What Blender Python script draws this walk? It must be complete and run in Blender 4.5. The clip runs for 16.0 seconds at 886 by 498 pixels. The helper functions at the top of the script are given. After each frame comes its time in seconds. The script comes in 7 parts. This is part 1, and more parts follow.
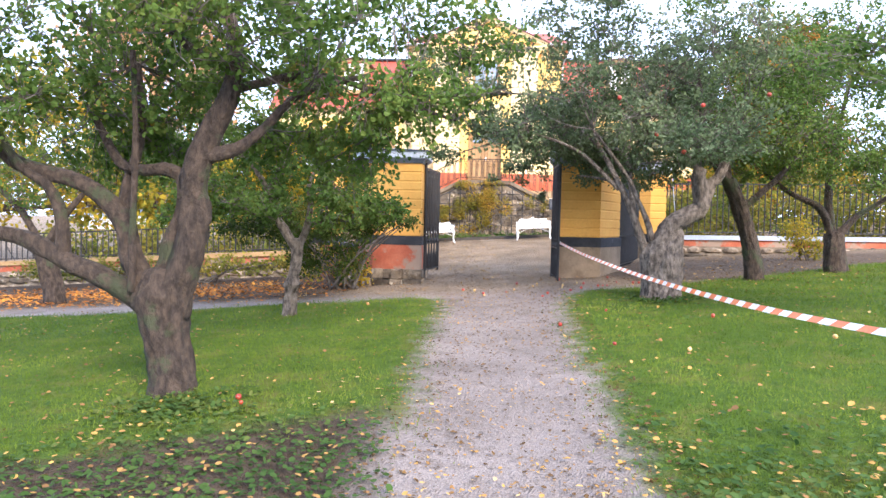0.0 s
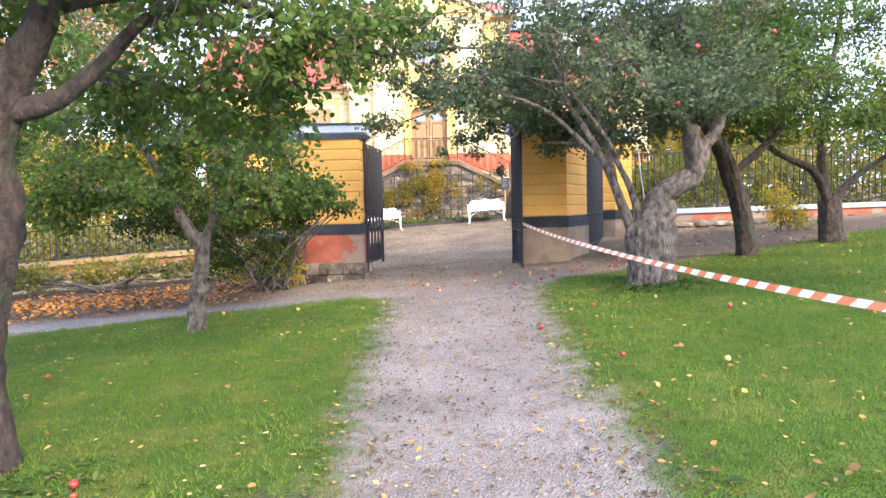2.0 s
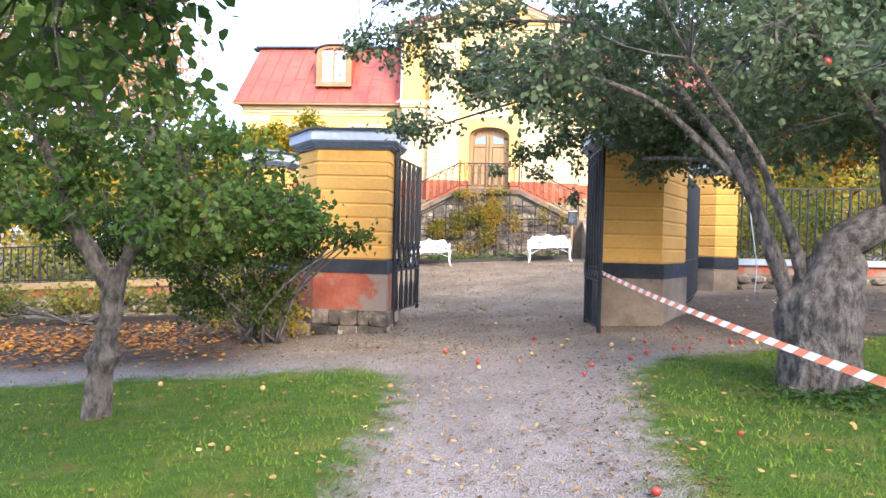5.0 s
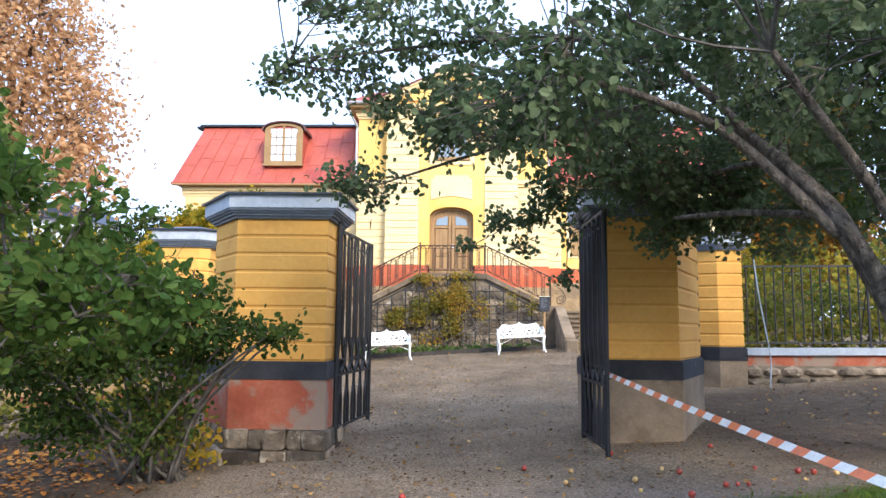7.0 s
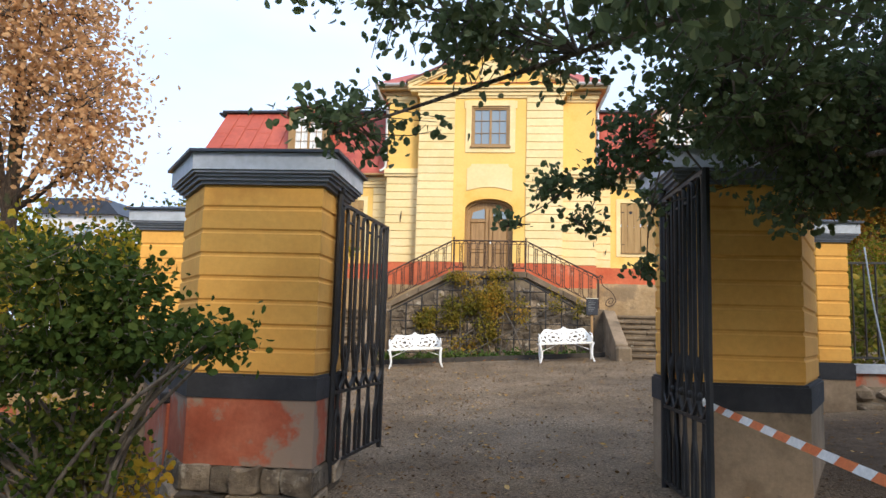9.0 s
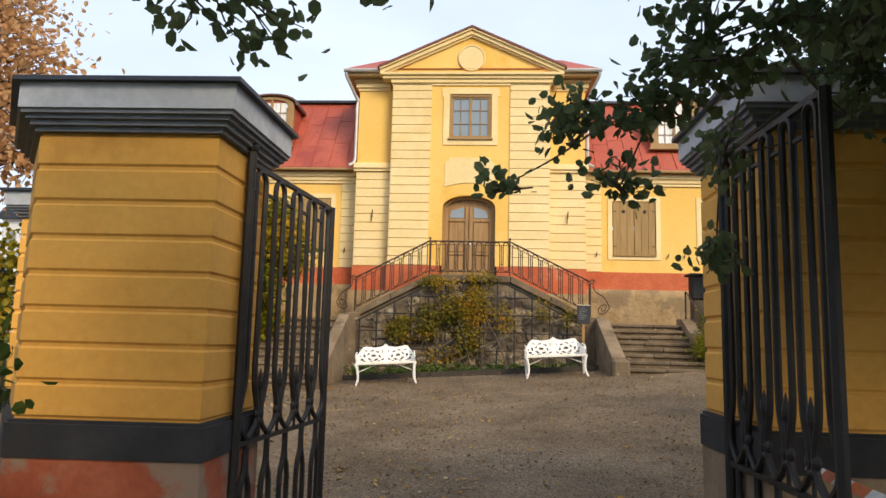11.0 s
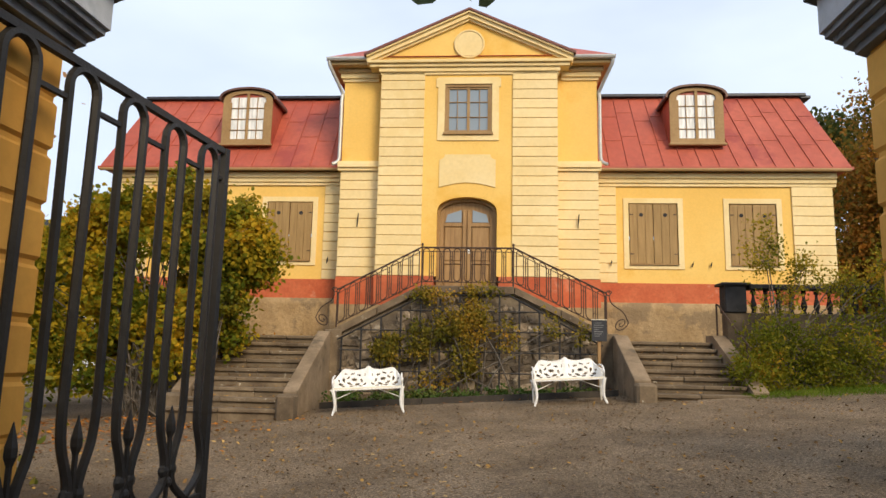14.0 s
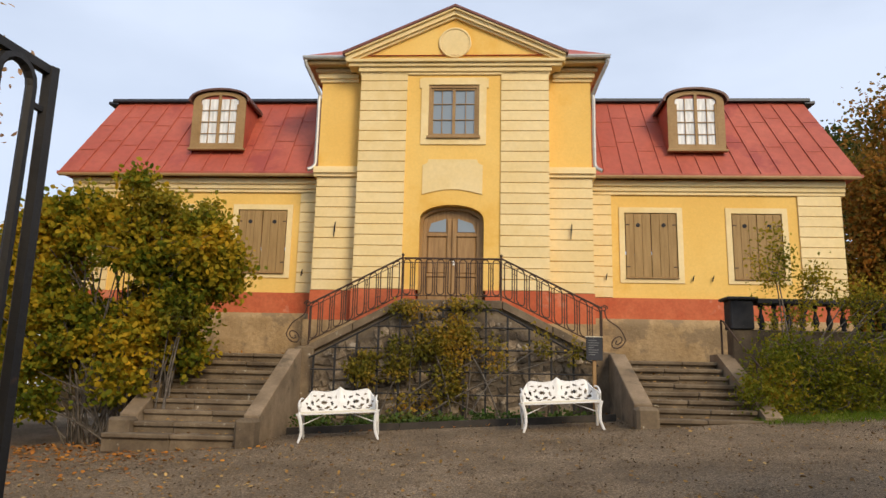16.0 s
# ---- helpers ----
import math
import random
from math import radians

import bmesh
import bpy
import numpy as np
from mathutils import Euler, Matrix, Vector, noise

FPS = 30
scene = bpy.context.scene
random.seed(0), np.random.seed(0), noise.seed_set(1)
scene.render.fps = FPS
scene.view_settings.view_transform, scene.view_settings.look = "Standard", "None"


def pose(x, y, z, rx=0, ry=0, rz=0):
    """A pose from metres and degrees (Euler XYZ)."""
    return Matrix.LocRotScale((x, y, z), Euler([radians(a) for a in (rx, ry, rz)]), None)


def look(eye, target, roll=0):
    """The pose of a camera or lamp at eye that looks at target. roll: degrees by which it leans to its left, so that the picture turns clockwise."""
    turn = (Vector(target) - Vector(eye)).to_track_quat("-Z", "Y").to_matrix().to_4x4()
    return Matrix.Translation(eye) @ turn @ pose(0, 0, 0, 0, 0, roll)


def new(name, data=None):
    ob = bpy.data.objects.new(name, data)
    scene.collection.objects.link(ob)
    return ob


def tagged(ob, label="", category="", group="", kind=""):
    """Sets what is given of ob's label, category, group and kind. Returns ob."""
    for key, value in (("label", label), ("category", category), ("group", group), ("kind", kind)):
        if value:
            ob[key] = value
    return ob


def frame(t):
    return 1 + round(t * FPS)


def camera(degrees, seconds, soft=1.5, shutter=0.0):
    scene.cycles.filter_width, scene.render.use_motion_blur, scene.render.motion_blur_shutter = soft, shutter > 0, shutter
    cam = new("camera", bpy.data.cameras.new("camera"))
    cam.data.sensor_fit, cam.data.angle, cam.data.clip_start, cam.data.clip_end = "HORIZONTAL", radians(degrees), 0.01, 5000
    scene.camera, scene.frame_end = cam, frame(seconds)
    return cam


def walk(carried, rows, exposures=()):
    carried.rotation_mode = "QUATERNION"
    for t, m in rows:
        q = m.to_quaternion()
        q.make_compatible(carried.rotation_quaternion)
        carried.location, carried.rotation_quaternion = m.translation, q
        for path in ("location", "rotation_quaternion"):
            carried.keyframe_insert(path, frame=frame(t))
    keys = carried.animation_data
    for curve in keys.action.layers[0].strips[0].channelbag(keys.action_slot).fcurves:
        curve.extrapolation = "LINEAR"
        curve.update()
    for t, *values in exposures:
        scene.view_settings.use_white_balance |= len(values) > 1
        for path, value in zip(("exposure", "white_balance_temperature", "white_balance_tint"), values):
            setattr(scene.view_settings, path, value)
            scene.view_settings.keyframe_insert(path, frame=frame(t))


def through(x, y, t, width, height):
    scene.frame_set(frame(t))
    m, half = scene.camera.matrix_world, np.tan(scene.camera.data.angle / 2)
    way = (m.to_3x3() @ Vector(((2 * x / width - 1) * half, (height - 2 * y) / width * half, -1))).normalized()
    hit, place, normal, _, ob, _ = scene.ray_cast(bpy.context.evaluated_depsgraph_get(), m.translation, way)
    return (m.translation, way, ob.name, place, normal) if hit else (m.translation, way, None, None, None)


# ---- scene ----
cam = camera(64.9, 16.0)
PATH = [
    (0, (0.098, 1.321, 2.09), (-0.063, 3.314, 2.018), 1.3),
    (0.5, (0.033, 1.838, 2.044), (-0.098, 3.829, 1.912), 1.8),
    (1, (-0.033, 2.348, 2.042), (-0.141, 4.339, 1.883), 0.6),
    (1.5, (-0.042, 2.886, 2.014), (-0.146, 4.879, 1.889), -1.0),
    (2, (-0.019, 3.389, 2.022), (-0.032, 5.386, 1.912), -1.3),
    (2.5, (0.019, 3.916, 2.038), (-0.04, 5.912, 1.928), 0.3),
    (3, (0.038, 4.445, 2.037), (-0.015, 6.443, 1.98), 0.5),
    (3.5, (0.04, 4.948, 2.058), (-0.114, 6.94, 1.965), -0.3),
    (3.7, (0.04, 5.122, 2.048), (-0.142, 7.112, 1.977), 1.6),
    (5.8, (0.136, 7.573, 2.12), (-0.044, 9.565, 2.149), 1.5),
    (6, (0.138, 7.775, 2.101), (-0.003, 9.769, 2.181), 1.5),
    (6.5, (0.061, 8.293, 2.115), (-0.027, 10.279, 2.332), 2.3),
    (7, (-0.043, 8.814, 2.164), (-0.119, 10.798, 2.397), 0.6),
    (7.5, (-0.053, 9.328, 2.166), (-0.171, 11.309, 2.411), 1.1),
    (8, (-0.064, 9.872, 2.186), (-0.141, 11.846, 2.494), 0.5),
    (8.5, (-0.017, 10.409, 2.206), (-0.21, 12.384, 2.46), 2.3),
    (8.7, (-0.06, 10.593, 2.199), (-0.25, 12.57, 2.436), 2.0),
    (10.8, (-0.081, 12.616, 2.239), (-0.279, 14.592, 2.479), 0.1),
    (11, (-0.116, 12.841, 2.283), (-0.244, 14.82, 2.544), 1.4),
    (11.5, (-0.115, 13.228, 2.334), (-0.259, 15.201, 2.625), 2.1),
    (12, (-0.14, 13.635, 2.3), (-0.267, 15.614, 2.561), 0.1),
    (12.5, (-0.065, 14.009, 2.319), (-0.162, 15.99, 2.574), 0.5),
    (13, (-0.086, 14.425, 2.311), (-0.16, 16.392, 2.667), 0.7),
    (13.5, (-0.127, 14.854, 2.343), (-0.183, 16.832, 2.633), 0.2),
    (14, (-0.032, 15.093, 2.301), (-0.172, 17.062, 2.618), 1.2),
    (14.5, (-0.02, 15.441, 2.291), (-0.12, 17.411, 2.622), 1.2),
    (15, (-0.017, 15.75, 2.333), (-0.098, 17.729, 2.607), -0.6),
    (15.5, (0.049, 16.017, 2.293), (-0.099, 17.975, 2.672), 1.4),
    (16, (0.086, 16.318, 2.324), (-0.031, 18.28, 2.696), 1.3),
]
EXPOSURES = [(0.0, 1.75, 5650, 18), (3.5, 1.92, 5550, 17), (6.0, 1.52, 5400, 15), (7.0, 1.12, 5400, 12), (8.5, 0.65, 5700, 11), (11.0, 0.28, 6750, 11), (12.5, 0.4, 7050, 11), (14.0, 0.2, 6850, 11), (16.0, -0.02, 6750, 12)]
walk(cam, [(t, look(eye, target, roll)) for t, eye, target, roll in PATH], EXPOSURES)

# ---- world and sun: bright thin overcast ----
SUN_ELEVATION, SUN_AZIMUTH = 32.0, 148.0
world = bpy.data.worlds.new("overcast_sky")
scene.world = world
world.use_nodes = True
wt = world.node_tree
wt.nodes.clear()
sky = wt.nodes.new("ShaderNodeTexSky")
sky.sky_type, sky.sun_disc = "NISHITA", False
sky.sun_elevation, sky.sun_rotation = radians(SUN_ELEVATION), radians(SUN_AZIMUTH)
sky.air_density, sky.dust_density = 1.0, 1.5
coord = wt.nodes.new("ShaderNodeTexCoord")
squash = wt.nodes.new("ShaderNodeMapping")
squash.inputs["Scale"].default_value = (1.0, 1.0, 2.6)
clouds = wt.nodes.new("ShaderNodeTexNoise")
clouds.inputs["Scale"].default_value, clouds.inputs["Detail"].default_value = 1.6, 5.0
clouds.inputs["Roughness"].default_value = 0.5
ramp = wt.nodes.new("ShaderNodeValToRGB")
ramp.color_ramp.elements[0].position, ramp.color_ramp.elements[0].color = 0.34, (0.62, 0.62, 0.62, 1)
ramp.color_ramp.elements[1].position, ramp.color_ramp.elements[1].color = 0.64, (0.92, 0.92, 0.92, 1)
mix = wt.nodes.new("ShaderNodeMix")
mix.data_type = "RGBA"
mix.inputs[7].default_value = (6.5, 7.6, 9.4, 1)
back = wt.nodes.new("ShaderNodeBackground")
back.inputs["Strength"].default_value = 0.12
out = wt.nodes.new("ShaderNodeOutputWorld")
wt.links.new(coord.outputs["Generated"], squash.inputs["Vector"])
wt.links.new(squash.outputs["Vector"], clouds.inputs["Vector"])
wt.links.new(clouds.outputs["Fac"], ramp.inputs["Fac"])
wt.links.new(ramp.outputs["Color"], mix.inputs[0])
wt.links.new(sky.outputs["Color"], mix.inputs[6])
wt.links.new(mix.outputs[2], back.inputs["Color"])
wt.links.new(back.outputs["Background"], out.inputs["Surface"])
sun = new("sun", bpy.data.lights.new("sun", "SUN"))
sun.data.energy, sun.data.angle, sun.data.color = 2.7, radians(22), (1.0, 0.83, 0.58)
az, el = radians(SUN_AZIMUTH), radians(SUN_ELEVATION)
sun_from = Vector((math.sin(az) * math.cos(el), math.cos(az) * math.cos(el), math.sin(el)))
sun.matrix_world = look(sun_from * 60, (0, 0, 0))


# ---- materials ----
def shader(name):
    m = bpy.data.materials.new(name)
    m.use_nodes = True
    t = m.node_tree
    b = t.nodes["Principled BSDF"]
    return m, t, b


def node(t, kind, **inputs):
    n = t.nodes.new(kind)
    for key, value in inputs.items():
        n.inputs[key].default_value = value
    return n


def ramped(t, source, stops):
    r = t.nodes.new("ShaderNodeValToRGB")
    els = r.color_ramp.elements
    while len(els) < len(stops):
        els.new(0.5)
    for e, (p, c) in zip(els, stops):
        e.position, e.color = p, (*c, 1)
    t.links.new(source, r.inputs["Fac"])
    return r.outputs["Color"]


def mixed(t, fac, a, b, mode="MIX"):
    m = t.nodes.new("ShaderNodeMix")
    m.data_type, m.blend_type = "RGBA", mode
    for sock, v in ((m.inputs[0], fac), (m.inputs[6], a), (m.inputs[7], b)):
        if hasattr(v, "is_linked"):
            t.links.new(v, sock)
        elif isinstance(v, tuple):
            sock.default_value = (*v, 1)
        else:
            sock.default_value = v
    return m.outputs[2]


def surface(name, base, worn, coarse=1.2, fine=25.0, rough=0.85, bump=0.3, metal=0.0, stain=None, stain_scale=0.6, stain_from=0.58, vary=0.0, stretch=(1, 1, 1), bump_dist=0.01, grain=0.75, lo=0.35, hi=0.68):
    """Weathered paint, stone, plaster, wood or metal: colour drifts at a coarse and a fine scale, stains with a shape of their own, fine relief."""
    m, t, b = shader(name)
    geo = t.nodes.new("ShaderNodeNewGeometry")
    mp = t.nodes.new("ShaderNodeMapping")
    mp.inputs["Scale"].default_value = stretch
    t.links.new(geo.outputs["Position"], mp.inputs["Vector"])
    n1 = node(t, "ShaderNodeTexNoise", Scale=coarse, Detail=4.0, Roughness=0.6)
    n2 = node(t, "ShaderNodeTexNoise", Scale=fine, Detail=5.0, Roughness=0.65)
    for n in (n1, n2):
        t.links.new(mp.outputs["Vector"], n.inputs["Vector"])
    c = ramped(t, n1.outputs["Fac"], [(lo, base), (hi, worn)])
    f = ramped(t, n2.outputs["Fac"], [(0.3, (0.78, 0.78, 0.78)), (0.7, (1.12, 1.12, 1.12))])
    c = mixed(t, grain, c, f, "MULTIPLY")
    if stain:
        n3 = node(t, "ShaderNodeTexNoise", Scale=stain_scale, Detail=6.0, Roughness=0.65)
        off = t.nodes.new("ShaderNodeMapping")
        off.inputs["Location"].default_value = (3.1, 7.7, 1.3)
        t.links.new(geo.outputs["Position"], off.inputs["Vector"])
        t.links.new(off.outputs["Vector"], n3.inputs["Vector"])
        s = ramped(t, n3.outputs["Fac"], [(stain_from, (0, 0, 0)), (stain_from + 0.07, (0.85, 0.85, 0.85))])
        c = mixed(t, s, c, stain)
    if vary:
        info = t.nodes.new("ShaderNodeObjectInfo")
        v = ramped(t, info.outputs["Random"], [(0.0, (1 - vary,) * 3), (1.0, (1 + vary * 0.6,) * 3)])
        c = mixed(t, 1.0, c, v, "MULTIPLY")
    t.links.new(c, b.inputs["Base Color"])
    b.inputs["Roughness"].default_value, b.inputs["Metallic"].default_value = rough, metal
    bp = node(t, "ShaderNodeBump", Strength=bump, Distance=bump_dist)
    t.links.new(n2.outputs["Fac"], bp.inputs["Height"])
    t.links.new(bp.outputs["Normal"], b.inputs["Normal"])
    return m


def foliage(name, stops, through=0.42, rough=0.55, gloss=0.12):
    """Leaves: every leaf takes its own colour out of the range, and lets some light through."""
    m, t, b = shader(name)
    geo = t.nodes.new("ShaderNodeNewGeometry")
    n = node(t, "ShaderNodeTexNoise", Scale=0.9, Detail=2.0)
    t.links.new(geo.outputs["Position"], n.inputs["Vector"])
    patch = t.nodes.new("ShaderNodeMapRange")
    for key, value in (("From Min", 0.32), ("From Max", 0.68), ("To Min", 0.0), ("To Max", 1.0)):
        patch.inputs[key].default_value = value
    t.links.new(n.outputs["Fac"], patch.inputs["Value"])
    blend = t.nodes.new("ShaderNodeMix")
    blend.inputs[0].default_value = 0.45
    t.links.new(geo.outputs["Random Per Island"], blend.inputs[2])
    t.links.new(patch.outputs["Result"], blend.inputs[3])
    c = ramped(t, blend.outputs[0], stops)
    c = mixed(t, 0.6, c, ramped(t, n.outputs["Fac"], [(0.3, (0.75, 0.8, 0.75)), (0.7, (1.2, 1.15, 1.05))]), "MULTIPLY")
    t.links.new(c, b.inputs["Base Color"])
    b.inputs["Roughness"].default_value, b.inputs["Specular IOR Level"].default_value = rough + 0.12, gloss
    tr = t.nodes.new("ShaderNodeBsdfTranslucent")
    t.links.new(c, tr.inputs["Color"])
    mx = t.nodes.new("ShaderNodeMixShader")
    mx.inputs[0].default_value = through
    t.links.new(b.outputs[0], mx.inputs[1])
    t.links.new(tr.outputs[0], mx.inputs[2])
    t.links.new(mx.outputs[0], t.nodes["Material Output"].inputs["Surface"])
    return m


YELLOW = surface("yellow_limewash", (0.78, 0.49, 0.125), (0.83, 0.56, 0.17), 0.5, 22, 0.92, 0.1, stain=(0.74, 0.43, 0.085), stain_scale=0.35, stain_from=0.56, grain=0.3)
CREAM = surface("cream_limewash", (0.78, 0.60, 0.29), (0.83, 0.67, 0.37), 0.9, 12, 0.92, 0.08, stain=(0.74, 0.56, 0.26), stain_scale=0.5, vary=0.05, grain=0.3)
BROWN_TRIM = surface("brown_painted_trim", (0.30, 0.18, 0.07), (0.36, 0.23, 0.10), 2.0, 20, 0.7, 0.15)
# Tan instead of cream: brownish shade under the bay's eaves, put into the colour.
EAVES_SHADE = surface("tan_painted_eaves_board", (0.46, 0.31, 0.14), (0.54, 0.38, 0.18), 2.0, 20, 0.8, 0.12)
PIER_YELLOW = surface("ochre_pier_plaster", (0.68, 0.335, 0.06), (0.76, 0.41, 0.085), 0.9, 18, 0.9, 0.15, grain=0.35, stain=(0.60, 0.29, 0.055), stain_scale=0.9, stain_from=0.60, vary=0.05)
RED_PLASTER = surface("red_plaster_band", (0.47, 0.10, 0.04), (0.58, 0.16, 0.07), 1.5, 14, 0.92, 0.25, stain=(0.60, 0.30, 0.20), stain_scale=0.9, stain_from=0.62)
RED_PLINTH = surface("flaking_red_plinth", (0.30, 0.07, 0.03), (0.40, 0.12, 0.06), 3.0, 20, 0.9, 0.3, stain=(0.24, 0.20, 0.15), stain_scale=1.6, stain_from=0.50)
CONCRETE = surface("bare_brown_grey_render", (0.17, 0.122, 0.075), (0.29, 0.215, 0.14), 2.0, 25, 0.95, 0.5, stain=(0.10, 0.078, 0.052), stain_scale=1.4)
BLACK_BAND = surface("black_tarred_band", (0.012, 0.013, 0.016), (0.034, 0.034, 0.038), 3.0, 25, 0.85, 0.35, stain=(0.22, 0.21, 0.2), stain_scale=4.0, stain_from=0.68)
CAP_GREY = surface("blue_grey_painted_cap", (0.40, 0.43, 0.47), (0.47, 0.50, 0.54), 2.0, 15, 0.6, 0.12, stain=(0.31, 0.34, 0.37), stain_scale=2.0, stain_from=0.6)
# CAP_GREY's paint again, darkened: the moulding's shade under the fascia is in the colour.
CAP_SHADED = surface("slate_grey_painted_moulding", (0.15, 0.17, 0.20), (0.20, 0.22, 0.25), 2.0, 15, 0.65, 0.12, stain=(0.10, 0.11, 0.13), stain_scale=2.0, stain_from=0.6)
CAP_DARK = surface("dark_sheet_metal", (0.03, 0.036, 0.05), (0.05, 0.056, 0.07), 2.0, 20, 0.45, 0.1, metal=0.3)
IRON = surface("black_wrought_iron", (0.008, 0.008, 0.009), (0.02, 0.018, 0.017), 6.0, 60, 0.6, 0.3, metal=0.0, stain=(0.06, 0.03, 0.018), stain_scale=7.0, stain_from=0.66)
RUST_IRON = surface("rusty_brown_iron", (0.055, 0.032, 0.022), (0.085, 0.05, 0.033), 5.0, 60, 0.75, 0.3, metal=0.2)
ROOF_RED = surface("red_sheet_metal_roof", (0.36, 0.068, 0.038), (0.44, 0.10, 0.058), 0.8, 7, 0.55, 0.1, stain=(0.28, 0.045, 0.035), stain_scale=0.5, stain_from=0.55)
ROOF_EDGE = surface("dark_red_roof_edge", (0.13, 0.04, 0.03), (0.2, 0.06, 0.045), 2.0, 12, 0.6, 0.1)
GUTTER = surface("grey_zinc", (0.42, 0.42, 0.41), (0.52, 0.52, 0.5), 3.0, 25, 0.5, 0.1, metal=0.5)
WOOD = surface("varnished_oak", (0.26, 0.145, 0.05), (0.38, 0.225, 0.09), 2.5, 30, 0.6, 0.25, stretch=(6, 6, 0.6))
SHUTTER_WOOD = surface("brown_shutter_boards", (0.29, 0.18, 0.066), (0.39, 0.25, 0.10), 2.0, 26, 0.75, 0.25, vary=0.08, stretch=(7, 7, 0.6))
STEP_STONE = surface("worn_grey_sandstone", (0.105, 0.074, 0.045), (0.215, 0.16, 0.10), 2.0, 22, 0.9, 0.5, stain=(0.46, 0.42, 0.34), stain_scale=6.5, stain_from=0.635, vary=0.2)
WALL_STONE = surface("buff_plastered_stone", (0.32, 0.215, 0.105), (0.46, 0.325, 0.175), 1.6, 10, 0.95, 0.8, stain=(0.23, 0.165, 0.095), stain_scale=1.5, stain_from=0.52, bump_dist=0.04)
RUBBLE = surface("grey_rubble_stone", (0.11, 0.082, 0.056), (0.32, 0.25, 0.17), 5.0, 22, 0.95, 0.8, stain=(0.46, 0.39, 0.29), stain_scale=4.5, stain_from=0.57, vary=0.7, bump_dist=0.03)
MORTAR = surface("old_lime_mortar", (0.12, 0.09, 0.06), (0.22, 0.175, 0.12), 3.0, 25, 0.95, 0.5)
WHITE_IRON = surface("white_painted_cast_iron", (0.80, 0.80, 0.79), (0.72, 0.71, 0.68), 8.0, 60, 0.45, 0.1)
BENCH_SLAT = surface("cream_white_bench_slats", (0.66, 0.60, 0.46), (0.72, 0.68, 0.56), 6.0, 50, 0.6, 0.1)
BARK = surface("grey_brown_bark", (0.028, 0.019, 0.013), (0.095, 0.066, 0.046), 17.0, 45, 0.95, 1.0, stain=(0.05, 0.062, 0.026), stain_scale=2.2, stain_from=0.54, stretch=(1, 1, 0.5), bump_dist=0.06, lo=0.36, hi=0.66)
PALE_BARK = surface("pale_scarred_bark", (0.075, 0.058, 0.044), (0.30, 0.24, 0.185), 17.0, 45, 0.95, 1.0, stain=(0.07, 0.055, 0.04), stain_scale=5.0, stain_from=0.60, stretch=(1, 1, 0.5), bump_dist=0.07, lo=0.36, hi=0.66)
DARK_BARK = surface("dark_thin_branches", (0.06, 0.05, 0.04), (0.17, 0.145, 0.12), 8.0, 40, 0.95, 0.6)
COPING = surface("pale_blue_grey_coping", (0.28, 0.31, 0.36), (0.38, 0.41, 0.45), 2.0, 20, 0.7, 0.15)
TIMBER_EDGE = surface("dark_wet_timber", (0.03, 0.025, 0.02), (0.055, 0.045, 0.035), 4.0, 30, 0.85, 0.4)
APPLE_RED = surface("red_apple_skin", (0.30, 0.022, 0.016), (0.40, 0.07, 0.03), 30.0, 90, 0.35, 0.05, vary=0.25)
APPLE_PALE = surface("pale_apple_skin", (0.55, 0.42, 0.14), (0.60, 0.22, 0.08), 25.0, 90, 0.4, 0.05, vary=0.2)
LEAF_APPLE = foliage("apple_leaves", [(0.0, (0.045, 0.085, 0.018)), (0.45, (0.09, 0.15, 0.03)), (0.8, (0.14, 0.195, 0.042)), (0.93, (0.17, 0.18, 0.035)), (1.0, (0.34, 0.22, 0.03))])
LEAF_GREY = foliage("grey_green_apple_leaves", [(0.0, (0.06, 0.09, 0.04)), (0.5, (0.115, 0.155, 0.075)), (0.9, (0.19, 0.225, 0.125)), (1.0, (0.30, 0.21, 0.08))])
LEAF_DARK = foliage("dark_shrub_leaves", [(0.0, (0.025, 0.045, 0.010)), (0.5, (0.045, 0.075, 0.015)), (0.8, (0.085, 0.105, 0.02)), (1.0, (0.24, 0.18, 0.03))])
LEAF_YELLOW = foliage("yellowing_leaves", [(0.0, (0.10, 0.13, 0.02)), (0.35, (0.24, 0.22, 0.026)), (0.75, (0.44, 0.31, 0.03)), (1.0, (0.54, 0.32, 0.03))], 0.5)
LEAF_MIX = foliage("green_to_gold_leaves", [(0.0, (0.05, 0.085, 0.010)), (0.3, (0.15, 0.175, 0.016)), (0.6, (0.38, 0.29, 0.022)), (1.0, (0.62, 0.36, 0.025))], 0.5)
LEAF_SHADE = foliage("shaded_green_shrub_leaves", [(0.0, (0.07, 0.095, 0.011)), (0.5, (0.16, 0.18, 0.017)), (0.85, (0.29, 0.235, 0.022)), (1.0, (0.42, 0.20, 0.03))], 0.5)
LEAF_HEDGE = foliage("muted_hedge_leaves", [(0.0, (0.06, 0.09, 0.018)), (0.4, (0.14, 0.155, 0.028)), (0.8, (0.27, 0.23, 0.04)), (1.0, (0.38, 0.26, 0.05))], 0.5)
LEAF_RUST = foliage("rust_red_autumn_leaves", [(0.0, (0.07, 0.085, 0.018)), (0.35, (0.18, 0.13, 0.022)), (0.7, (0.34, 0.15, 0.028)), (1.0, (0.48, 0.25, 0.05))], 0.5)
LEAF_VINE = foliage("olive_and_gold_vine_leaves", [(0.0, (0.10, 0.11, 0.022)), (0.4, (0.22, 0.19, 0.03)), (0.75, (0.38, 0.26, 0.04)), (1.0, (0.48, 0.26, 0.045))], 0.5)
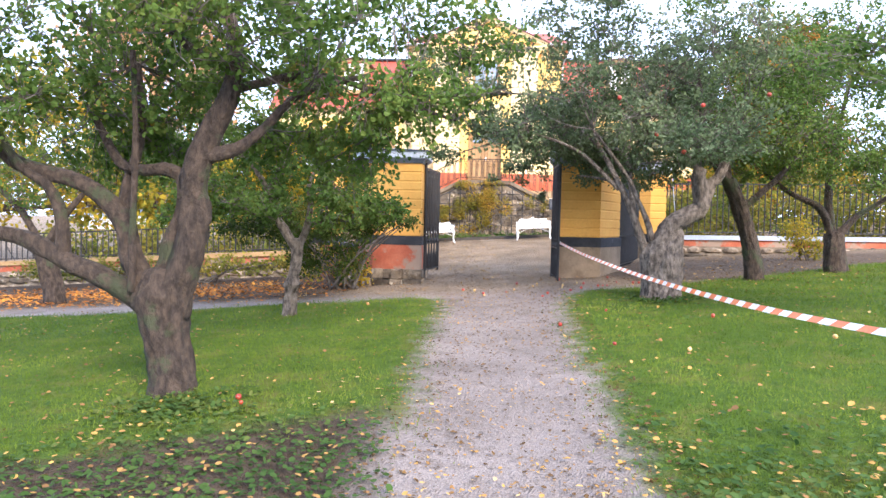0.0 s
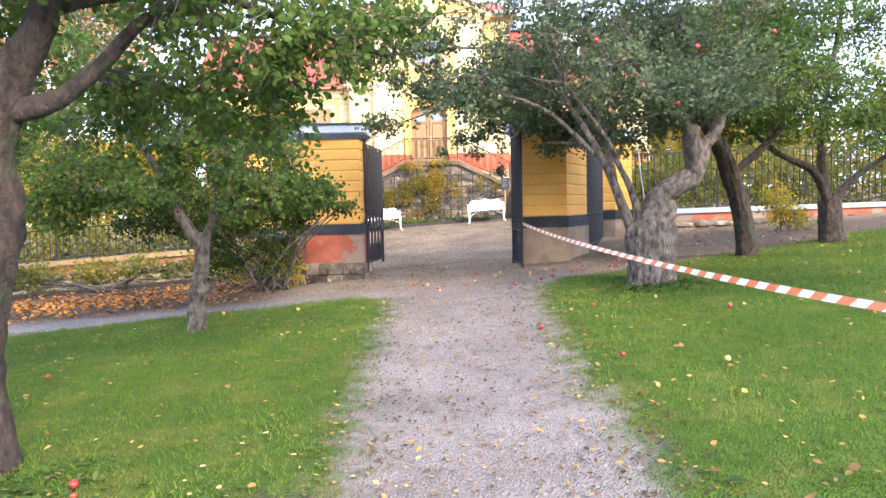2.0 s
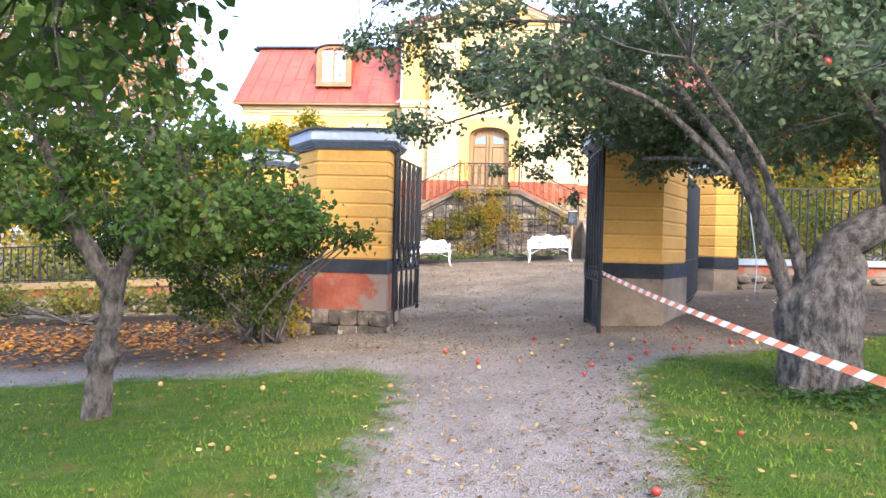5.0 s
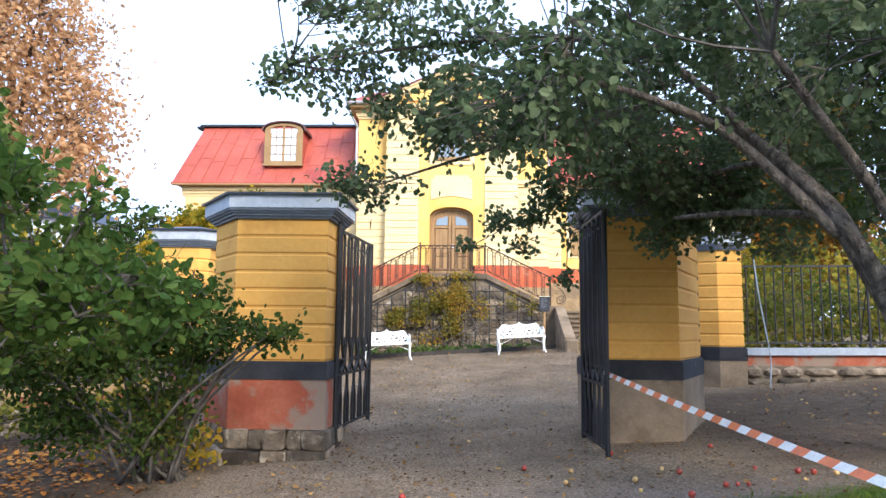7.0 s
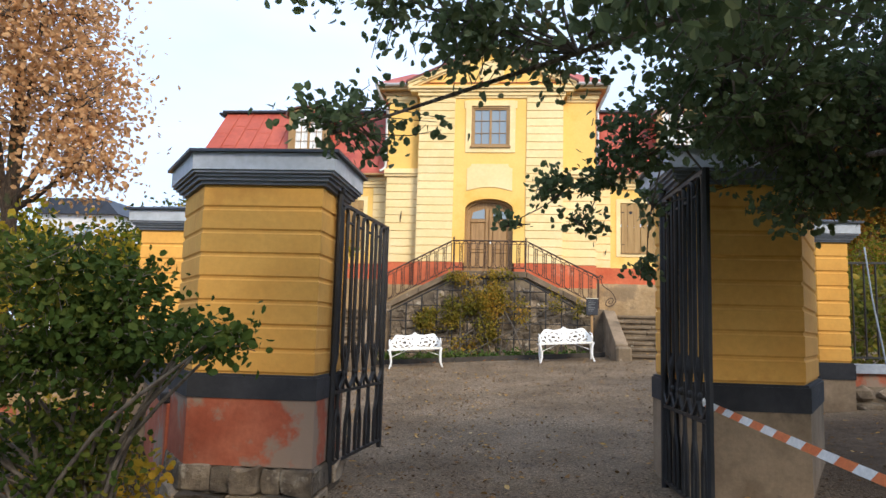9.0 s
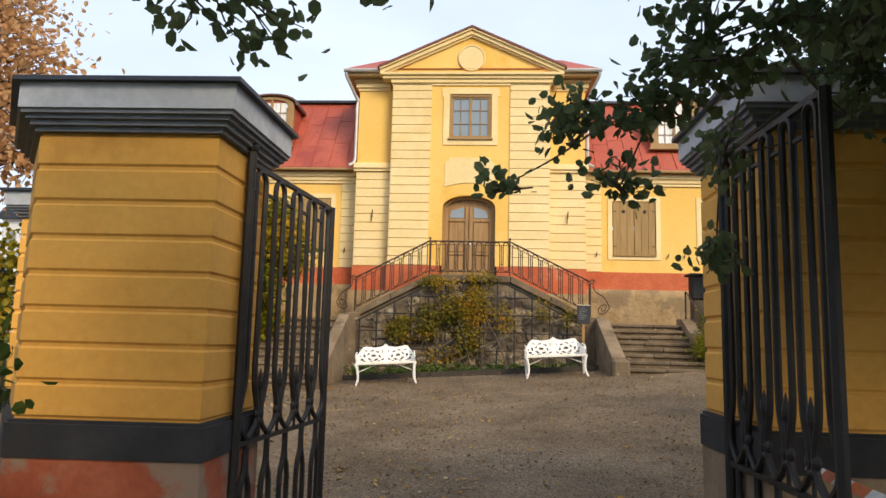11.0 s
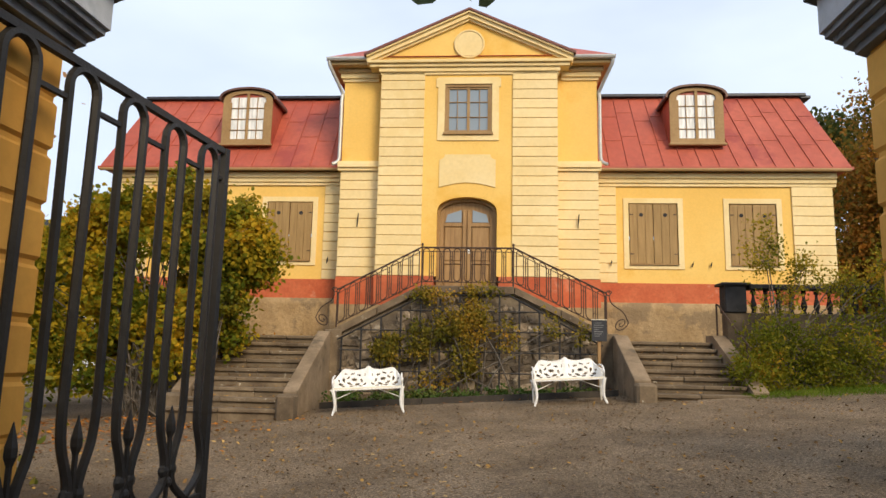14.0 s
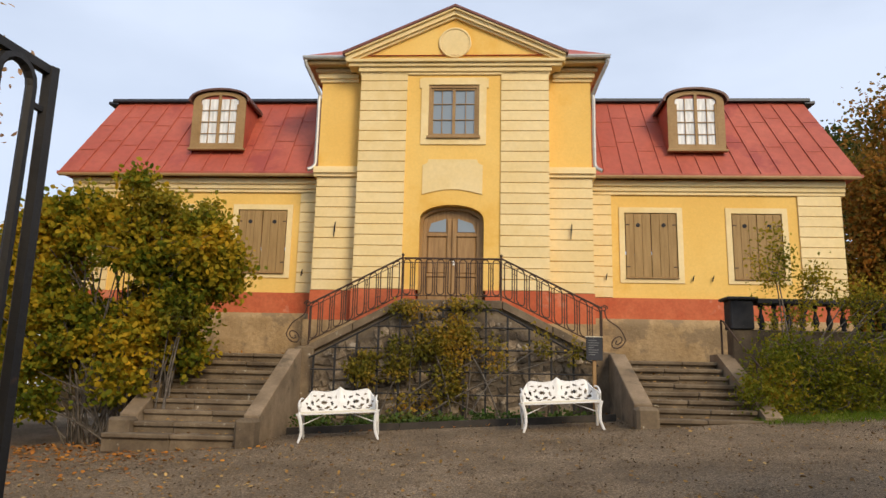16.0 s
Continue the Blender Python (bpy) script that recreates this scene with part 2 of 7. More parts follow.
LEAF_OLIVE = foliage("olive_tree_leaves", [(0.0, (0.03, 0.05, 0.015)), (0.6, (0.07, 0.085, 0.02)), (1.0, (0.14, 0.12, 0.03))])
# Orange paled and dulled: the haze before the tree is put into these colours.
LEAF_ORANGE = foliage("pale_orange_leaves", [(0.0, (0.44, 0.24, 0.11)), (0.6, (0.60, 0.36, 0.18)), (1.0, (0.68, 0.48, 0.28))])
FALLEN = foliage("fallen_leaves", [(0.0, (0.09, 0.05, 0.025)), (0.4, (0.24, 0.13, 0.05)), (0.75, (0.42, 0.25, 0.07)), (1.0, (0.5, 0.38, 0.2))], 0.1, 0.8)
FALLEN_ORANGE = foliage("orange_fallen_leaves", [(0.0, (0.16, 0.06, 0.02)), (0.5, (0.40, 0.15, 0.03)), (1.0, (0.55, 0.26, 0.04))], 0.1, 0.8)
FALLEN_DARK = foliage("small_brown_leaf_bits", [(0.0, (0.04, 0.025, 0.015)), (0.6, (0.11, 0.065, 0.03)), (0.9, (0.22, 0.12, 0.04)), (1.0, (0.4, 0.24, 0.06))], 0.1, 0.85)
GRASS = foliage("lawn_grass", [(0.0, (0.062, 0.105, 0.012)), (0.5, (0.112, 0.17, 0.019)), (0.9, (0.172, 0.215, 0.032)), (1.0, (0.30, 0.26, 0.08))], 0.3, 0.75, 0.06)
WEEDS = foliage("low_weeds", [(0.0, (0.03, 0.065, 0.014)), (0.6, (0.06, 0.105, 0.025)), (1.0, (0.13, 0.14, 0.035))], 0.3, 0.6)
GLASS, _t, _b = shader("window_glass")
_b.inputs["Base Color"].default_value = (0.22, 0.27, 0.31, 1)
_b.inputs["Roughness"].default_value, _b.inputs["IOR"].default_value = 0.06, 1.5
_b.inputs["Specular IOR Level"].default_value = 1.0
CURTAIN = surface("white_curtain", (0.62, 0.62, 0.60), (0.78, 0.78, 0.77), 3.0, 30, 0.9, 0.2, stretch=(8, 8, 0.2))
SIGN_BLACK = surface("black_sign_board", (0.012, 0.014, 0.02), (0.02, 0.022, 0.03), 4, 30, 0.5, 0.05)
SIGN_TEXT = surface("grey_sign_print", (0.12, 0.125, 0.13), (0.16, 0.16, 0.16), 4, 30, 0.7, 0.0)
TAPE_WHITE = surface("white_barrier_tape", (0.86, 0.83, 0.78), (0.88, 0.86, 0.82), 8, 40, 0.4, 0.05)
TAPE_RED = surface("orange_red_barrier_tape", (0.72, 0.17, 0.05), (0.78, 0.22, 0.07), 8, 40, 0.4, 0.05)
FAR_WHITE = surface("far_white_facade", (0.62, 0.63, 0.64), (0.7, 0.7, 0.7), 0.5, 5, 0.9, 0.1)


# ---- building helpers ----
def part(name, bm, material, parent=None, label="", smooth=False):
    """Links a bmesh as one mesh object under a thing or a part."""
    me = bpy.data.meshes.new(name)
    bmesh.ops.recalc_face_normals(bm, faces=bm.faces)
    bm.to_mesh(me)
    bm.free()
    me.materials.append(material)
    if smooth:
        for p in me.polygons:
            p.use_smooth = True
    ob = new(name, me)
    if parent:
        ob.parent = parent
    return tagged(ob, label)


def again(ob, parent, m):
    """A further piece on the same mesh."""
    o = new(ob.name.split(".")[0], ob.data)
    o.parent = parent
    o.matrix_basis = m
    for key in ("label",):
        if key in ob:
            o[key] = ob[key]
    return o


def thing(name, at, label, category, group="", kind=""):
    e = new(name)
    e.location = at
    e.empty_display_size = 0.1
    return tagged(e, label, category, group, kind)


def box(bm, x0, x1, y0, y1, z0, z1, bevel=0.0):
    vs = [bm.verts.new((x, y, z)) for x in (x0, x1) for y in (y0, y1) for z in (z0, z1)]
    fs = [bm.faces.new([vs[i] for i in q]) for q in ((0, 1, 3, 2), (4, 6, 7, 5), (0, 4, 5, 1), (2, 3, 7, 6), (0, 2, 6, 4), (1, 5, 7, 3))]
    if bevel:
        es = list({e for f in fs for e in f.edges})
        bmesh.ops.bevel(bm, geom=es, offset=bevel, segments=1, affect="EDGES")
    return bm


def prism(bm, poly, z0, z1, axis="z", grow=0.0):
    """A closed extrusion of a polygon: along z, or along y for polygons in x and z. grow widens the far end."""
    cx = sum(p[0] for p in poly) / len(poly)
    cy = sum(p[1] for p in poly) / len(poly)

    def at(p, d, g):
        a, b = p[0] + (p[0] - cx) * g, p[1] + (p[1] - cy) * g
        return (a, b, d) if axis == "z" else ((a, d, b) if axis == "y" else (d, a, b))

    lo = [bm.verts.new(at(p, z0, 0)) for p in poly]
    hi = [bm.verts.new(at(p, z1, grow)) for p in poly]
    n = len(poly)
    bm.faces.new(lo)
    bm.faces.new(hi[::-1])
    for i in range(n):
        bm.faces.new((lo[i], lo[(i + 1) % n], hi[(i + 1) % n], hi[i]))
    return bm


def offset_poly(poly, d):
    """Moves each side of a convex counter-clockwise polygon outwards by d."""
    out_pts, n = [], len(poly)
    for i in range(n):
        p0, p1, p2 = (Vector(poly[(i + k) % n]) for k in (-1, 0, 1))
        a, b = (p1 - p0).normalized(), (p2 - p1).normalized()
        na, nb = Vector((a.y, -a.x)), Vector((b.y, -b.x))
        v = (na + nb) / (1 + na.dot(nb))
        out_pts.append(tuple(p1 + v * d))
    return out_pts


def tube(bm, pts, radii, n=6, closed_ends=True, rough=0.0):
    """A tapered round bar along a line of points."""
    pts = [Vector(p) for p in pts]
    if not hasattr(radii, "__len__"):
        radii = [radii] * len(pts)
    rings, side = [], None
    for i, p in enumerate(pts):
        d = (pts[min(i + 1, len(pts) - 1)] - pts[max(i - 1, 0)])
        d = d.normalized() if d.length > 1e-9 else Vector((0, 0, 1))
        if side is None:
            side = d.orthogonal().normalized()
        side = (side - d * side.dot(d))
        side = side.normalized() if side.length > 1e-6 else d.orthogonal().normalized()
        up = d.cross(side)
        ring = []
        for k in range(n):
            a = 2 * math.pi * k / n
            r = radii[i]
            if rough:
                q = p * 2.3 + (side * math.cos(a) + up * math.sin(a)) * 1.2
                r *= 1 + rough * noise.noise(q) + rough * 0.5 * noise.noise(q * 3.1)
            ring.append(bm.verts.new(p + (side * math.cos(a) + up * math.sin(a)) * r))
        rings.append(ring)
    for a, b in zip(rings, rings[1:]):
        for k in range(n):
            bm.faces.new((a[k], a[(k + 1) % n], b[(k + 1) % n], b[k]))
    if closed_ends:
        bm.faces.new(rings[0][::-1])
        bm.faces.new(rings[-1])
    return bm


def curve_points(pts, steps=4):
    """A smooth line through the points."""
    pts = [Vector(p) for p in pts]
    res = []
    for i in range(len(pts) - 1):
        p0, p1, p2, p3 = pts[max(i - 1, 0)], pts[i], pts[i + 1], pts[min(i + 2, len(pts) - 1)]
        for k in range(steps):
            u = k / steps
            res.append(0.5 * ((2 * p1) + (p2 - p0) * u + (2 * p0 - 5 * p1 + 4 * p2 - p3) * u * u + (3 * p1 - p0 - 3 * p2 + p3) * u ** 3))
    return res + [pts[-1]]


def big_mesh(name, verts, faces, material, parent=None, label="", smooth=False):
    me = bpy.data.meshes.new(name)
    me.from_pydata(verts.tolist() if hasattr(verts, "tolist") else verts, [], faces.tolist() if hasattr(faces, "tolist") else faces)
    me.materials.append(material)
    if smooth:
        me.polygons.foreach_set("use_smooth", [True] * len(me.polygons))
    ob = new(name, me)
    if parent:
        ob.parent = parent
    return tagged(ob, label)


def leaf_arrays(points, axis, size, width=0.33, fold=0.25, rng=None):
    """Folded leaves: base, two pairs of sides and a tip, from the points along the axis directions."""
    n = len(points)
    d = axis / (np.linalg.norm(axis, axis=1, keepdims=True) + 1e-9)
    r = rng.normal(size=(n, 3))
    s = np.cross(d, r)
    s /= np.linalg.norm(s, axis=1, keepdims=True) + 1e-9
    nn = np.cross(s, d)
    L = size[:, None]
    w = L * width
    v = np.empty((n, 6, 3))
    v[:, 0] = points
    v[:, 1] = points + d * L * 0.27 + s * w * 0.92 + nn * w * fold
    v[:, 2] = points + d * L * 0.70 + s * w * 0.95 + nn * w * fold * 0.6
    v[:, 3] = points + d * L - nn * L * 0.1
    v[:, 4] = points + d * L * 0.70 - s * w * 0.95 + nn * w * fold * 0.6
    v[:, 5] = points + d * L * 0.27 - s * w * 0.92 + nn * w * fold
    base = np.arange(n)[:, None] * 6
    f = np.concatenate([base + np.array([[0, 1, 2, 3]]), base + np.array([[0, 3, 4, 5]])])
    return v.reshape(-1, 3), f


def height(x, y):
    """The lie of the land: it climbs to the house and to the east."""
    ys = (-60, -10, 1.6, 6, 8, 12, 15, 20, 28, 31, 45, 80)
    zs = (-0.2, 0.2, 0.38, 0.54, 0.66, 0.79, 0.86, 0.93, 1.47, 1.62, 1.8, 2.2)
    return np.interp(y, ys, zs) + 0.065 * np.clip(x, -22, 16)


def path_half(y):
    return np.interp(y, (0, 6, 9, 12.2, 13.4, 14.4, 15.2), (0.72, 0.78, 0.86, 0.93, 1.15, 2.0, 4.0))


def path_mid(y):
    return np.interp(y, (0, 6, 9, 13, 16), (0.2, 0.22, 0.1, 0.2, -0.1))


def lawn_mask(x, y):
    """1 on the lawns, 0 on gravel and bare earth, with soft borders."""
    edge = np.abs(x - path_mid(y)) - path_half(y)
    far = np.interp(x, (-16, -6, -3, -1.5, 1.2, 2.5, 5, 8, 14), (12.9, 13.0, 13.6, 13.8, 13.9, 14.2, 15.3, 17.2, 17.6)) - y
    near = y - np.interp(x, (-9, -5, -3, -1, 1.5, 3, 6, 12), (4.6, 5.0, 6.0, 6.9, 4.8, 3.9, 3.0, 2.4))
    return np.clip(np.minimum(np.minimum(edge, far), near) / 0.45, -1, 1) * 0.5 + 0.5


def court_mask(x, y):
    return np.clip((y - 13.6) / 1.5, 0, 1)


# ---- ground: one sheet to the horizon ----
def make_ground():
    def line(lo, hi, step, far):
        mid = list(np.arange(lo, hi + 1e-6, step))
        before = [lo - d for d in (1, 2.5, 5, 10, 25, 70, 250, 900)][::-1]
        after = [hi + d for d in (1, 2.5, 5, 10, 25, 70, 250, 900)]
        return np.array(before + mid + after)

    xs, ys = line(-12, 10, 0.16, 900), line(-2, 31, 0.16, 900)
    X, Y = np.meshgrid(xs, ys)
    Z = height(X, Y)
    bumps = np.array([[noise.noise((x * 1.3, y * 1.3, 0.0)) * 0.018 + noise.noise((x * 5, y * 5, 2.0)) * 0.006 for x in xs] for y in ys])
    lawn = lawn_mask(X, Y)
    Z = Z + bumps + 0.02 * lawn
    nx, ny = len(xs), len(ys)
    verts = np.stack([X, Y, Z], -1).reshape(-1, 3)
    i = (np.arange(ny - 1)[:, None] * nx + np.arange(nx - 1)[None]).reshape(-1)
    faces = np.stack([i, i + 1, i + nx + 1, i + nx], 1)
    ob = big_mesh("ground", verts, faces, GROUND, smooth=True)
    tagged(ob, "gravel path and court between leaf-strewn lawns", "ground", kind="structure")
    for name, values in (("lawn", lawn), ("court", court_mask(X, Y)), ("soil", soil_mask(X, Y))):
        a = ob.data.attributes.new(name, "FLOAT", "POINT")
        a.data.foreach_set("value", values.reshape(-1).astype(np.float32))
    return ob


def soil_mask(x, y):
    """Leaf-littered earth: the bed along the western fence and the worn ground beside the near path."""
    west = np.clip((-2.6 - x) / 1.0, 0, 1) * np.clip((y - 13.9) / 0.7, 0, 1) * np.clip((24 - y) / 2, 0, 1)
    near = np.clip((8.2 - y) / 1.0, 0, 1) * np.clip((np.abs(x - path_mid(y)) - path_half(y)) / 0.4, 0, 1)
    east = np.clip((x - 2.2) / 0.8, 0, 1) * np.clip((y - 14.5) / 0.8, 0, 1) * np.clip((21 - y) / 1, 0, 1)
    return np.maximum(np.maximum(west, near), east * 0.8)


def ground_material():
    m, t, b = shader("gravel_earth_and_lawn")
    geo = t.nodes.new("ShaderNodeNewGeometry")
    pos = geo.outputs["Position"]

    def tex(scale, detail=5.0, rough=0.6):
        n = node(t, "ShaderNodeTexNoise", Scale=scale, Detail=detail, Roughness=rough)
        t.links.new(pos, n.inputs["Vector"])
        return n.outputs["Fac"]

    def attr(name):
        a = t.nodes.new("ShaderNodeAttribute")
        a.attribute_name = name
        return a.outputs["Fac"]

    grit = node(t, "ShaderNodeTexVoronoi", Scale=70.0)
    t.links.new(pos, grit.inputs["Vector"])
    path = ramped(t, tex(1.1), [(0.3, (0.20, 0.166, 0.143)), (0.7, (0.31, 0.262, 0.23))])
    court = ramped(t, tex(0.8), [(0.3, (0.165, 0.124, 0.082)), (0.7, (0.30, 0.232, 0.16))])
    stones = ramped(t, grit.outputs["Color"], [(0.0, (0.65, 0.64, 0.63)), (0.6, (1.0, 1.0, 1.0)), (1.0, (1.4, 1.36, 1.3))])
    gravel = mixed(t, attr("court"), path, court)
    loose = ramped(t, attr("court"), [(0.0, (0.24, 0.24, 0.24)), (1.0, (0.9, 0.9, 0.9))])
    gravel = mixed(t, loose, gravel, stones, "MULTIPLY")
    gravel = mixed(t, loose, gravel, ramped(t, tex(38.0, 3.0, 0.7), [(0.36, (0.5, 0.47, 0.44)), (0.5, (1.0, 1.0, 1.0)), (0.62, (1.5, 1.44, 1.38))]), "MULTIPLY")
    gravel = mixed(t, ramped(t, tex(17.0, 4.0, 0.7), [(0.60, (0, 0, 0)), (0.67, (0.6, 0.6, 0.6))]), gravel, (0.075, 0.055, 0.042))
    gravel = mixed(t, ramped(t, tex(3.5), [(0.56, (0, 0, 0)), (0.68, (0.4, 0.4, 0.4))]), gravel, (0.12, 0.09, 0.07))
    soil = ramped(t, tex(6.0), [(0.3, (0.045, 0.032, 0.022)), (0.7, (0.115, 0.082, 0.055))])
    turf = ramped(t, tex(9.0), [(0.3, (0.045, 0.084, 0.009)), (0.7, (0.08, 0.125, 0.014))])
    turf = mixed(t, ramped(t, tex(2.3), [(0.5, (0, 0, 0)), (0.68, (0.65, 0.65, 0.65))]), turf, (0.15, 0.135, 0.03))
    ragged = t.nodes.new("ShaderNodeMath")
    ragged.operation = "ADD"
    t.links.new(attr("lawn"), ragged.inputs[0])
    wob = t.nodes.new("ShaderNodeMath")
    wob.operation = "MULTIPLY_ADD"
    t.links.new(tex(5.0), wob.inputs[0])
    wob.inputs[1].default_value, wob.inputs[2].default_value = 1.0, -0.5
    t.links.new(wob.outputs[0], ragged.inputs[1])
    lawn = ramped(t, ragged.outputs[0], [(0.34, (0, 0, 0)), (0.7, (1, 1, 1))])
    c = mixed(t, attr("soil"), gravel, soil)
    c = mixed(t, lawn, c, turf)
    t.links.new(c, b.inputs["Base Color"])
    b.inputs["Roughness"].default_value, b.inputs["Specular IOR Level"].default_value = 0.95, 0.15
    bp = node(t, "ShaderNodeBump", Strength=1.0, Distance=0.02)
    t.links.new(grit.outputs["Distance"], bp.inputs["Height"])
    bp2 = node(t, "ShaderNodeBump", Strength=0.5, Distance=0.03)
    t.links.new(tex(14.0), bp2.inputs["Height"])
    t.links.new(bp.outputs["Normal"], bp2.inputs["Normal"])
    t.links.new(bp2.outputs["Normal"], b.inputs["Normal"])
    return m


GROUND = ground_material()
make_ground()

# ---- the house ----
X0 = -0.65                       # axis of the house
YR, YB, YW = 31.64, 32.03, 32.66  # fronts of the middle bay, its sides, the wings
HALF_R, HALF_B = 2.2, 3.22
WEST, EAST = X0 - 9.4, X0 + 9.05  # ends of the wings
Z_PLINTH, Z_RED, Z_TOP = 3.82, 4.31, 6.95
PITCH = 0.243                    # height of a rusticated course


def frame_wall(bm, x0, x1, y0, y1, z0, z1, holes):
    """A wall front in x and z with rectangular openings right through it."""
    xs = sorted({x0, x1, *[h[0] for h in holes], *[h[1] for h in holes]})
    zs = sorted({z0, z1, *[h[2] for h in holes], *[h[3] for h in holes]})
    for a, b2 in zip(xs, xs[1:]):
        for c, d in zip(zs, zs[1:]):
            if not any(h[0] <= a and b2 <= h[1] and h[2] <= c and d <= h[3] for h in holes):
                box(bm, a, b2, y0, y1, c, d)
    bmesh.ops.remove_doubles(bm, verts=bm.verts, dist=1e-5)
    return bm


DORMER_EDGE = surface("dark_red_brown_metal", (0.10, 0.045, 0.035), (0.15, 0.07, 0.05), 3.0, 20, 0.55, 0.1)


def make_house():
    house = thing("house", (0, 0, 0), "yellow plastered manor house with a red metal mansard roof", "house")
    uw = (X0 - 0.59, X0 + 0.59, 7.86, 9.16)
    dw = (X0 - 0.73, X0 + 0.73, 3.97, 6.26)
    wins = [(3.41, 4.63), (5.89, 7.05)]
    wins += [(2 * X0 - b, 2 * X0 - a) for a, b in wins]
    # wings
    wall = part("wall", frame_wall(bmesh.new(), WEST, EAST, YW, YW + 0.5, Z_RED, 7.0, [(a, b, 4.8, 6.35) for a, b in wins]), YELLOW, house)
    part("wall", box(bmesh.new(), WEST, WEST + 0.5, YW + 0.5, YW + 9, 2.4, 7.0), YELLOW, house)
    part("wall", box(bmesh.new(), EAST - 0.5, EAST, YW + 0.5, YW + 9, 2.4, 7.0), YELLOW, house)
    part("wall", box(bmesh.new(), WEST, EAST, YW + 9, YW + 9.5, 1.4, 7.0), YELLOW, house)
    part("red_band", box(bmesh.new(), WEST - 0.03, EAST + 0.03, YW - 0.03, YW + 0.5, Z_PLINTH, Z_RED), RED_PLASTER, house, "weathered red plaster band")
    bm = bmesh.new()
    nx, nz = 130, 14
    grid = [[bm.verts.new((WEST - 0.08 + (EAST - WEST + 0.16) * i / nx, YW - 0.07 + 0.05 * noise.noise((i * 0.45, j * 0.8, 3)) + 0.02 * noise.noise((i * 1.9, j * 1.9, 8)), 1.4 + (Z_PLINTH - 1.4) * j / nz)) for j in range(nz + 1)] for i in range(nx + 1)]
    for i in range(nx):
        for j in range(nz):
            bm.faces.new((grid[i][j], grid[i + 1][j], grid[i + 1][j + 1], grid[i][j + 1]))
    ext = bmesh.ops.extrude_face_region(bm, geom=bm.faces[:])
    bmesh.ops.translate(bm, verts=[v for v in ext["geom"] if isinstance(v, bmesh.types.BMVert)], vec=(0, 0.5, 0))
    part("stone_plinth", bm, WALL_STONE, house, "buff plaster over rough stone, crumbling", True)
    # side parts of the bay and the middle bay
    part("wall", frame_wall(bmesh.new(), X0 - HALF_B, X0 + HALF_B, YB, YB + 0.45, Z_RED, 9.6, [(X0 - 1.0, X0 + 1.0, Z_RED, 9.4)]), YELLOW, house)
    bm = frame_wall(bmesh.new(), X0 - HALF_R, X0 + HALF_R, YR + 0.03, YB - 0.002, Z_RED, 9.6, [(*uw[:2], *uw[2:]), (dw[0], dw[1], Z_RED, dw[3])])
    mid = part("wall", bm, YELLOW, house)
    part("wall", box(bmesh.new(), X0 - HALF_B, X0 - HALF_B + 0.4, YB + 0.45, YW + 6, 7.0, 9.6), YELLOW, house)
    part("wall", box(bmesh.new(), X0 + HALF_B - 0.4, X0 + HALF_B, YB + 0.45, YW + 6, 7.0, 9.6), YELLOW, house)
    part("red_band", box(bmesh.new(), X0 - HALF_B - 0.02, X0 + HALF_B + 0.02, YB - 0.03, YB + 0.3, 3.6, Z_RED), RED_PLASTER, house)
    for s in (-1, 1):
        xa, xb = sorted((X0 + s * 0.78, X0 + s * (HALF_R + 0.02)))
        part("red_band", box(bmesh.new(), xa, xb, YR - 0.0, YB - 0.034, 3.6, Z_RED), RED_PLASTER, house)
    part("stone_plinth", box(bmesh.new(), X0 - HALF_B - 0.04, X0 + HALF_B + 0.04, YR - 0.03, YB + 0.2, 1.4, 3.6), WALL_STONE, house)

    # rusticated courses: every block its own piece
    def courses(parent, xa, xb, yf, depth, z0, z1, pitch=PITCH):
        n = max(1, round((z1 - z0) / pitch))
        h = (z1 - z0) / n
        first = None
        for k in range(n):
            if first is None:
                bm = bmesh.new()
                g = 0.007
                w = xb - xa
                prism(bm, [(0, g), (depth - 0.008, g), (depth, g + 0.007), (depth, h - g - 0.007), (depth - 0.008, h - g), (0, h - g)], 0, w, "x")
                for v in bm.verts:
                    v.co.y = -v.co.y
                first = part("quoin_block", bm, CREAM, parent)
                first.location = (xa, yf, z0)
            else:
                again(first, parent, Matrix.Translation((xa, yf, z0 + h * k)))

    for s in (-1, 1):
        a, b2 = sorted((X0 + s * 1.1, X0 + s * HALF_R))
        courses(mid, a, b2, YR + 0.03, 0.04, Z_RED, 9.5)
        a, b2 = sorted((X0 + s * (HALF_R + 0.004), X0 + s * HALF_B))
        courses(mid, a, b2, YB, 0.04, Z_RED, 7.0)
        a, b2 = sorted((X0 + s * (HALF_B + 0.004), X0 + s * 3.75))
        courses(wall, a, b2, YW, 0.035, Z_RED, 6.78)
        a, b2 = sorted(((EAST if s > 0 else WEST) - s * 0.97, (EAST if s > 0 else WEST) + s * 0.02))
        courses(wall, a, b2, YW, 0.04, Z_RED, 6.78)
        # string course over the side parts
        a, b2 = sorted((X0 + s * (HALF_R + 0.01), X0 + s * (HALF_B + 0.07)))
        bm = bmesh.new()
        box(bm, a, b2, YB - 0.10, YB + 0.4, 7.0, 7.08)
        box(bm, a, b2, YB - 0.15, YB + 0.4, 7.08, 7.19)
        box(bm, a, b2, YB - 0.11, YB + 0.4, 7.19, 7.24)
        part("string_course", bm, CREAM, house)
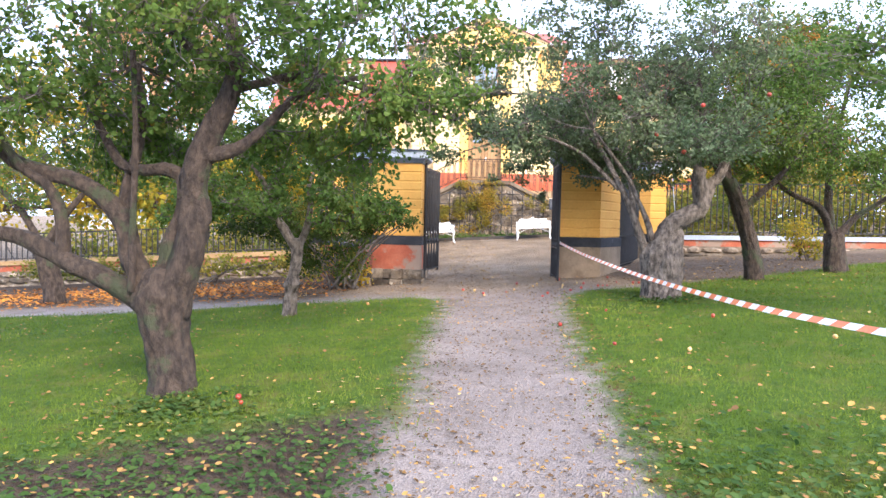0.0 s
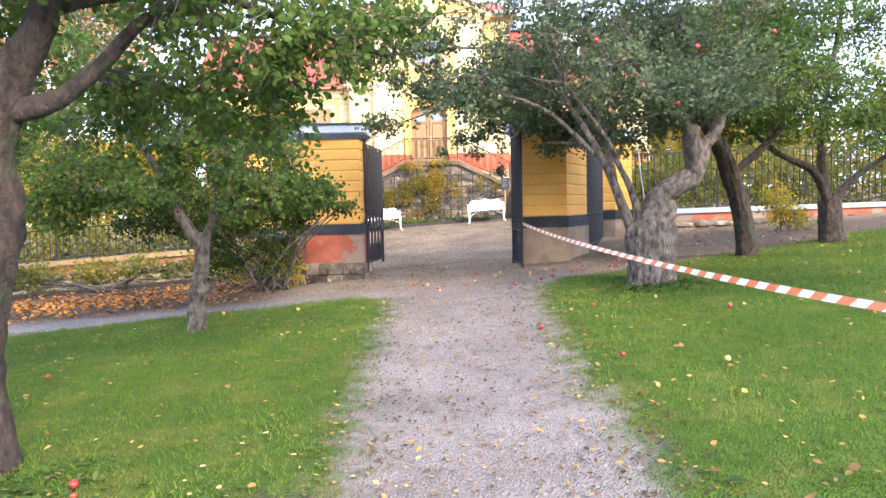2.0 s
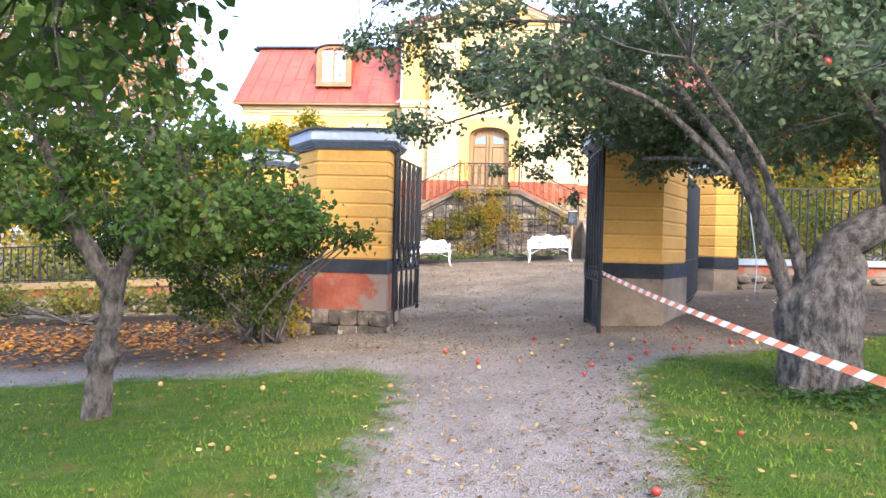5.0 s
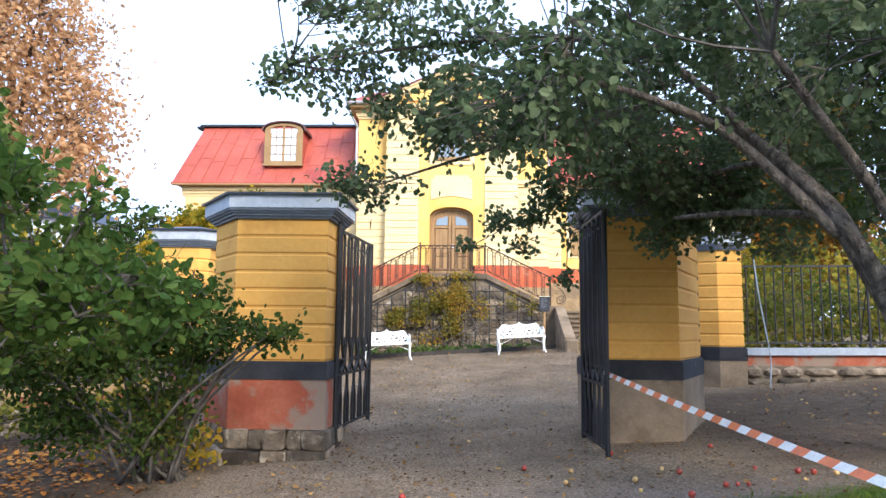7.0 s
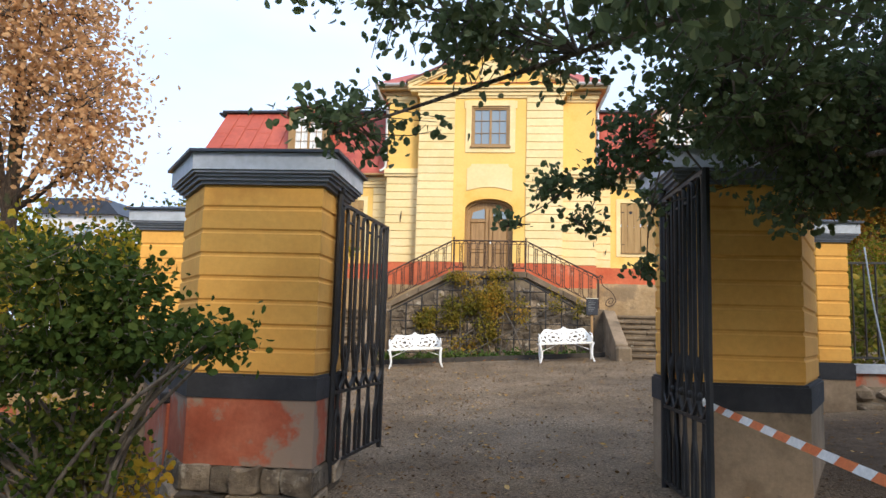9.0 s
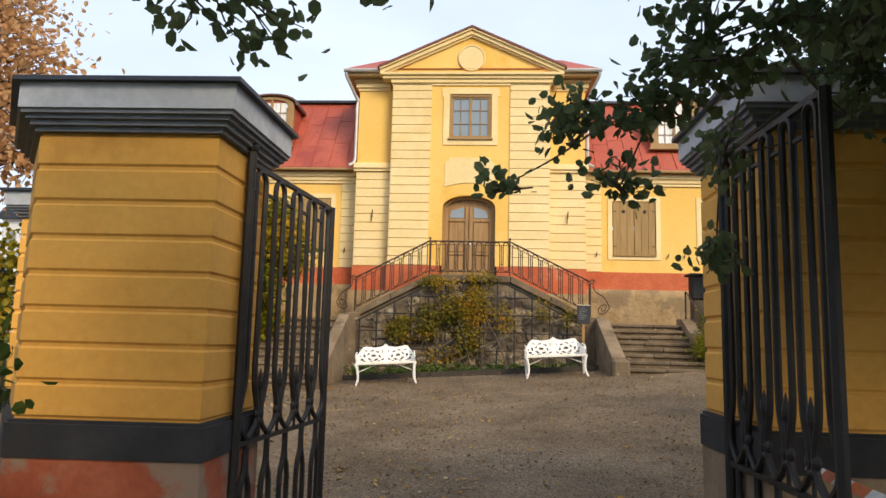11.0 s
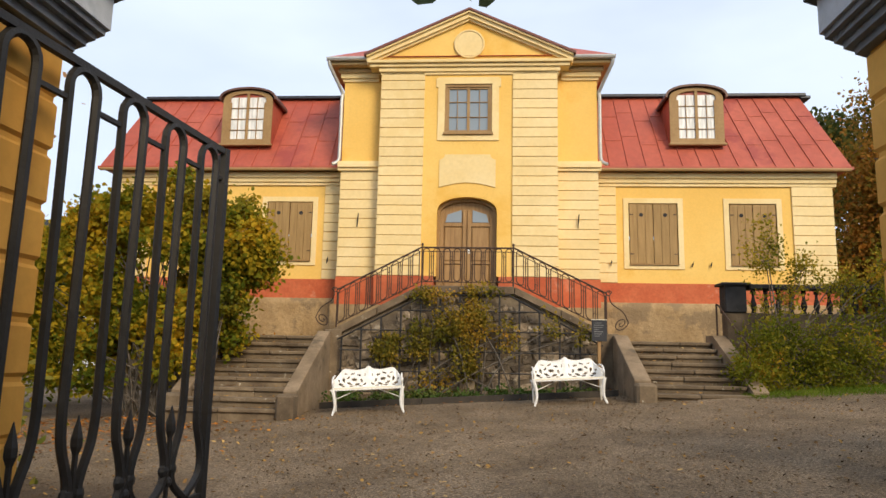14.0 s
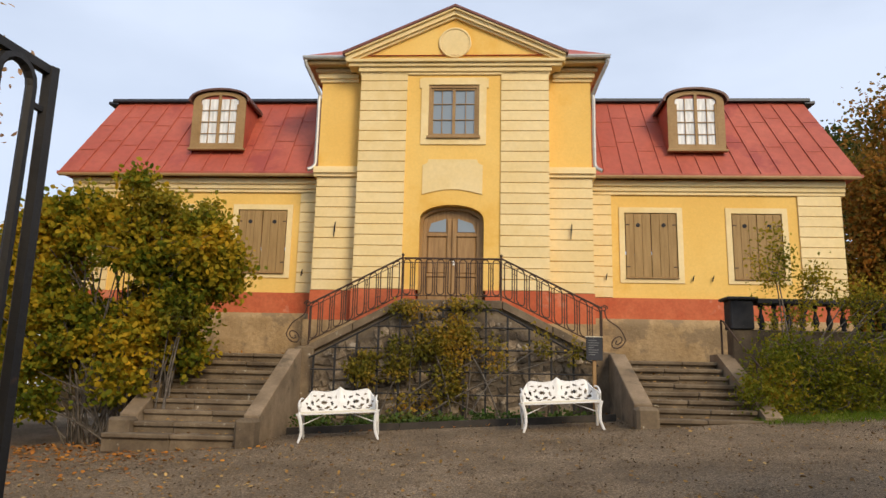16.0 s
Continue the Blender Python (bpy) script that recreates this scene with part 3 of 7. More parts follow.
        # iron wall hooks
        for x, y, z, h in ((X0 + s * 2.72, YB - 0.07, 5.55, 0.34), (X0 + s * 3.6, YW - 0.06, 4.72, 0.15), (X0 + s * 5.6, YW - 0.02, 4.72, 0.13), (X0 + s * 6.05, YW - 0.02, 4.72, 0.13)):
            bm = tube(bmesh.new(), [(x, y + 0.05, z + h * 0.4), (x, y - 0.03, z + h * 0.4), (x + 0.01, y - 0.04, z + h), (x - 0.01, y - 0.03, z + h * 0.55), (x - 0.015, y - 0.03, z)], 0.012, 5)
            part("wall_hook", bm, IRON, house, "rusty iron wall hook")
    # cornices of the wings
    for s in (-1, 1):
        a, b2 = sorted((X0 + s * (HALF_B + 0.01), (EAST if s > 0 else WEST) + s * 0.12))
        bm = bmesh.new()
        box(bm, a, b2, YW - 0.05, YW + 0.3, 6.78, 6.86, 0.008)
        box(bm, a, b2, YW - 0.09, YW + 0.3, 6.86, 6.97, 0.012)
        box(bm, a, b2, YW - 0.14, YW + 0.3, 6.97, 7.13, 0.02)
        part("cornice", bm, CREAM, house)
        bm = bmesh.new()
        a, b2 = sorted((X0 + s * (HALF_B + 0.02), (EAST if s > 0 else WEST) + s * 0.38))
        tube(bm, [(a, YW - 0.30, 7.15), (b2, YW - 0.30, 7.15)], 0.045, 8)
        part("gutter", bm, BROWN_TRIM, house, "brown painted eaves gutter")
        wing_roof(house, s)
        dormer(house, X0 + (5.85 if s > 0 else -6.0))
    # shutters in their surrounds
    for a, b2 in wins:
        shutter_window(house, a, b2, 4.8, 6.35)
    middle_bay(house, uw, dw)
    return house


def wing_roof(house, s):
    xi, xe, xt = X0 + s * (HALF_B - 0.1), (EAST if s > 0 else WEST) + s * 0.42, (EAST if s > 0 else WEST) - s * 0.05
    ye, yt, ze, zt = YW - 0.30, YW + 1.35, 7.20, 9.70
    bm = bmesh.new()
    yb = YW + 7.6
    v = [bm.verts.new(c) for c in ((xi, ye, ze), (xe, ye, ze), (xt, yt, zt), (xi, yt, zt), (xe, yb + 1.8, ze), (xt, yb, zt), (xi, yb, zt), (xi, yb + 1.8, ze))]
    for q in ((0, 1, 2, 3), (1, 4, 5, 2), (3, 2, 5, 6), (4, 7, 6, 5), (0, 3, 6, 7), (0, 7, 4, 1)):
        bm.faces.new([v[i] for i in q])
    roof = part("roof", bm, ROOF_RED, house, "red painted sheet-metal mansard roof")
    # standing seams, one by one, and the dark ridge edge
    n = 14 if s > 0 else 13
    for k in range(1, n):
        u = k / n
        p0 = Vector((xi + (xe - xi) * u, ye, ze))
        p1 = Vector((xi + (xt - xi) * u, yt, zt))
        up = Vector((0, -0.022, 0.016))
        part("seam", tube(bmesh.new(), [p0 + up * 0.5, p1 + up * 0.5], 0.016, 4), ROOF_RED, roof)
    for j in (0.36, 0.7):
        for k in range(n):
            u0, u1 = k / n, (k + 1) / n
            jj = j + 0.06 * ((k * 7) % 3 - 1)
            a = Vector((xi + (xe + (xt - xe) * jj - xi) * u0, ye + (yt - ye) * jj - 0.006, ze + (zt - ze) * jj + 0.004))
            b2 = Vector((xi + (xe + (xt - xe) * jj - xi) * u1, a.y, a.z))
            part("seam", tube(bmesh.new(), [a, b2], 0.007, 4), ROOF_RED, roof)
    bm = bmesh.new()
    a, b2 = sorted((X0 + s * HALF_B, xt + s * 0.16))
    box(bm, a, b2, yt - 0.14, yt + 0.1, zt - 0.03, zt + 0.06, 0.015)
    box(bm, *sorted((xt + s * 0.02, xt + s * 0.3)), yt - 0.1, yt + 0.3, zt - 0.09, zt + 0.0, 0.02)
    part("ridge_edge", bm, CAP_DARK, roof, "dark sheet-metal ridge edge")
    bm = bmesh.new()
    box(bm, *sorted((xi, xe + s * 0.02)), ye - 0.02, ye + 0.05, ze - 0.045, ze + 0.03)
    part("eaves_edge", bm, ROOF_RED, roof)
    if s > 0:
        rail = bmesh.new()
        tube(rail, [(X0 + 3.4, yt + 0.5, 9.95), (X0 + 5.2, yt + 0.5, 9.95)], 0.014, 5)
        for x in (3.6, 4.3, 5.0):
            tube(rail, [(X0 + x, yt + 0.5, 9.6), (X0 + x, yt + 0.5, 9.95)], 0.012, 5)
        part("roof_rail", rail, IRON, roof)


def arch(half, z0, rise, n=12):
    """Points of a flat arch from right to left over the half width."""
    return [(half * math.cos(a), z0 + rise * math.sin(a) ** 0.8) for a in [math.pi * k / n for k in range(n + 1)]]


def dormer(house, cx):
    y0 = YW + 0.06
    z0, zs = 7.97, 9.15
    outer = [(-0.68, z0 - 0.05), (0.68, z0 - 0.05), (0.68, zs)] + arch(0.68, zs, 0.29)[1:-1] + [(-0.68, zs)]
    bm = prism(bmesh.new(), [(cx + x, z) for x, z in outer], y0, y0 + 1.6, "y")
    body = part("dormer", bm, ROOF_RED, house, "red metal dormer with an arched roof")
    # roof shell over the arch
    bm = bmesh.new()
    up = arch(0.79, zs + 0.02, 0.345, 16)
    lo = arch(0.74, zs + 0.0, 0.315, 16)
    ring = [(cx + x, z) for x, z in up] + [(cx + x, z) for x, z in lo[::-1]]
    n = len(ring)
    f0 = [bm.verts.new((x, y0 - 0.12, z)) for x, z in ring]
    f1 = [bm.verts.new((x, y0 + 1.9, z)) for x, z in ring]
    for i in range(n):
        bm.faces.new((f0[i], f0[(i + 1) % n], f1[(i + 1) % n], f1[i]))
    h = n // 2
    for i in range(h - 1):
        for f in (f0, f1):
            bm.faces.new((f[i], f[i + 1], f[n - 2 - i], f[n - 1 - i]))
    part("dormer_roof", bm, DORMER_EDGE, body, "dark red-brown sheet-metal arched roof")
    # surround, frame, panes
    bm = bmesh.new()
    inner = [(-0.5, z0 + 0.05), (0.5, z0 + 0.05), (0.5, zs)] + arch(0.5, zs, 0.2)[1:-1] + [(-0.5, zs)]
    a = [bm.verts.new((cx + x, y0 - 0.05, z)) for x, z in outer]
    b2 = [bm.verts.new((cx + x, y0 - 0.05, z)) for x, z in inner]
    c = [bm.verts.new((cx + x, y0 + 0.0, z)) for x, z in outer]
    d = [bm.verts.new((cx + x, y0 + 0.0, z)) for x, z in inner]
    n = len(outer)
    for i in range(n):
        j = (i + 1) % n
        bm.faces.new((a[i], a[j], b2[j], b2[i]))
        bm.faces.new((a[i], c[i], c[j], a[j]))
        bm.faces.new((b2[i], b2[j], d[j], d[i]))
    part("surround", bm, BROWN_TRIM, body, "brown painted wooden surround")
    box_sill = box(bmesh.new(), cx - 0.72, cx + 0.72, y0 - 0.1, y0 + 0.02, z0 - 0.09, z0 - 0.03, 0.01)
    part("sill", box_sill, BROWN_TRIM, body)
    casement(body, cx, y0 - 0.03, 0.5, z0 + 0.05, zs, 0.2, 4, CURTAIN, True)


def casement(parent, cx, y, half, z0, z1, rise, rows, behind, curtain):
    """A two-leaved window: panes one by one between thin bars."""
    bm = bmesh.new()
    box(bm, cx - 0.035, cx + 0.035, y - 0.02, y + 0.03, z0, z1 + rise)
    for s in (-1, 1):
        a, b2 = sorted((cx + s * 0.04, cx + s * half))
        for zz in (z0, z1 - (0.0 if rise else 0.05)):
            if rise and zz != z0:
                continue
            box(bm, a, b2, y - 0.012, y + 0.028, zz, zz + 0.05)
        e = cx + s * half
        box(bm, *sorted((e, e - s * 0.05)), y - 0.012, y + 0.028, z0 + 0.05, z1 - 0.05)
        box(bm, *sorted((cx + s * half * 0.52 - 0.008, cx + s * half * 0.52 + 0.008)), y - 0.008, y + 0.02, z0 + 0.05, z1 + rise * 0.75 - 0.05)
        for r in range(1, rows):
            zz = z0 + (z1 + rise * 0.5 - z0) * r / rows
            box(bm, a, b2, y - 0.006, y + 0.02, zz - 0.007, zz + 0.007)
    part("window_frame", bm, BROWN_TRIM, parent, "brown wooden window frame with thin bars")
    first = None
    zt = z1 + rise * 0.5
    for s in (-1, 1):
        for c in (0, 1):
            for r in range(rows):
                w, h = half * 0.46, (zt - z0) / rows
                m = Matrix.Translation((cx + s * (half * 0.28 + c * half * 0.46), y + 0.022, z0 + h * (r + 0.5))) @ Matrix.Rotation(radians(0.5 * ((r * 5 + c * 3 + s) % 5 - 2)), 4, "X")
                if first is None:
                    first = part("pane", box(bmesh.new(), -w / 2, w / 2, 0, 0.004, -h / 2, h / 2), CURTAIN_GLASS if curtain else GLASS, parent)
                    first.matrix_basis = m
                else:
                    again(first, parent, m)


CURTAIN_GLASS, _t, _b = shader("glass_before_white_curtain")
_n = node(_t, "ShaderNodeTexNoise", Scale=4.0, Detail=3.0)
_g = _t.nodes.new("ShaderNodeNewGeometry")
_m = _t.nodes.new("ShaderNodeMapping")
_m.inputs["Scale"].default_value = (5, 5, 0.7)
_t.links.new(_g.outputs["Position"], _m.inputs["Vector"])
_t.links.new(_m.outputs["Vector"], _n.inputs["Vector"])
_t.links.new(ramped(_t, _n.outputs["Fac"], [(0.35, (0.6, 0.62, 0.62)), (0.65, (0.88, 0.89, 0.88))]), _b.inputs["Base Color"])
_b.inputs["Roughness"].default_value, _b.inputs["Coat Weight"].default_value, _b.inputs["Coat Roughness"].default_value = 0.6, 0.8, 0.05


def shutter_window(house, a, b2, z0, z1):
    """Closed board shutters in a flat plaster surround."""
    bm = bmesh.new()
    w = 0.13
    for q in ((a - w, a, z0 - w, z1 + w), (b2, b2 + w, z0 - w, z1 + w), (a, b2, z1, z1 + w), (a, b2, z0 - w, z0)):
        box(bm, q[0], q[1], YW - 0.025, YW + 0.05, q[2], q[3])
    bmesh.ops.remove_doubles(bm, verts=bm.verts, dist=1e-5)
    win = part("window", bm, CREAM, house, "plaster surround with closed brown shutters")
    bm = bmesh.new()
    box(bm, a - 0.0, b2 + 0.0, YW - 0.07, YW + 0.1, z0 - 0.035, z0 - 0.001, 0.008)
    part("sill", bm, BROWN_TRIM, win)
    mid = (a + b2) / 2
    for s, (p, q) in enumerate(((a + 0.02, mid - 0.006), (mid + 0.006, b2 - 0.02))):
        nb = 3
        bw = (q - p) / nb
        bm = bmesh.new()
        for k in range(nb):
            box(bm, p + k * bw + 0.003, p + (k + 1) * bw - 0.003, YW - 0.012, YW + 0.02, z0 + 0.01, z1 - 0.02, 0.004)
        leaf = part("shutter", bm, SHUTTER_WOOD, win, "closed brown board shutter")
        # No hole is cut: a black disc puts the hole's darkness into colour.
        hole = bmesh.new()
        hx = (p + q) / 2
        bmesh.ops.create_cone(hole, cap_ends=True, segments=14, radius1=0.05, radius2=0.05, depth=0.012, matrix=Matrix.Translation((hx, YW - 0.014, z1 - 0.3)) @ Matrix.Rotation(radians(90), 4, "X"))
        part("peephole", hole, BLACK_BAND, leaf)
        for zz in (z0 + 0.25, z1 - 0.29):
            e = p if s == 0 else q
            part("strap_hinge", box(bmesh.new(), *sorted((e, e + (0.09 if s == 0 else -0.09))), YW - 0.019, YW - 0.0125, zz - 0.012, zz + 0.012), RUST_IRON, leaf)


def middle_bay(house, uw, dw):
    # upper window
    bm = bmesh.new()
    w, ys = 0.17, YR - 0.0
    for q in ((uw[0] - w, uw[0], uw[2] - w, uw[3] + w), (uw[1], uw[1] + w, uw[2] - w, uw[3] + w), (uw[0], uw[1], uw[3], uw[3] + w), (uw[0], uw[1], uw[2] - w, uw[2])):
        box(bm, q[0], q[1], ys, ys + 0.06, q[2], q[3])
    for s in (-1, 1):
        cx = X0 + s * (0.59 + w + 0.02)
        box(bm, cx - 0.03, cx + 0.03, ys + 0.002, ys + 0.06, uw[3] - 0.08, uw[3] + w - 0.02)
    bmesh.ops.remove_doubles(bm, verts=bm.verts, dist=1e-5)
    win = part("window", bm, CREAM, house, "tall upper window with a plaster surround")
    part("sill", box(bmesh.new(), uw[0] - 0.03, uw[1] + 0.03, ys - 0.05, ys + 0.1, uw[2] - 0.03, uw[2] + 0.03, 0.008), BROWN_TRIM, win)
    bm = bmesh.new()
    for q in ((uw[0], uw[0] + 0.06, uw[2], uw[3]), (uw[1] - 0.06, uw[1], uw[2], uw[3]), (uw[0] + 0.06, uw[1] - 0.06, uw[3] - 0.07, uw[3]), (uw[0] + 0.06, uw[1] - 0.06, uw[2], uw[2] + 0.06)):
        box(bm, q[0], q[1], ys + 0.03, ys + 0.12, q[2], q[3])
    part("window_casing", bm, BROWN_TRIM, win)
    casement(win, X0, ys + 0.07, 0.53, uw[2] + 0.06, uw[3] - 0.07, 0.0, 3, None, False)
    # blank panel with hollowed corners
    x0, x1, z0, z1, r = X0 - 0.69, X0 + 0.69, 6.5, 7.33, 0.13
    top = [(x1, z1 - r)] + [(x1 - r * math.sin(a), z1 - r * math.cos(a)) for a in [math.pi / 2 * k / 5 for k in range(6)]][0:0]
    def hollow(cx, cz, a0, a1):
        return [(cx + r * math.cos(radians(a0 + (a1 - a0) * k / 5)), cz + r * math.sin(radians(a0 + (a1 - a0) * k / 5))) for k in range(6)]
    sag = [(x0 + (x1 - x0) * k / 8, z0 + 0.12 * math.sin(math.pi * k / 8)) for k in range(9)]
    poly = sag + [(x1, z1 - r)] + hollow(x1, z1, 270, 180)[1:] + hollow(x0, z1, 0, -90)
    bm = prism(bmesh.new(), poly, YR + 0.005, YR + 0.032, "y")
    part("panel", bm, CREAM, house, "blank cream plaster panel with hollowed corners")
    # arched doorway: filler over the door, surround, leaves
    half, zs, rise = 0.73, 5.88, 0.38
    bm = bmesh.new()
    ar = arch(half, zs, rise, 14)
    poly = [(X0 + x, z) for x, z in ar] + [(X0 - half, 6.26), (X0 + half, 6.26)][:0]
    for k in range(len(ar) - 1):
        (xa, za), (xb, zb) = ar[k], ar[k + 1]
        q = [(X0 + xa, za), (X0 + xa, 6.262), (X0 + xb, 6.262), (X0 + xb, zb)]
        if 6.262 - min(za, zb) > 0.004:
            prism(bm, q, YR + 0.03, YR + 0.3, "y")
    part("door_arch", bm, YELLOW, house)
    door = part("door", box(bmesh.new(), X0 - 0.75, X0 + 0.75, YR + 0.30, YR + 0.38, 3.9, 6.3), WOOD, house, "arched double oak door with glazed tops")
    bm = bmesh.new()
    pts = [(X0 + half - 0.04, YR + 0.24, 3.97)] + [(X0 + x * 0.945, YR + 0.24, z - 0.04) for x, z in ar] + [(X0 - half + 0.04, YR + 0.24, 3.97)]
    tube(bm, pts, 0.05, 4)
    part("door_frame", bm, BROWN_TRIM, door)
    for s in (-1, 1):
        a, b2 = sorted((X0 + s * 0.012, X0 + s * 0.66))
        bm = bmesh.new()
        for z0, z1 in ((4.05, 4.62), (4.72, 5.55)):
            box(bm, a + 0.11, b2 - 0.11, YR + 0.262, YR + 0.3, z0, z1, 0.02)
        for xx in (a, b2 - 0.09):
            box(bm, xx, xx + 0.09, YR + 0.255, YR + 0.3, 3.97, 5.98, 0.006)
        for zz in (3.97, 4.64, 5.57):
            box(bm, a + 0.092, b2 - 0.092, YR + 0.257, YR + 0.3, zz, zz + 0.075, 0.006)
        leaf = part("door_leaf", bm, WOOD, door)
        pane = bmesh.new()
        cx = (a + b2) / 2
        pp = [(cx - 0.2, 5.68), (cx + 0.2, 5.68), (cx + 0.2 - (0.06 if s > 0 else 0), 5.88 if s > 0 else 5.99), (cx - 0.2 + (0.06 if s < 0 else 0), 5.99 if s > 0 else 5.88)]
        prism(pane, pp, YR + 0.285, YR + 0.298, "y")
        part("door_pane", pane, GLASS, leaf)
    bm = bmesh.new()
    box(bm, X0 + 0.03, X0 + 0.08, YR + 0.235, YR + 0.256, 4.9, 5.02, 0.006)
    part("door_plate", bm, WHITE_IRON, door, "small white door plate")
    # cornice, pediment, roof of the bay
    bm = bmesh.new()
    for g, z0, z1 in ((0.03, 9.40, 9.47), (0.07, 9.47, 9.58)):
        box(bm, X0 - HALF_R - g, X0 + HALF_R + g, YR - g + 0.02, YB - 0.01, z0, z1, 0.012)
    part("cornice", bm, CREAM, house)
    for s in (-1, 1):
        bm = bmesh.new()
        for g, z0, z1 in ((0.04, 9.38, 9.46), (0.09, 9.46, 9.58)):
            a, b2 = sorted((X0 + s * (HALF_R + 0.13), X0 + s * (HALF_B + g)))
            box(bm, a, b2, YB - g, YB + 0.9, z0, z1)
        part("cornice", bm, CREAM, house)
        a, b2 = sorted((X0 + s * (HALF_R + 0.2), X0 + s * (HALF_B + 0.36)))
        part("soffit", box(bmesh.new(), a, b2, YB - 0.36, YB + 0.9, 9.70, 9.82, 0.02), EAVES_SHADE, house, "eaves board, brownish shade put into its tan")
        a, b2 = sorted((X0 + s * (HALF_R + 0.13), X0 + s * (HALF_B + 0.16)))
        part("cornice", box(bmesh.new(), a, b2, YB - 0.16, YB + 0.9, 9.58, 9.698, 0.03), EAVES_SHADE, house)
        bm = bmesh.new()
        tube(bm, [(X0 + s * (HALF_R + 0.36), YB - 0.42, 9.84), (X0 + s * (HALF_B + 0.40), YB - 0.42, 9.84)], 0.06, 8)
        part("gutter", bm, GUTTER, house, "grey zinc eaves gutter")
        bm = bmesh.new()
        x = X0 + s * (HALF_B + 0.34)
        xw = X0 + s * (HALF_B + 0.06)
        tube(bm, curve_points([(x, YB - 0.4, 9.8), (x - s * 0.02, YB - 0.36, 9.66), (xw, YB - 0.04, 9.1), (xw, YB - 0.02, 8.9), (xw, YB - 0.02, 7.6), (xw + s * 0.02, YB - 0.03, 7.28), (xw + s * 0.16, YB - 0.1, 7.16)], 3), 0.045, 8)
        part("downpipe", bm, GUTTER, house, "grey zinc downpipe")
    zc, za, hp = 9.78, 10.97, 2.5
    bm = bmesh.new()
    box(bm, X0 - hp, X0 + hp, YR - 0.10, YB, 9.58, 9.67, 0.012)
    box(bm, X0 - hp - 0.06, X0 + hp + 0.06, YR - 0.16, YB, 9.67, 9.75, 0.012)
    part("cornice", bm, CREAM, house, "pale moulded cornice under the pediment")
    part("pediment", prism(bmesh.new(), [(X0 - hp, 9.75), (X0 + hp, 9.75), (X0, 10.9)], YR + 0.0, YR + 0.4, "y"), YELLOW, house, "yellow pediment field")
    for s in (-1, 1):
        bm = bmesh.new()
        for g, t0, t1 in ((0.07, -0.19, -0.13), (0.13, -0.13, -0.02), (0.19, -0.02, 0.03)):
            poly = [(X0 + s * (hp + 0.08), zc + t0 + 0.06), (X0 + s * (hp + 0.08), zc + t1 + 0.06), (X0, za + t1 + 0.04), (X0, za + t0 + 0.04)]
            prism(bm, poly, YR - g, YR + 0.1, "y")
        part("raking_cornice", bm, CREAM, house)
        poly = [(X0 + s * (hp + 0.14), zc + 0.06), (X0 + s * (hp + 0.14), zc + 0.13), (X0, za + 0.13), (X0, za + 0.075)]
        part("roof_edge", prism(bmesh.new(), poly, YR - 0.22, YR + 0.12, "y"), ROOF_EDGE, house, "dark red sheet-metal verge")
    bm = bmesh.new()
    bmesh.ops.create_cone(bm, cap_ends=True, segments=32, radius1=0.36, radius2=0.33, depth=0.06, matrix=Matrix.Translation((X0, YR - 0.01, 10.2)) @ Matrix.Rotation(radians(90), 4, "X"))
    part("medallion", bm, CREAM, house, "round plaster medallion", False)
    bm = bmesh.new()
    tube(bm, [(X0 + 0.36 * math.cos(a), YR - 0.03, 10.2 + 0.36 * math.sin(a)) for a in [2 * math.pi * k / 32 for k in range(33)]], 0.03, 6)
    part("medallion_ring", bm, CREAM, house)
    bm = bmesh.new()
    e = HALF_B + 0.42
    ye, yb = YB - 0.44, YW + 6.5
    yk = YB + 0.7
    v = [bm.verts.new(c) for c in ((X0 - e, ye, 9.88), (X0 + e, ye, 9.88), (X0 + e, yb, 9.88), (X0 - e, yb, 9.88), (X0 - e + 1.0, yk, 10.6), (X0 + e - 1.0, yk, 10.6), (X0 + e - 1.0, yb - 1.1, 10.6), (X0 - e + 1.0, yb - 1.1, 10.6))]
    for q in ((0, 1, 5, 4), (1, 2, 6, 5), (2, 3, 7, 6), (3, 0, 4, 7), (4, 5, 6, 7), (3, 2, 1, 0)):
        bm.faces.new([v[i] for i in q])
    part("roof", bm, ROOF_RED, house, "low red metal roof over the middle bay")
    bm = bmesh.new()
    poly = [(X0 - hp - 0.1, 9.9), (X0 + hp + 0.1, 9.9), (X0, za + 0.1)]
    prism(bm, poly, YR + 0.12, YB + 3.0, "y")
    part("roof", bm, ROOF_RED, house, "red metal gable roof behind the pediment")


make_house()


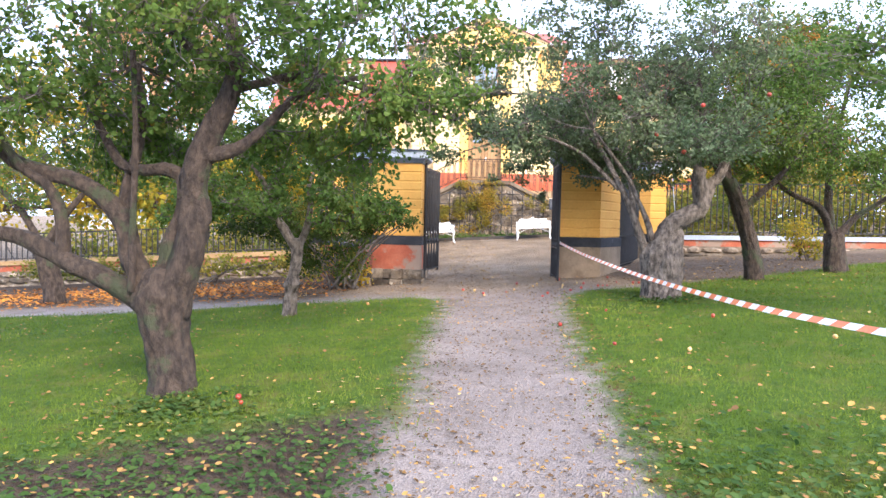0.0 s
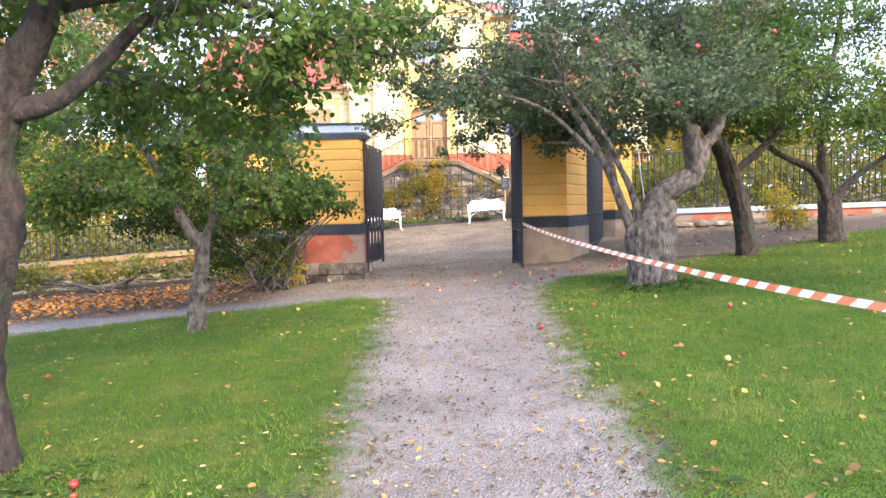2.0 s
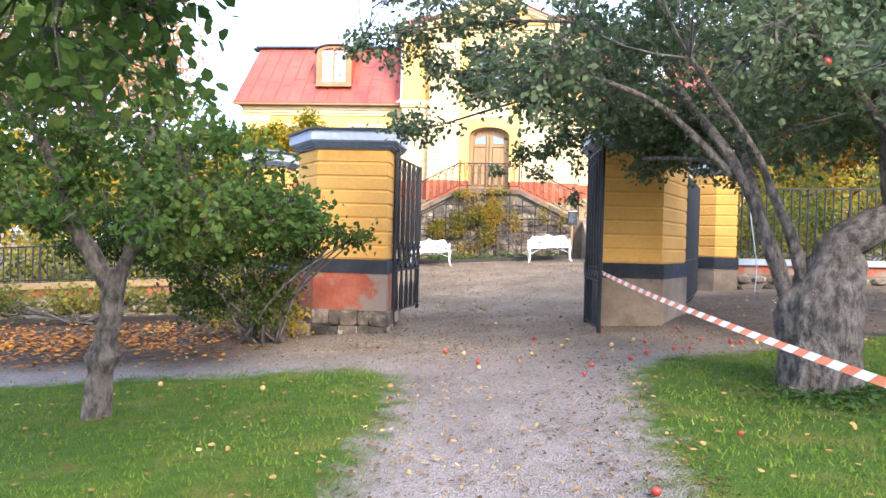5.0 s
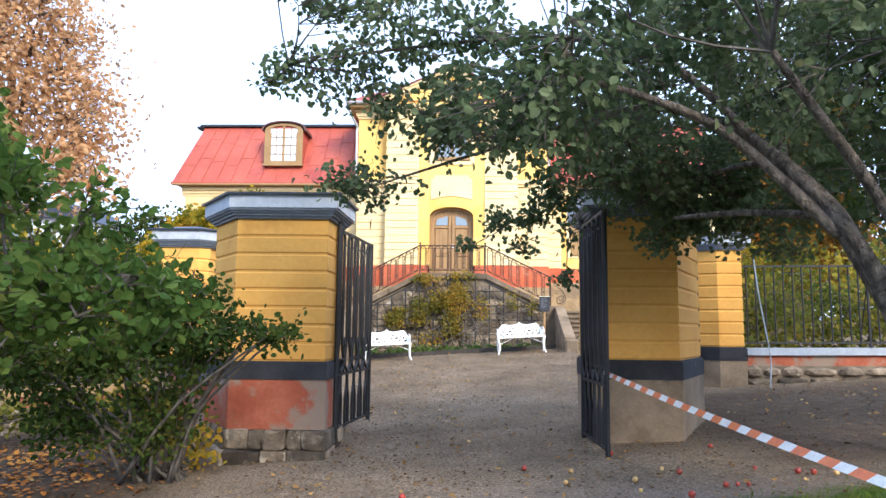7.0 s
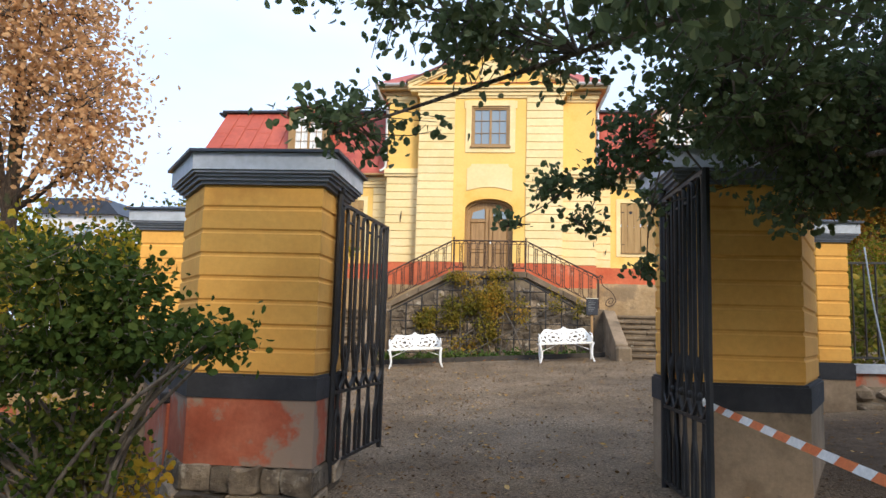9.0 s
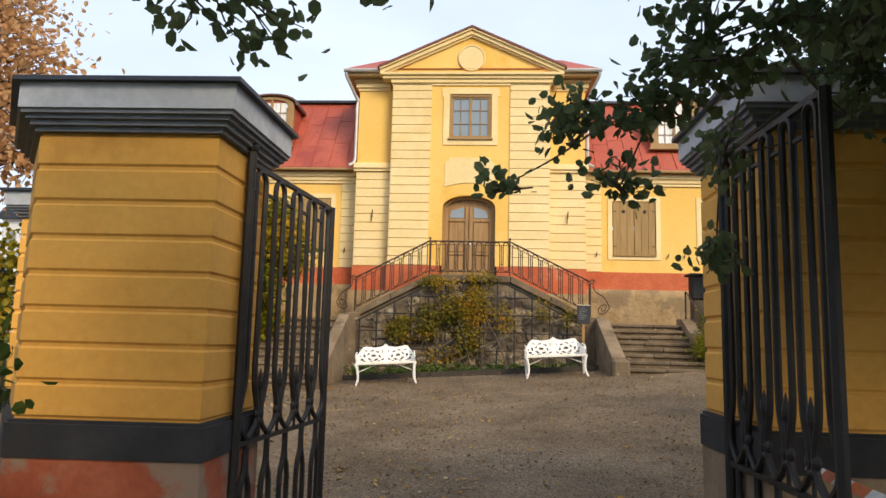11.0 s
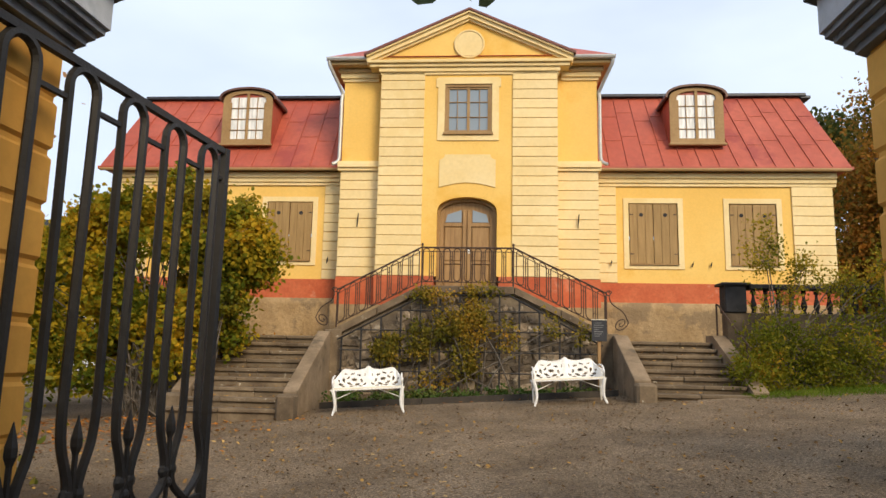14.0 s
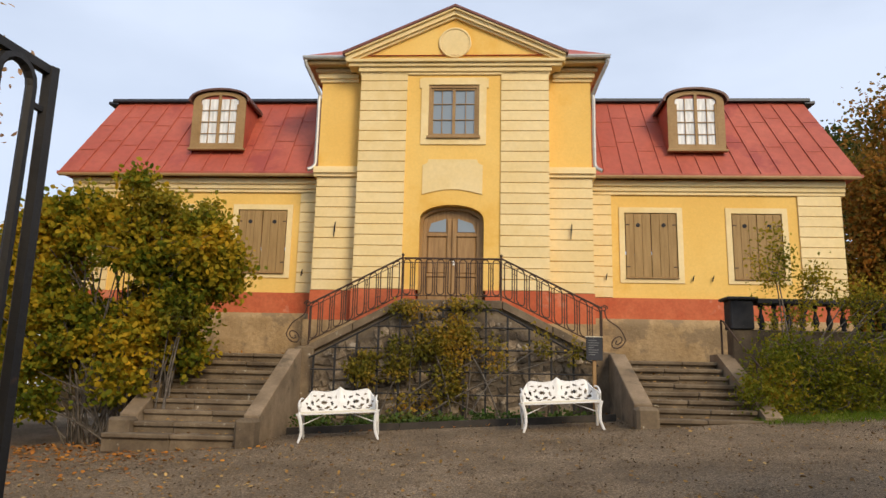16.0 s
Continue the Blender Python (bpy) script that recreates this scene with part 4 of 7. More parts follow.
# ---- gate piers ----
def gate_pier(plan, zs, label, stones):
    """Plan counter-clockwise; zs: base, top of stones, plinth top, band top, body top."""
    z0, zst, zp, zb, zt = zs
    cx, cy = sum(p[0] for p in plan) / len(plan), sum(p[1] for p in plan) / len(plan)
    pier = thing("gate_pier", (cx, cy, z0), label, "gate pier", "pillars of the garden gate")
    rel = [(x - cx, y - cy) for x, y in plan]
    core = part("core", prism(bmesh.new(), offset_poly(rel, -0.03), 0, zt - z0), MORTAR, pier)
    pl = part("plinth", prism(bmesh.new(), offset_poly(rel, 0.025), zst - z0, zp - z0), RED_PLINTH if stones else CONCRETE, pier, "flaking red painted plinth" if stones else "bare grey rendered plinth")
    bm = prism(bmesh.new(), offset_poly(rel, 0.035), zp - z0, zb - z0 - 0.02)
    prism(bm, offset_poly(rel, 0.02), zb - z0 - 0.02, zb - z0)
    part("band", bm, BLACK_BAND, pier, "chipped black tarred band")
    n = round((zt - zb) / 0.199)
    h = (zt - zb) / n
    first = None
    for k in range(n):
        if first is None:
            bm = bmesh.new()
            g, c = 0.009, 0.014
            prism(bm, offset_poly(rel, -0.012), 0, g)
            levels = [(offset_poly(rel, -0.012), g), (rel, g + c), (rel, h - g - c), (offset_poly(rel, -0.012), h - g), (offset_poly(rel, -0.012), h)]
            rings = [[bm.verts.new((x, y, z)) for x, y in p] for p, z in levels]
            for a, b2 in zip(rings, rings[1:]):
                for i in range(len(a)):
                    bm.faces.new((a[i], a[(i + 1) % len(a)], b2[(i + 1) % len(a)], b2[i]))
            first = part("course", bm, PIER_YELLOW, pier)
            first.location.z = zb - z0
        else:
            again(first, pier, Matrix.Translation((0, 0, zb - z0 + h * k)))
    ht = zt - z0
    bm = bmesh.new()
    for g, a, b2 in ((0.03, 0.0, 0.03), (0.06, 0.03, 0.06), (0.085, 0.06, 0.085), (0.11, 0.085, 0.11)):
        prism(bm, offset_poly(rel, g), ht + a, ht + b2)
    cap = part("cap_moulding", bm, CAP_SHADED, pier, "stepped cap moulding, shade put into its grey")
    part("cap_fascia", prism(bmesh.new(), offset_poly(rel, 0.125), ht + 0.11, ht + 0.262), CAP_GREY, cap)
    bm = bmesh.new()
    lo = offset_poly(rel, 0.165)
    top = [(x * 0.25, y * 0.25) for x, y in rel]
    r0 = [bm.verts.new((x, y, ht + 0.255)) for x, y in lo]
    r1 = [bm.verts.new((x, y, ht + 0.28)) for x, y in lo]
    r2 = [bm.verts.new((x, y, ht + 0.36)) for x, y in top]
    for a, b2 in ((r0, r1), (r1, r2)):
        for i in range(len(a)):
            bm.faces.new((a[i], a[(i + 1) % len(a)], b2[(i + 1) % len(a)], b2[i]))
    bm.faces.new(r2)
    bm.faces.new(r0[::-1])
    part("cap_roof", bm, CAP_DARK, cap, "dark sheet-metal cap roof")
    if stones:
        rng = random.Random(5)
        n = len(rel)
        for row in range(3):
            ha, hb = (zst - z0) * row / 3, (zst - z0) * (row + 1) / 3
            for i in range(n):
                p, q = Vector(offset_poly(rel, 0.05)[i]), Vector(offset_poly(rel, 0.05)[(i + 1) % n])
                d = q - p
                m = max(1, round(d.length / rng.uniform(0.24, 0.4)))
                cuts = [0] + sorted(min(0.95, max(0.05, (k + rng.uniform(-0.2, 0.2)) / m)) for k in range(1, m)) + [1]
                for u, w in zip(cuts, cuts[1:]):
                    a, b2 = p + d * u, p + d * w
                    t = d.normalized()
                    nrm = Vector((t.y, -t.x))
                    bm = box(bmesh.new(), 0.005, max(0.05, (b2 - a).length - 0.005), -0.22, rng.uniform(-0.02, 0.07), 0.004, hb - ha - 0.004)
                    bmesh.ops.subdivide_edges(bm, edges=bm.edges[:], cuts=1, use_grid_fill=True)
                    for v in bm.verts:
                        if v.co.y > -0.2:
                            w2 = v.co + Vector((a.x * 3, a.y * 3, ha * 5))
                            v.co += Vector((0.03 * noise.noise(w2 * 9), 0.035 * noise.noise(w2 * 7 + Vector((3, 1, 2))), 0.04 * noise.noise(w2 * 6 + Vector((9, 4, 5)))))
                    bmesh.ops.bevel(bm, geom=[e for e in bm.edges if e.calc_face_angle(0) > 0.6], offset=0.014, segments=1, affect="EDGES")
                    st = part("stone", bm, RUBBLE, pl)
                    st.matrix_basis = Matrix(((t.x, nrm.x, 0, a.x), (t.y, nrm.y, 0, a.y), (0, 0, 1, ha), (0, 0, 0, 1)))
    return pier


PIER_L = [(-2.68, 16.56), (-1.64, 16.58), (-1.62, 17.42), (-2.5, 17.85), (-3.16, 17.22)]
PIER_R = [(1.33, 16.56), (2.25, 16.56), (2.88, 17.82), (2.3, 18.1), (1.33, 17.6)]
gate_pier(PIER_L, (0.42, 1.07, 1.61, 1.81, 3.41), "ochre banded gate pier with flaking red plinth", True)
gate_pier(PIER_R, (0.7, 0.86, 1.66, 1.87, 3.45), "ochre banded gate pier with grey rendered plinth", False)
SMALL_R = [(3.95, 21.2), (4.22, 20.95), (4.64, 20.95), (4.64, 21.6), (3.95, 21.6)]
SMALL_L = [(-4.95, 19.7), (-4.35, 19.7), (-4.22, 19.84), (-4.22, 20.3), (-4.95, 20.3)]
gate_pier(SMALL_R, (0.95, 1.15, 1.71, 1.94, 3.60), "smaller ochre fence pier with grey plinth", False)
gate_pier(SMALL_L, (0.5, 0.7, 1.5, 1.7, 3.45), "smaller ochre fence pier with grey plinth", False)


# ---- iron gates ----
def gate_leaf(hinge, end, z0, z1, label):
    """A gate leaf: frame, looped bars above, spearheads and a lower run of bars."""
    h, e = Vector((*hinge, 0)), Vector((*end, 0))
    L = (e - h).length
    ang = math.atan2(e.y - h.y, e.x - h.x)
    g = thing("iron_gate", (hinge[0], hinge[1], z0), label, "gate", "leaves of the garden gate")
    g.rotation_euler.z = ang
    H = z1 - z0
    zm = 0.66
    r = 0.0185
    part("hinge_post", tube(bmesh.new(), [(0, 0, -0.1), (0, 0, H + 0.07)], 0.03, 8), IRON, g)
    knob = bmesh.new()
    bmesh.ops.create_uvsphere(knob, u_segments=10, v_segments=6, radius=0.045, matrix=Matrix.Translation((0, 0, H + 0.09)))
    part("post_knob", knob, IRON, g)
    part("end_post", tube(bmesh.new(), [(L, 0, -0.03), (L, 0, H)], 0.028, 6), IRON, g)
    for name, z, rr in (("top_rail", H - 0.015, 0.021), ("middle_rail", zm, 0.02), ("bottom_rail", 0.05, 0.02)):
        part(name, tube(bmesh.new(), [(0, 0, z), (L, 0, z)], rr, 4), IRON, g)
    n = 5
    w = L / n
    for k in range(n + 1):
        a, b2 = max(0.0, w * (k - 0.26)), min(L, w * (k + 0.26))
        part("short_rail", tube(bmesh.new(), [(a, 0, H - 0.16), (b2, 0, H - 0.16)], 0.013, 4), IRON, g)
    top, first, low, spear, rosette = H - 0.03, None, None, None, None
    for k in range(n):
        x = w * (k + 0.0)
        m = Matrix.Translation((x, 0, 0))
        if first is None:
            # one hoop: two uprights joined by an arch above, drawn into a fork below
            lyre = lambda s: [(w * 0.5 + s * w * 0.02, 0, zm + 0.02), (w * 0.5 + s * w * 0.36, 0, zm + 0.10), (w * 0.5 + s * w * 0.40, 0, zm + 0.2), (w * 0.5 + s * w * 0.24, 0, zm + 0.34), (w * 0.5 + s * w * 0.2, 0, zm + 0.46)]
            left = curve_points(lyre(-1), 4)
            right = curve_points(lyre(1), 4)
            ar = [(w * 0.5 + w * 0.24 * math.cos(t), 0, top - w * 0.24 + w * 0.24 * math.sin(t)) for t in [math.pi * i / 8 for i in range(9)]]
            bm = tube(bmesh.new(), left + [Vector(p) for p in ar[::-1]] + right[::-1], r, 6)
            first = part("hoop_bar", bm, IRON, g)
            first.matrix_basis = m
            bm = tube(bmesh.new(), curve_points([(w * 0.3, 0, 0.06), (w * 0.3, 0, 0.36), (w * 0.47, 0, 0.5), (w * 0.49, 0, zm)], 4), r, 6)
            tube(bm, curve_points([(w * 0.7, 0, 0.06), (w * 0.7, 0, 0.36), (w * 0.53, 0, 0.5), (w * 0.51, 0, zm)], 4), r, 6)
            low = part("lower_bar", bm, IRON, g)
            low.matrix_basis = m
        else:
            again(first, g, m)
            again(low, g, m)
        if k < n:
            xs = w * (k + 1) if k < n - 1 else None
            if xs is None:
                continue
            if spear is None:
                bm = tube(bmesh.new(), [(0, 0, zm), (0, 0, zm + 0.3), (0, 0, zm + 0.33), (0, 0, zm + 0.36), (0, 0, zm + 0.44)], [0.011, 0.011, 0.022, 0.022, 0.002], 6)
                spear = part("spear_bar", bm, IRON, g)
                spear.location.x = xs
                bm = bmesh.new()
                for s in (-1, 1):
                    bmesh.ops.create_uvsphere(bm, u_segments=8, v_segments=6, radius=0.03, matrix=Matrix.Translation((s * 0.03, 0, zm + 0.16)) @ Matrix.Diagonal((1, 0.7, 1.1, 1)))
                bmesh.ops.create_uvsphere(bm, u_segments=8, v_segments=6, radius=0.024, matrix=Matrix.Translation((0, 0, zm + 0.11)))
                rosette = part("rosette", bm, IRON, g)
                rosette.location.x = xs
            else:
                again(spear, g, Matrix.Translation((xs, 0, 0)))
                again(rosette, g, Matrix.Translation((xs, 0, 0)))
    return g


gate_leaf((-1.585, 16.98), (-1.42, 18.5), 0.98, 3.36, "open black wrought-iron gate leaf with looped bars")
gate_leaf((1.275, 17.0), (1.31, 15.8), 0.98, 3.40, "open black wrought-iron gate leaf tied with tape")


# ---- entrance stairs in front of the house ----
YP = 30.5
KINK_L, KINK_R, END_L, END_R = -1.62, 0.47, -3.52, 2.50
Z_LAND, Z_LOW = 3.95, 2.96


def perron_top(x):
    return float(np.interp(x, (END_L, KINK_L, KINK_R, END_R), (Z_LOW, Z_LAND, Z_LAND, Z_LOW)))


def make_perron():
    st = thing("entrance_stairs", (X0, YP, 1.4), "double stone entrance stairs with rubble front wall", "stairs", kind="structure")
    off = -Vector((X0, YP, 1.4))

    def put(name, bm, mat, parent=st, label="", smooth=False):
        bmesh.ops.translate(bm, verts=bm.verts, vec=off)
        return part(name, bm, mat, parent, label, smooth)

    poly = [(END_L, 1.2), (END_R, 1.2), (END_R, Z_LOW - 0.17), (KINK_R, Z_LAND - 0.17), (KINK_L, Z_LAND - 0.17), (END_L, Z_LOW - 0.17)]
    wall = put("front_wall", prism(bmesh.new(), poly, YP + 0.05, YP + 0.45, "y"), MORTAR, label="old mortar with rubble stones")
    # rubble stones, one by one
    rng = random.Random(11)
    z = 1.3
    while z < 3.75:
        h = rng.uniform(0.13, 0.28)
        x = END_L + 0.04 + rng.uniform(0, 0.1)
        while x < END_R - 0.1:
            w = rng.choice((0.14, 0.2, 0.26, 0.34, 0.46)) * rng.uniform(0.85, 1.15)
            zz = z + rng.uniform(-0.045, 0.045)
            if x + w < END_R - 0.02 and zz + h < min(perron_top(x), perron_top(x + w)) - 0.16:
                bm = bmesh.new()
                bmesh.ops.create_icosphere(bm, subdivisions=1, radius=0.5)
                lean = rng.uniform(-0.22, 0.22)
                for v in bm.verts:
                    c = v.co
                    k = max(abs(c.x), abs(c.z)) / 0.5 + 1e-6
                    f = (c.length / 0.5) / k
                    c.x *= 0.82 * f * w * rng.uniform(0.92, 1.2) * 1.08
                    c.z *= 0.82 * f * h * rng.uniform(0.92, 1.2) * 1.08
                    c.x, c.z = c.x * math.cos(lean) - c.z * math.sin(lean), c.x * math.sin(lean) + c.z * math.cos(lean)
                    c.y *= 0.11
                s = put("stone", bm, RUBBLE, wall)
                s.location = (x + w / 2, YP + 0.05, zz + h / 2)
            x += w + rng.uniform(0.0, 0.02)
        z += h + 0.008
    # coping slabs
    for xa, xb in ((END_L, (END_L + KINK_L) / 2), ((END_L + KINK_L) / 2, KINK_L), (KINK_L, X0 - 0.1), (X0 - 0.1, KINK_R), (KINK_R, (KINK_R + END_R) / 2), ((KINK_R + END_R) / 2, END_R)):
        a, b2 = xa + 0.006, xb - 0.006
        q = [(a, perron_top(a) - 0.17), (b2, perron_top(b2) - 0.17), (b2, perron_top(b2)), (a, perron_top(a))]
        bm = prism(bmesh.new(), q, YP - 0.06, YP + 0.46, "y")
        bmesh.ops.bevel(bm, geom=bm.edges[:], offset=0.012, segments=1, affect="EDGES")
        put("coping_slab", bm, STEP_STONE)
    # landing before the door, upper flights, lower landings
    put("landing", box(bmesh.new(), KINK_L, KINK_R, YP + 0.47, YR - 0.04, 3.7, 3.93, 0.01), STEP_STONE)
    for s, (k, e) in ((-1, (KINK_L, END_L)), (1, (KINK_R, END_R))):
        n = 6
        for i in range(n):
            xa, xb = k + (e - k) * i / n, k + (e - k) * (i + 1) / n
            zt = 3.93 - (3.93 - 2.8) * (i + 1) / (n + 1)
            put("step", box(bmesh.new(), *sorted((xa + s * 0.004, xb + s * 0.02)), YP + 0.47, YR - 0.04, zt - 0.3, zt, 0.01), STEP_STONE)
    put("landing", box(bmesh.new(), -6.1, END_L - 0.01, 30.62, YW - 0.14, 2.2, 2.78, 0.015), STEP_STONE)
    put("landing", box(bmesh.new(), END_R + 0.01, 4.95, 30.62, YW - 0.14, 2.2, 2.80, 0.015), STEP_STONE)
    # flights down to the court, each step of two or three slabs
    rng = random.Random(3)
    for xa, xb, y0, y1, zlo, n in ((-5.72, -3.86, 27.62, 30.6, 1.2, 9), (2.9, 4.62, 28.0, 30.6, 1.66, 8)):
        run, rise = (y1 - y0) / n, (2.79 - zlo) / n
        for i in range(n):
            cut = xa + (xb - xa) * rng.uniform(0.35, 0.65)
            for p, q in ((xa, cut - 0.004), (cut + 0.004, xb)):
                dz = rng.uniform(-0.008, 0.008)
                ex = 0.35 if i == 0 and xa < -5 and p == xa else 0.0
                zt, tilt = zlo + rise * (i + 1) + dz, rng.uniform(-0.015, 0.015)
                bm = box(bmesh.new(), p - ex, q, y0 + run * i + 0.05, y0 + run * (i + 1) + 0.08, zlo + rise * i - 0.12, zt - 0.075)
                box(bm, p - ex, q, y0 + run * i + tilt, y0 + run * (i + 1) + 0.04, zt - 0.075, zt, 0.016)
                put("step", bm, STEP_STONE)
    # sloping side walls with end blocks
    def cheek(xa, xb, y0, zlo, z_hi):
        poly = [(y0 + 0.3, zlo - 0.5), (y0 + 0.3, zlo + 0.45), (30.3, z_hi), (30.75, z_hi), (30.75, zlo - 0.5)]
        bm = prism(bmesh.new(), poly, xa, xb, "x")
        bmesh.ops.bevel(bm, geom=bm.edges[:], offset=0.015, segments=1, affect="EDGES")
        c = put("side_wall", bm, CONCRETE, label="weathered grey sloping side wall")
        put("end_block", box(bmesh.new(), xa - 0.03, xb + 0.03, y0 - 0.06, y0 + 0.32, zlo - 0.5, zlo + 0.40, 0.05), STEP_STONE, c)
    cheek(-6.06, -5.74, 27.85, 1.22, 2.92)
    cheek(-3.84, -3.57, 27.62, 1.25, 2.90)
    cheek(2.58, 2.88, 27.9, 1.58, 2.92)
    bm = prism(bmesh.new(), [(28.1, 1.3), (28.1, 1.86), (30.3, 2.95), (30.75, 2.95), (30.75, 1.3)], 4.64, 4.92, "x")
    put("side_wall", bm, CONCRETE)
    for x in (END_L - 0.02, END_R + 0.02):
        put("end_pier", box(bmesh.new(), x - 0.2, x + 0.2, YP - 0.08, YP + 0.48, 1.2, Z_LOW - 0.01, 0.02), STEP_STONE)
    return st


make_perron()


def make_railing():
    r = thing("stair_railing", (X0, YP + 0.1, 3.9), "black wrought-iron stair railing with scrolled ends", "railing")
    off = -Vector((X0, YP + 0.1, 3.9))
    y = YP + 0.1

    def put(name, bm, parent=r):
        bmesh.ops.translate(bm, verts=bm.verts, vec=off)
        return part(name, bm, RUST_IRON, parent)

    for x in (KINK_L + 0.02, KINK_R - 0.02):
        bm = tube(bmesh.new(), [(x, y, Z_LAND - 0.05), (x, y, Z_LAND + 0.93)], 0.02, 6)
        bmesh.ops.create_uvsphere(bm, u_segments=8, v_segments=6, radius=0.032, matrix=Matrix.Translation((x, y, Z_LAND + 0.95)))
        put("post", bm)
    for x in (END_L + 0.02, END_R - 0.02):
        put("post", tube(bmesh.new(), [(x, y, Z_LOW - 0.05), (x, y, Z_LOW + 0.84)], 0.022, 6))
    for dz, rad, name in ((0.88, 0.02, "handrail"), (0.10, 0.012, "lower_rail"), (0.79, 0.009, "upper_rail")):
        put(name, tube(bmesh.new(), [(x, y, perron_top(x) + dz) for x in (END_L, KINK_L, KINK_R, END_R)], rad, 6))
    # scrolled ends
    for s, e in ((-1, END_L), (1, END_R)):
        cx, cz = e + s * 0.30, Z_LOW + 0.22
        spiral = [(cx + s * 0.16 * (1 - k / 26 * 0.8) * math.cos(2 * math.pi * 1.6 * k / 26 + 0.2), y, cz + 0.16 * (1 - k / 26 * 0.8) * math.sin(-2 * math.pi * 1.6 * k / 26 + 0.2)) for k in range(27)]
        sweep = curve_points([(e + s * 0.05, y, Z_LOW + 0.84), (e + s * 0.10, y, Z_LOW + 0.66), (e + s * 0.34, y, Z_LOW + 0.48), Vector(spiral[0])], 4)
        put("scroll", tube(bmesh.new(), sweep + [Vector(p) for p in spiral[1:]], 0.013, 6))
        top = [(e + s * (0.04 + 0.07 * (1 - k / 16 * 0.7) * math.cos(2 * math.pi * k / 12)), y, Z_LOW + 0.88 + 0.0 + 0.07 * (1 - k / 16 * 0.7) * math.sin(2 * math.pi * k / 12)) for k in range(17)]
        put("scroll", tube(bmesh.new(), top, 0.014, 6))
    # balusters: closed hoops with a plain bar between, level and raked
    def hoop(w, slope):
        a, z0, z1 = w * 0.31, 0.12, 0.86
        pts = [(a * math.cos(t), z1 - a + a * math.sin(t)) for t in [math.pi * k / 8 for k in range(9)]]
        pts += [(-a * math.cos(t), z0 + a - a * math.sin(t)) for t in [math.pi * k / 8 for k in range(9)]]
        pts.append(pts[0])
        return tube(bmesh.new(), [(p[0], 0, p[1] + slope * p[0]) for p in pts], 0.013, 5, False)

    def bar(w, slope):
        bm = tube(bmesh.new(), [(0, 0, 0.1), (0, 0, 0.8)], 0.012, 5)
        for z in (0.3, 0.68):
            tube(bm, [(-w * 0.24, 0, z - slope * w * 0.24), (w * 0.24, 0, z + slope * w * 0.24)], 0.006, 4)
        return bm

    sl = (Z_LAND - Z_LOW) / (KINK_L - END_L)
    sr = -(Z_LAND - Z_LOW) / (END_R - KINK_R)
    for xa, xb, slope in ((END_L, KINK_L, sl), (KINK_L, KINK_R, 0.0), (KINK_R, END_R, sr)):
        n = round((xb - xa) / 0.245)
        w = (xb - xa) / n
        h = b0 = None
        for k in range(n):
            x = xa + w * (k + 0.5)
            m = Matrix.Translation(Vector((x, y, perron_top(x))) + off)
            if h is None:
                h = part("hoop", hoop(w, slope), RUST_IRON, r)
                h.matrix_basis = m
            else:
                again(h, r, m)
            if k:
                x = xa + w * k
                m = Matrix.Translation(Vector((x, y, perron_top(x))) + off)
                if b0 is None:
                    b0 = part("baluster", bar(w, slope), RUST_IRON, r)
                    b0.matrix_basis = m
                else:
                    again(b0, r, m)
    return r


make_railing()


def make_trellis():
    tr = thing("trellis", (X0, YP - 0.2, 1.5), "rusty iron bar trellis before a rubble wall", "trellis")
    off = -Vector((X0, YP - 0.2, 1.5))
    y = YP - 0.2

    def put(name, bm):
        bmesh.ops.translate(bm, verts=bm.verts, vec=off)
        return part(name, bm, IRON, tr)

    def top(x):
        return float(np.interp(x, (-3.4, -1.5, 0.35, 2.35), (2.72, 3.72, 3.74, 2.68)))

    n = 14
    for k in range(n):
        x = -3.3 + 5.6 * k / (n - 1)
        put("upright", box(bmesh.new(), x - 0.021, x + 0.021, y - 0.012, y + 0.012, 1.42 + 0.065 * x * 0.3, top(x), 0.004))
    for z in (1.62, 2.06, 2.5, 2.94, 3.38):
        xa = -3.35 if z < 2.72 else -3.4 + (z - 2.72) / 1.0 * 1.9
        xb = 2.33 if z < 2.68 else 2.35 - (z - 2.68) / 1.06 * 2.0
        put("cross_bar", tube(bmesh.new(), [(xa, y - 0.02, z), (xb, y - 0.02, z)], 0.015, 5))
    put("top_rail", tube(bmesh.new(), [(x, y, top(x)) for x in (-3.4, -1.5, 0.35, 2.35)], 0.02, 6))


make_trellis()


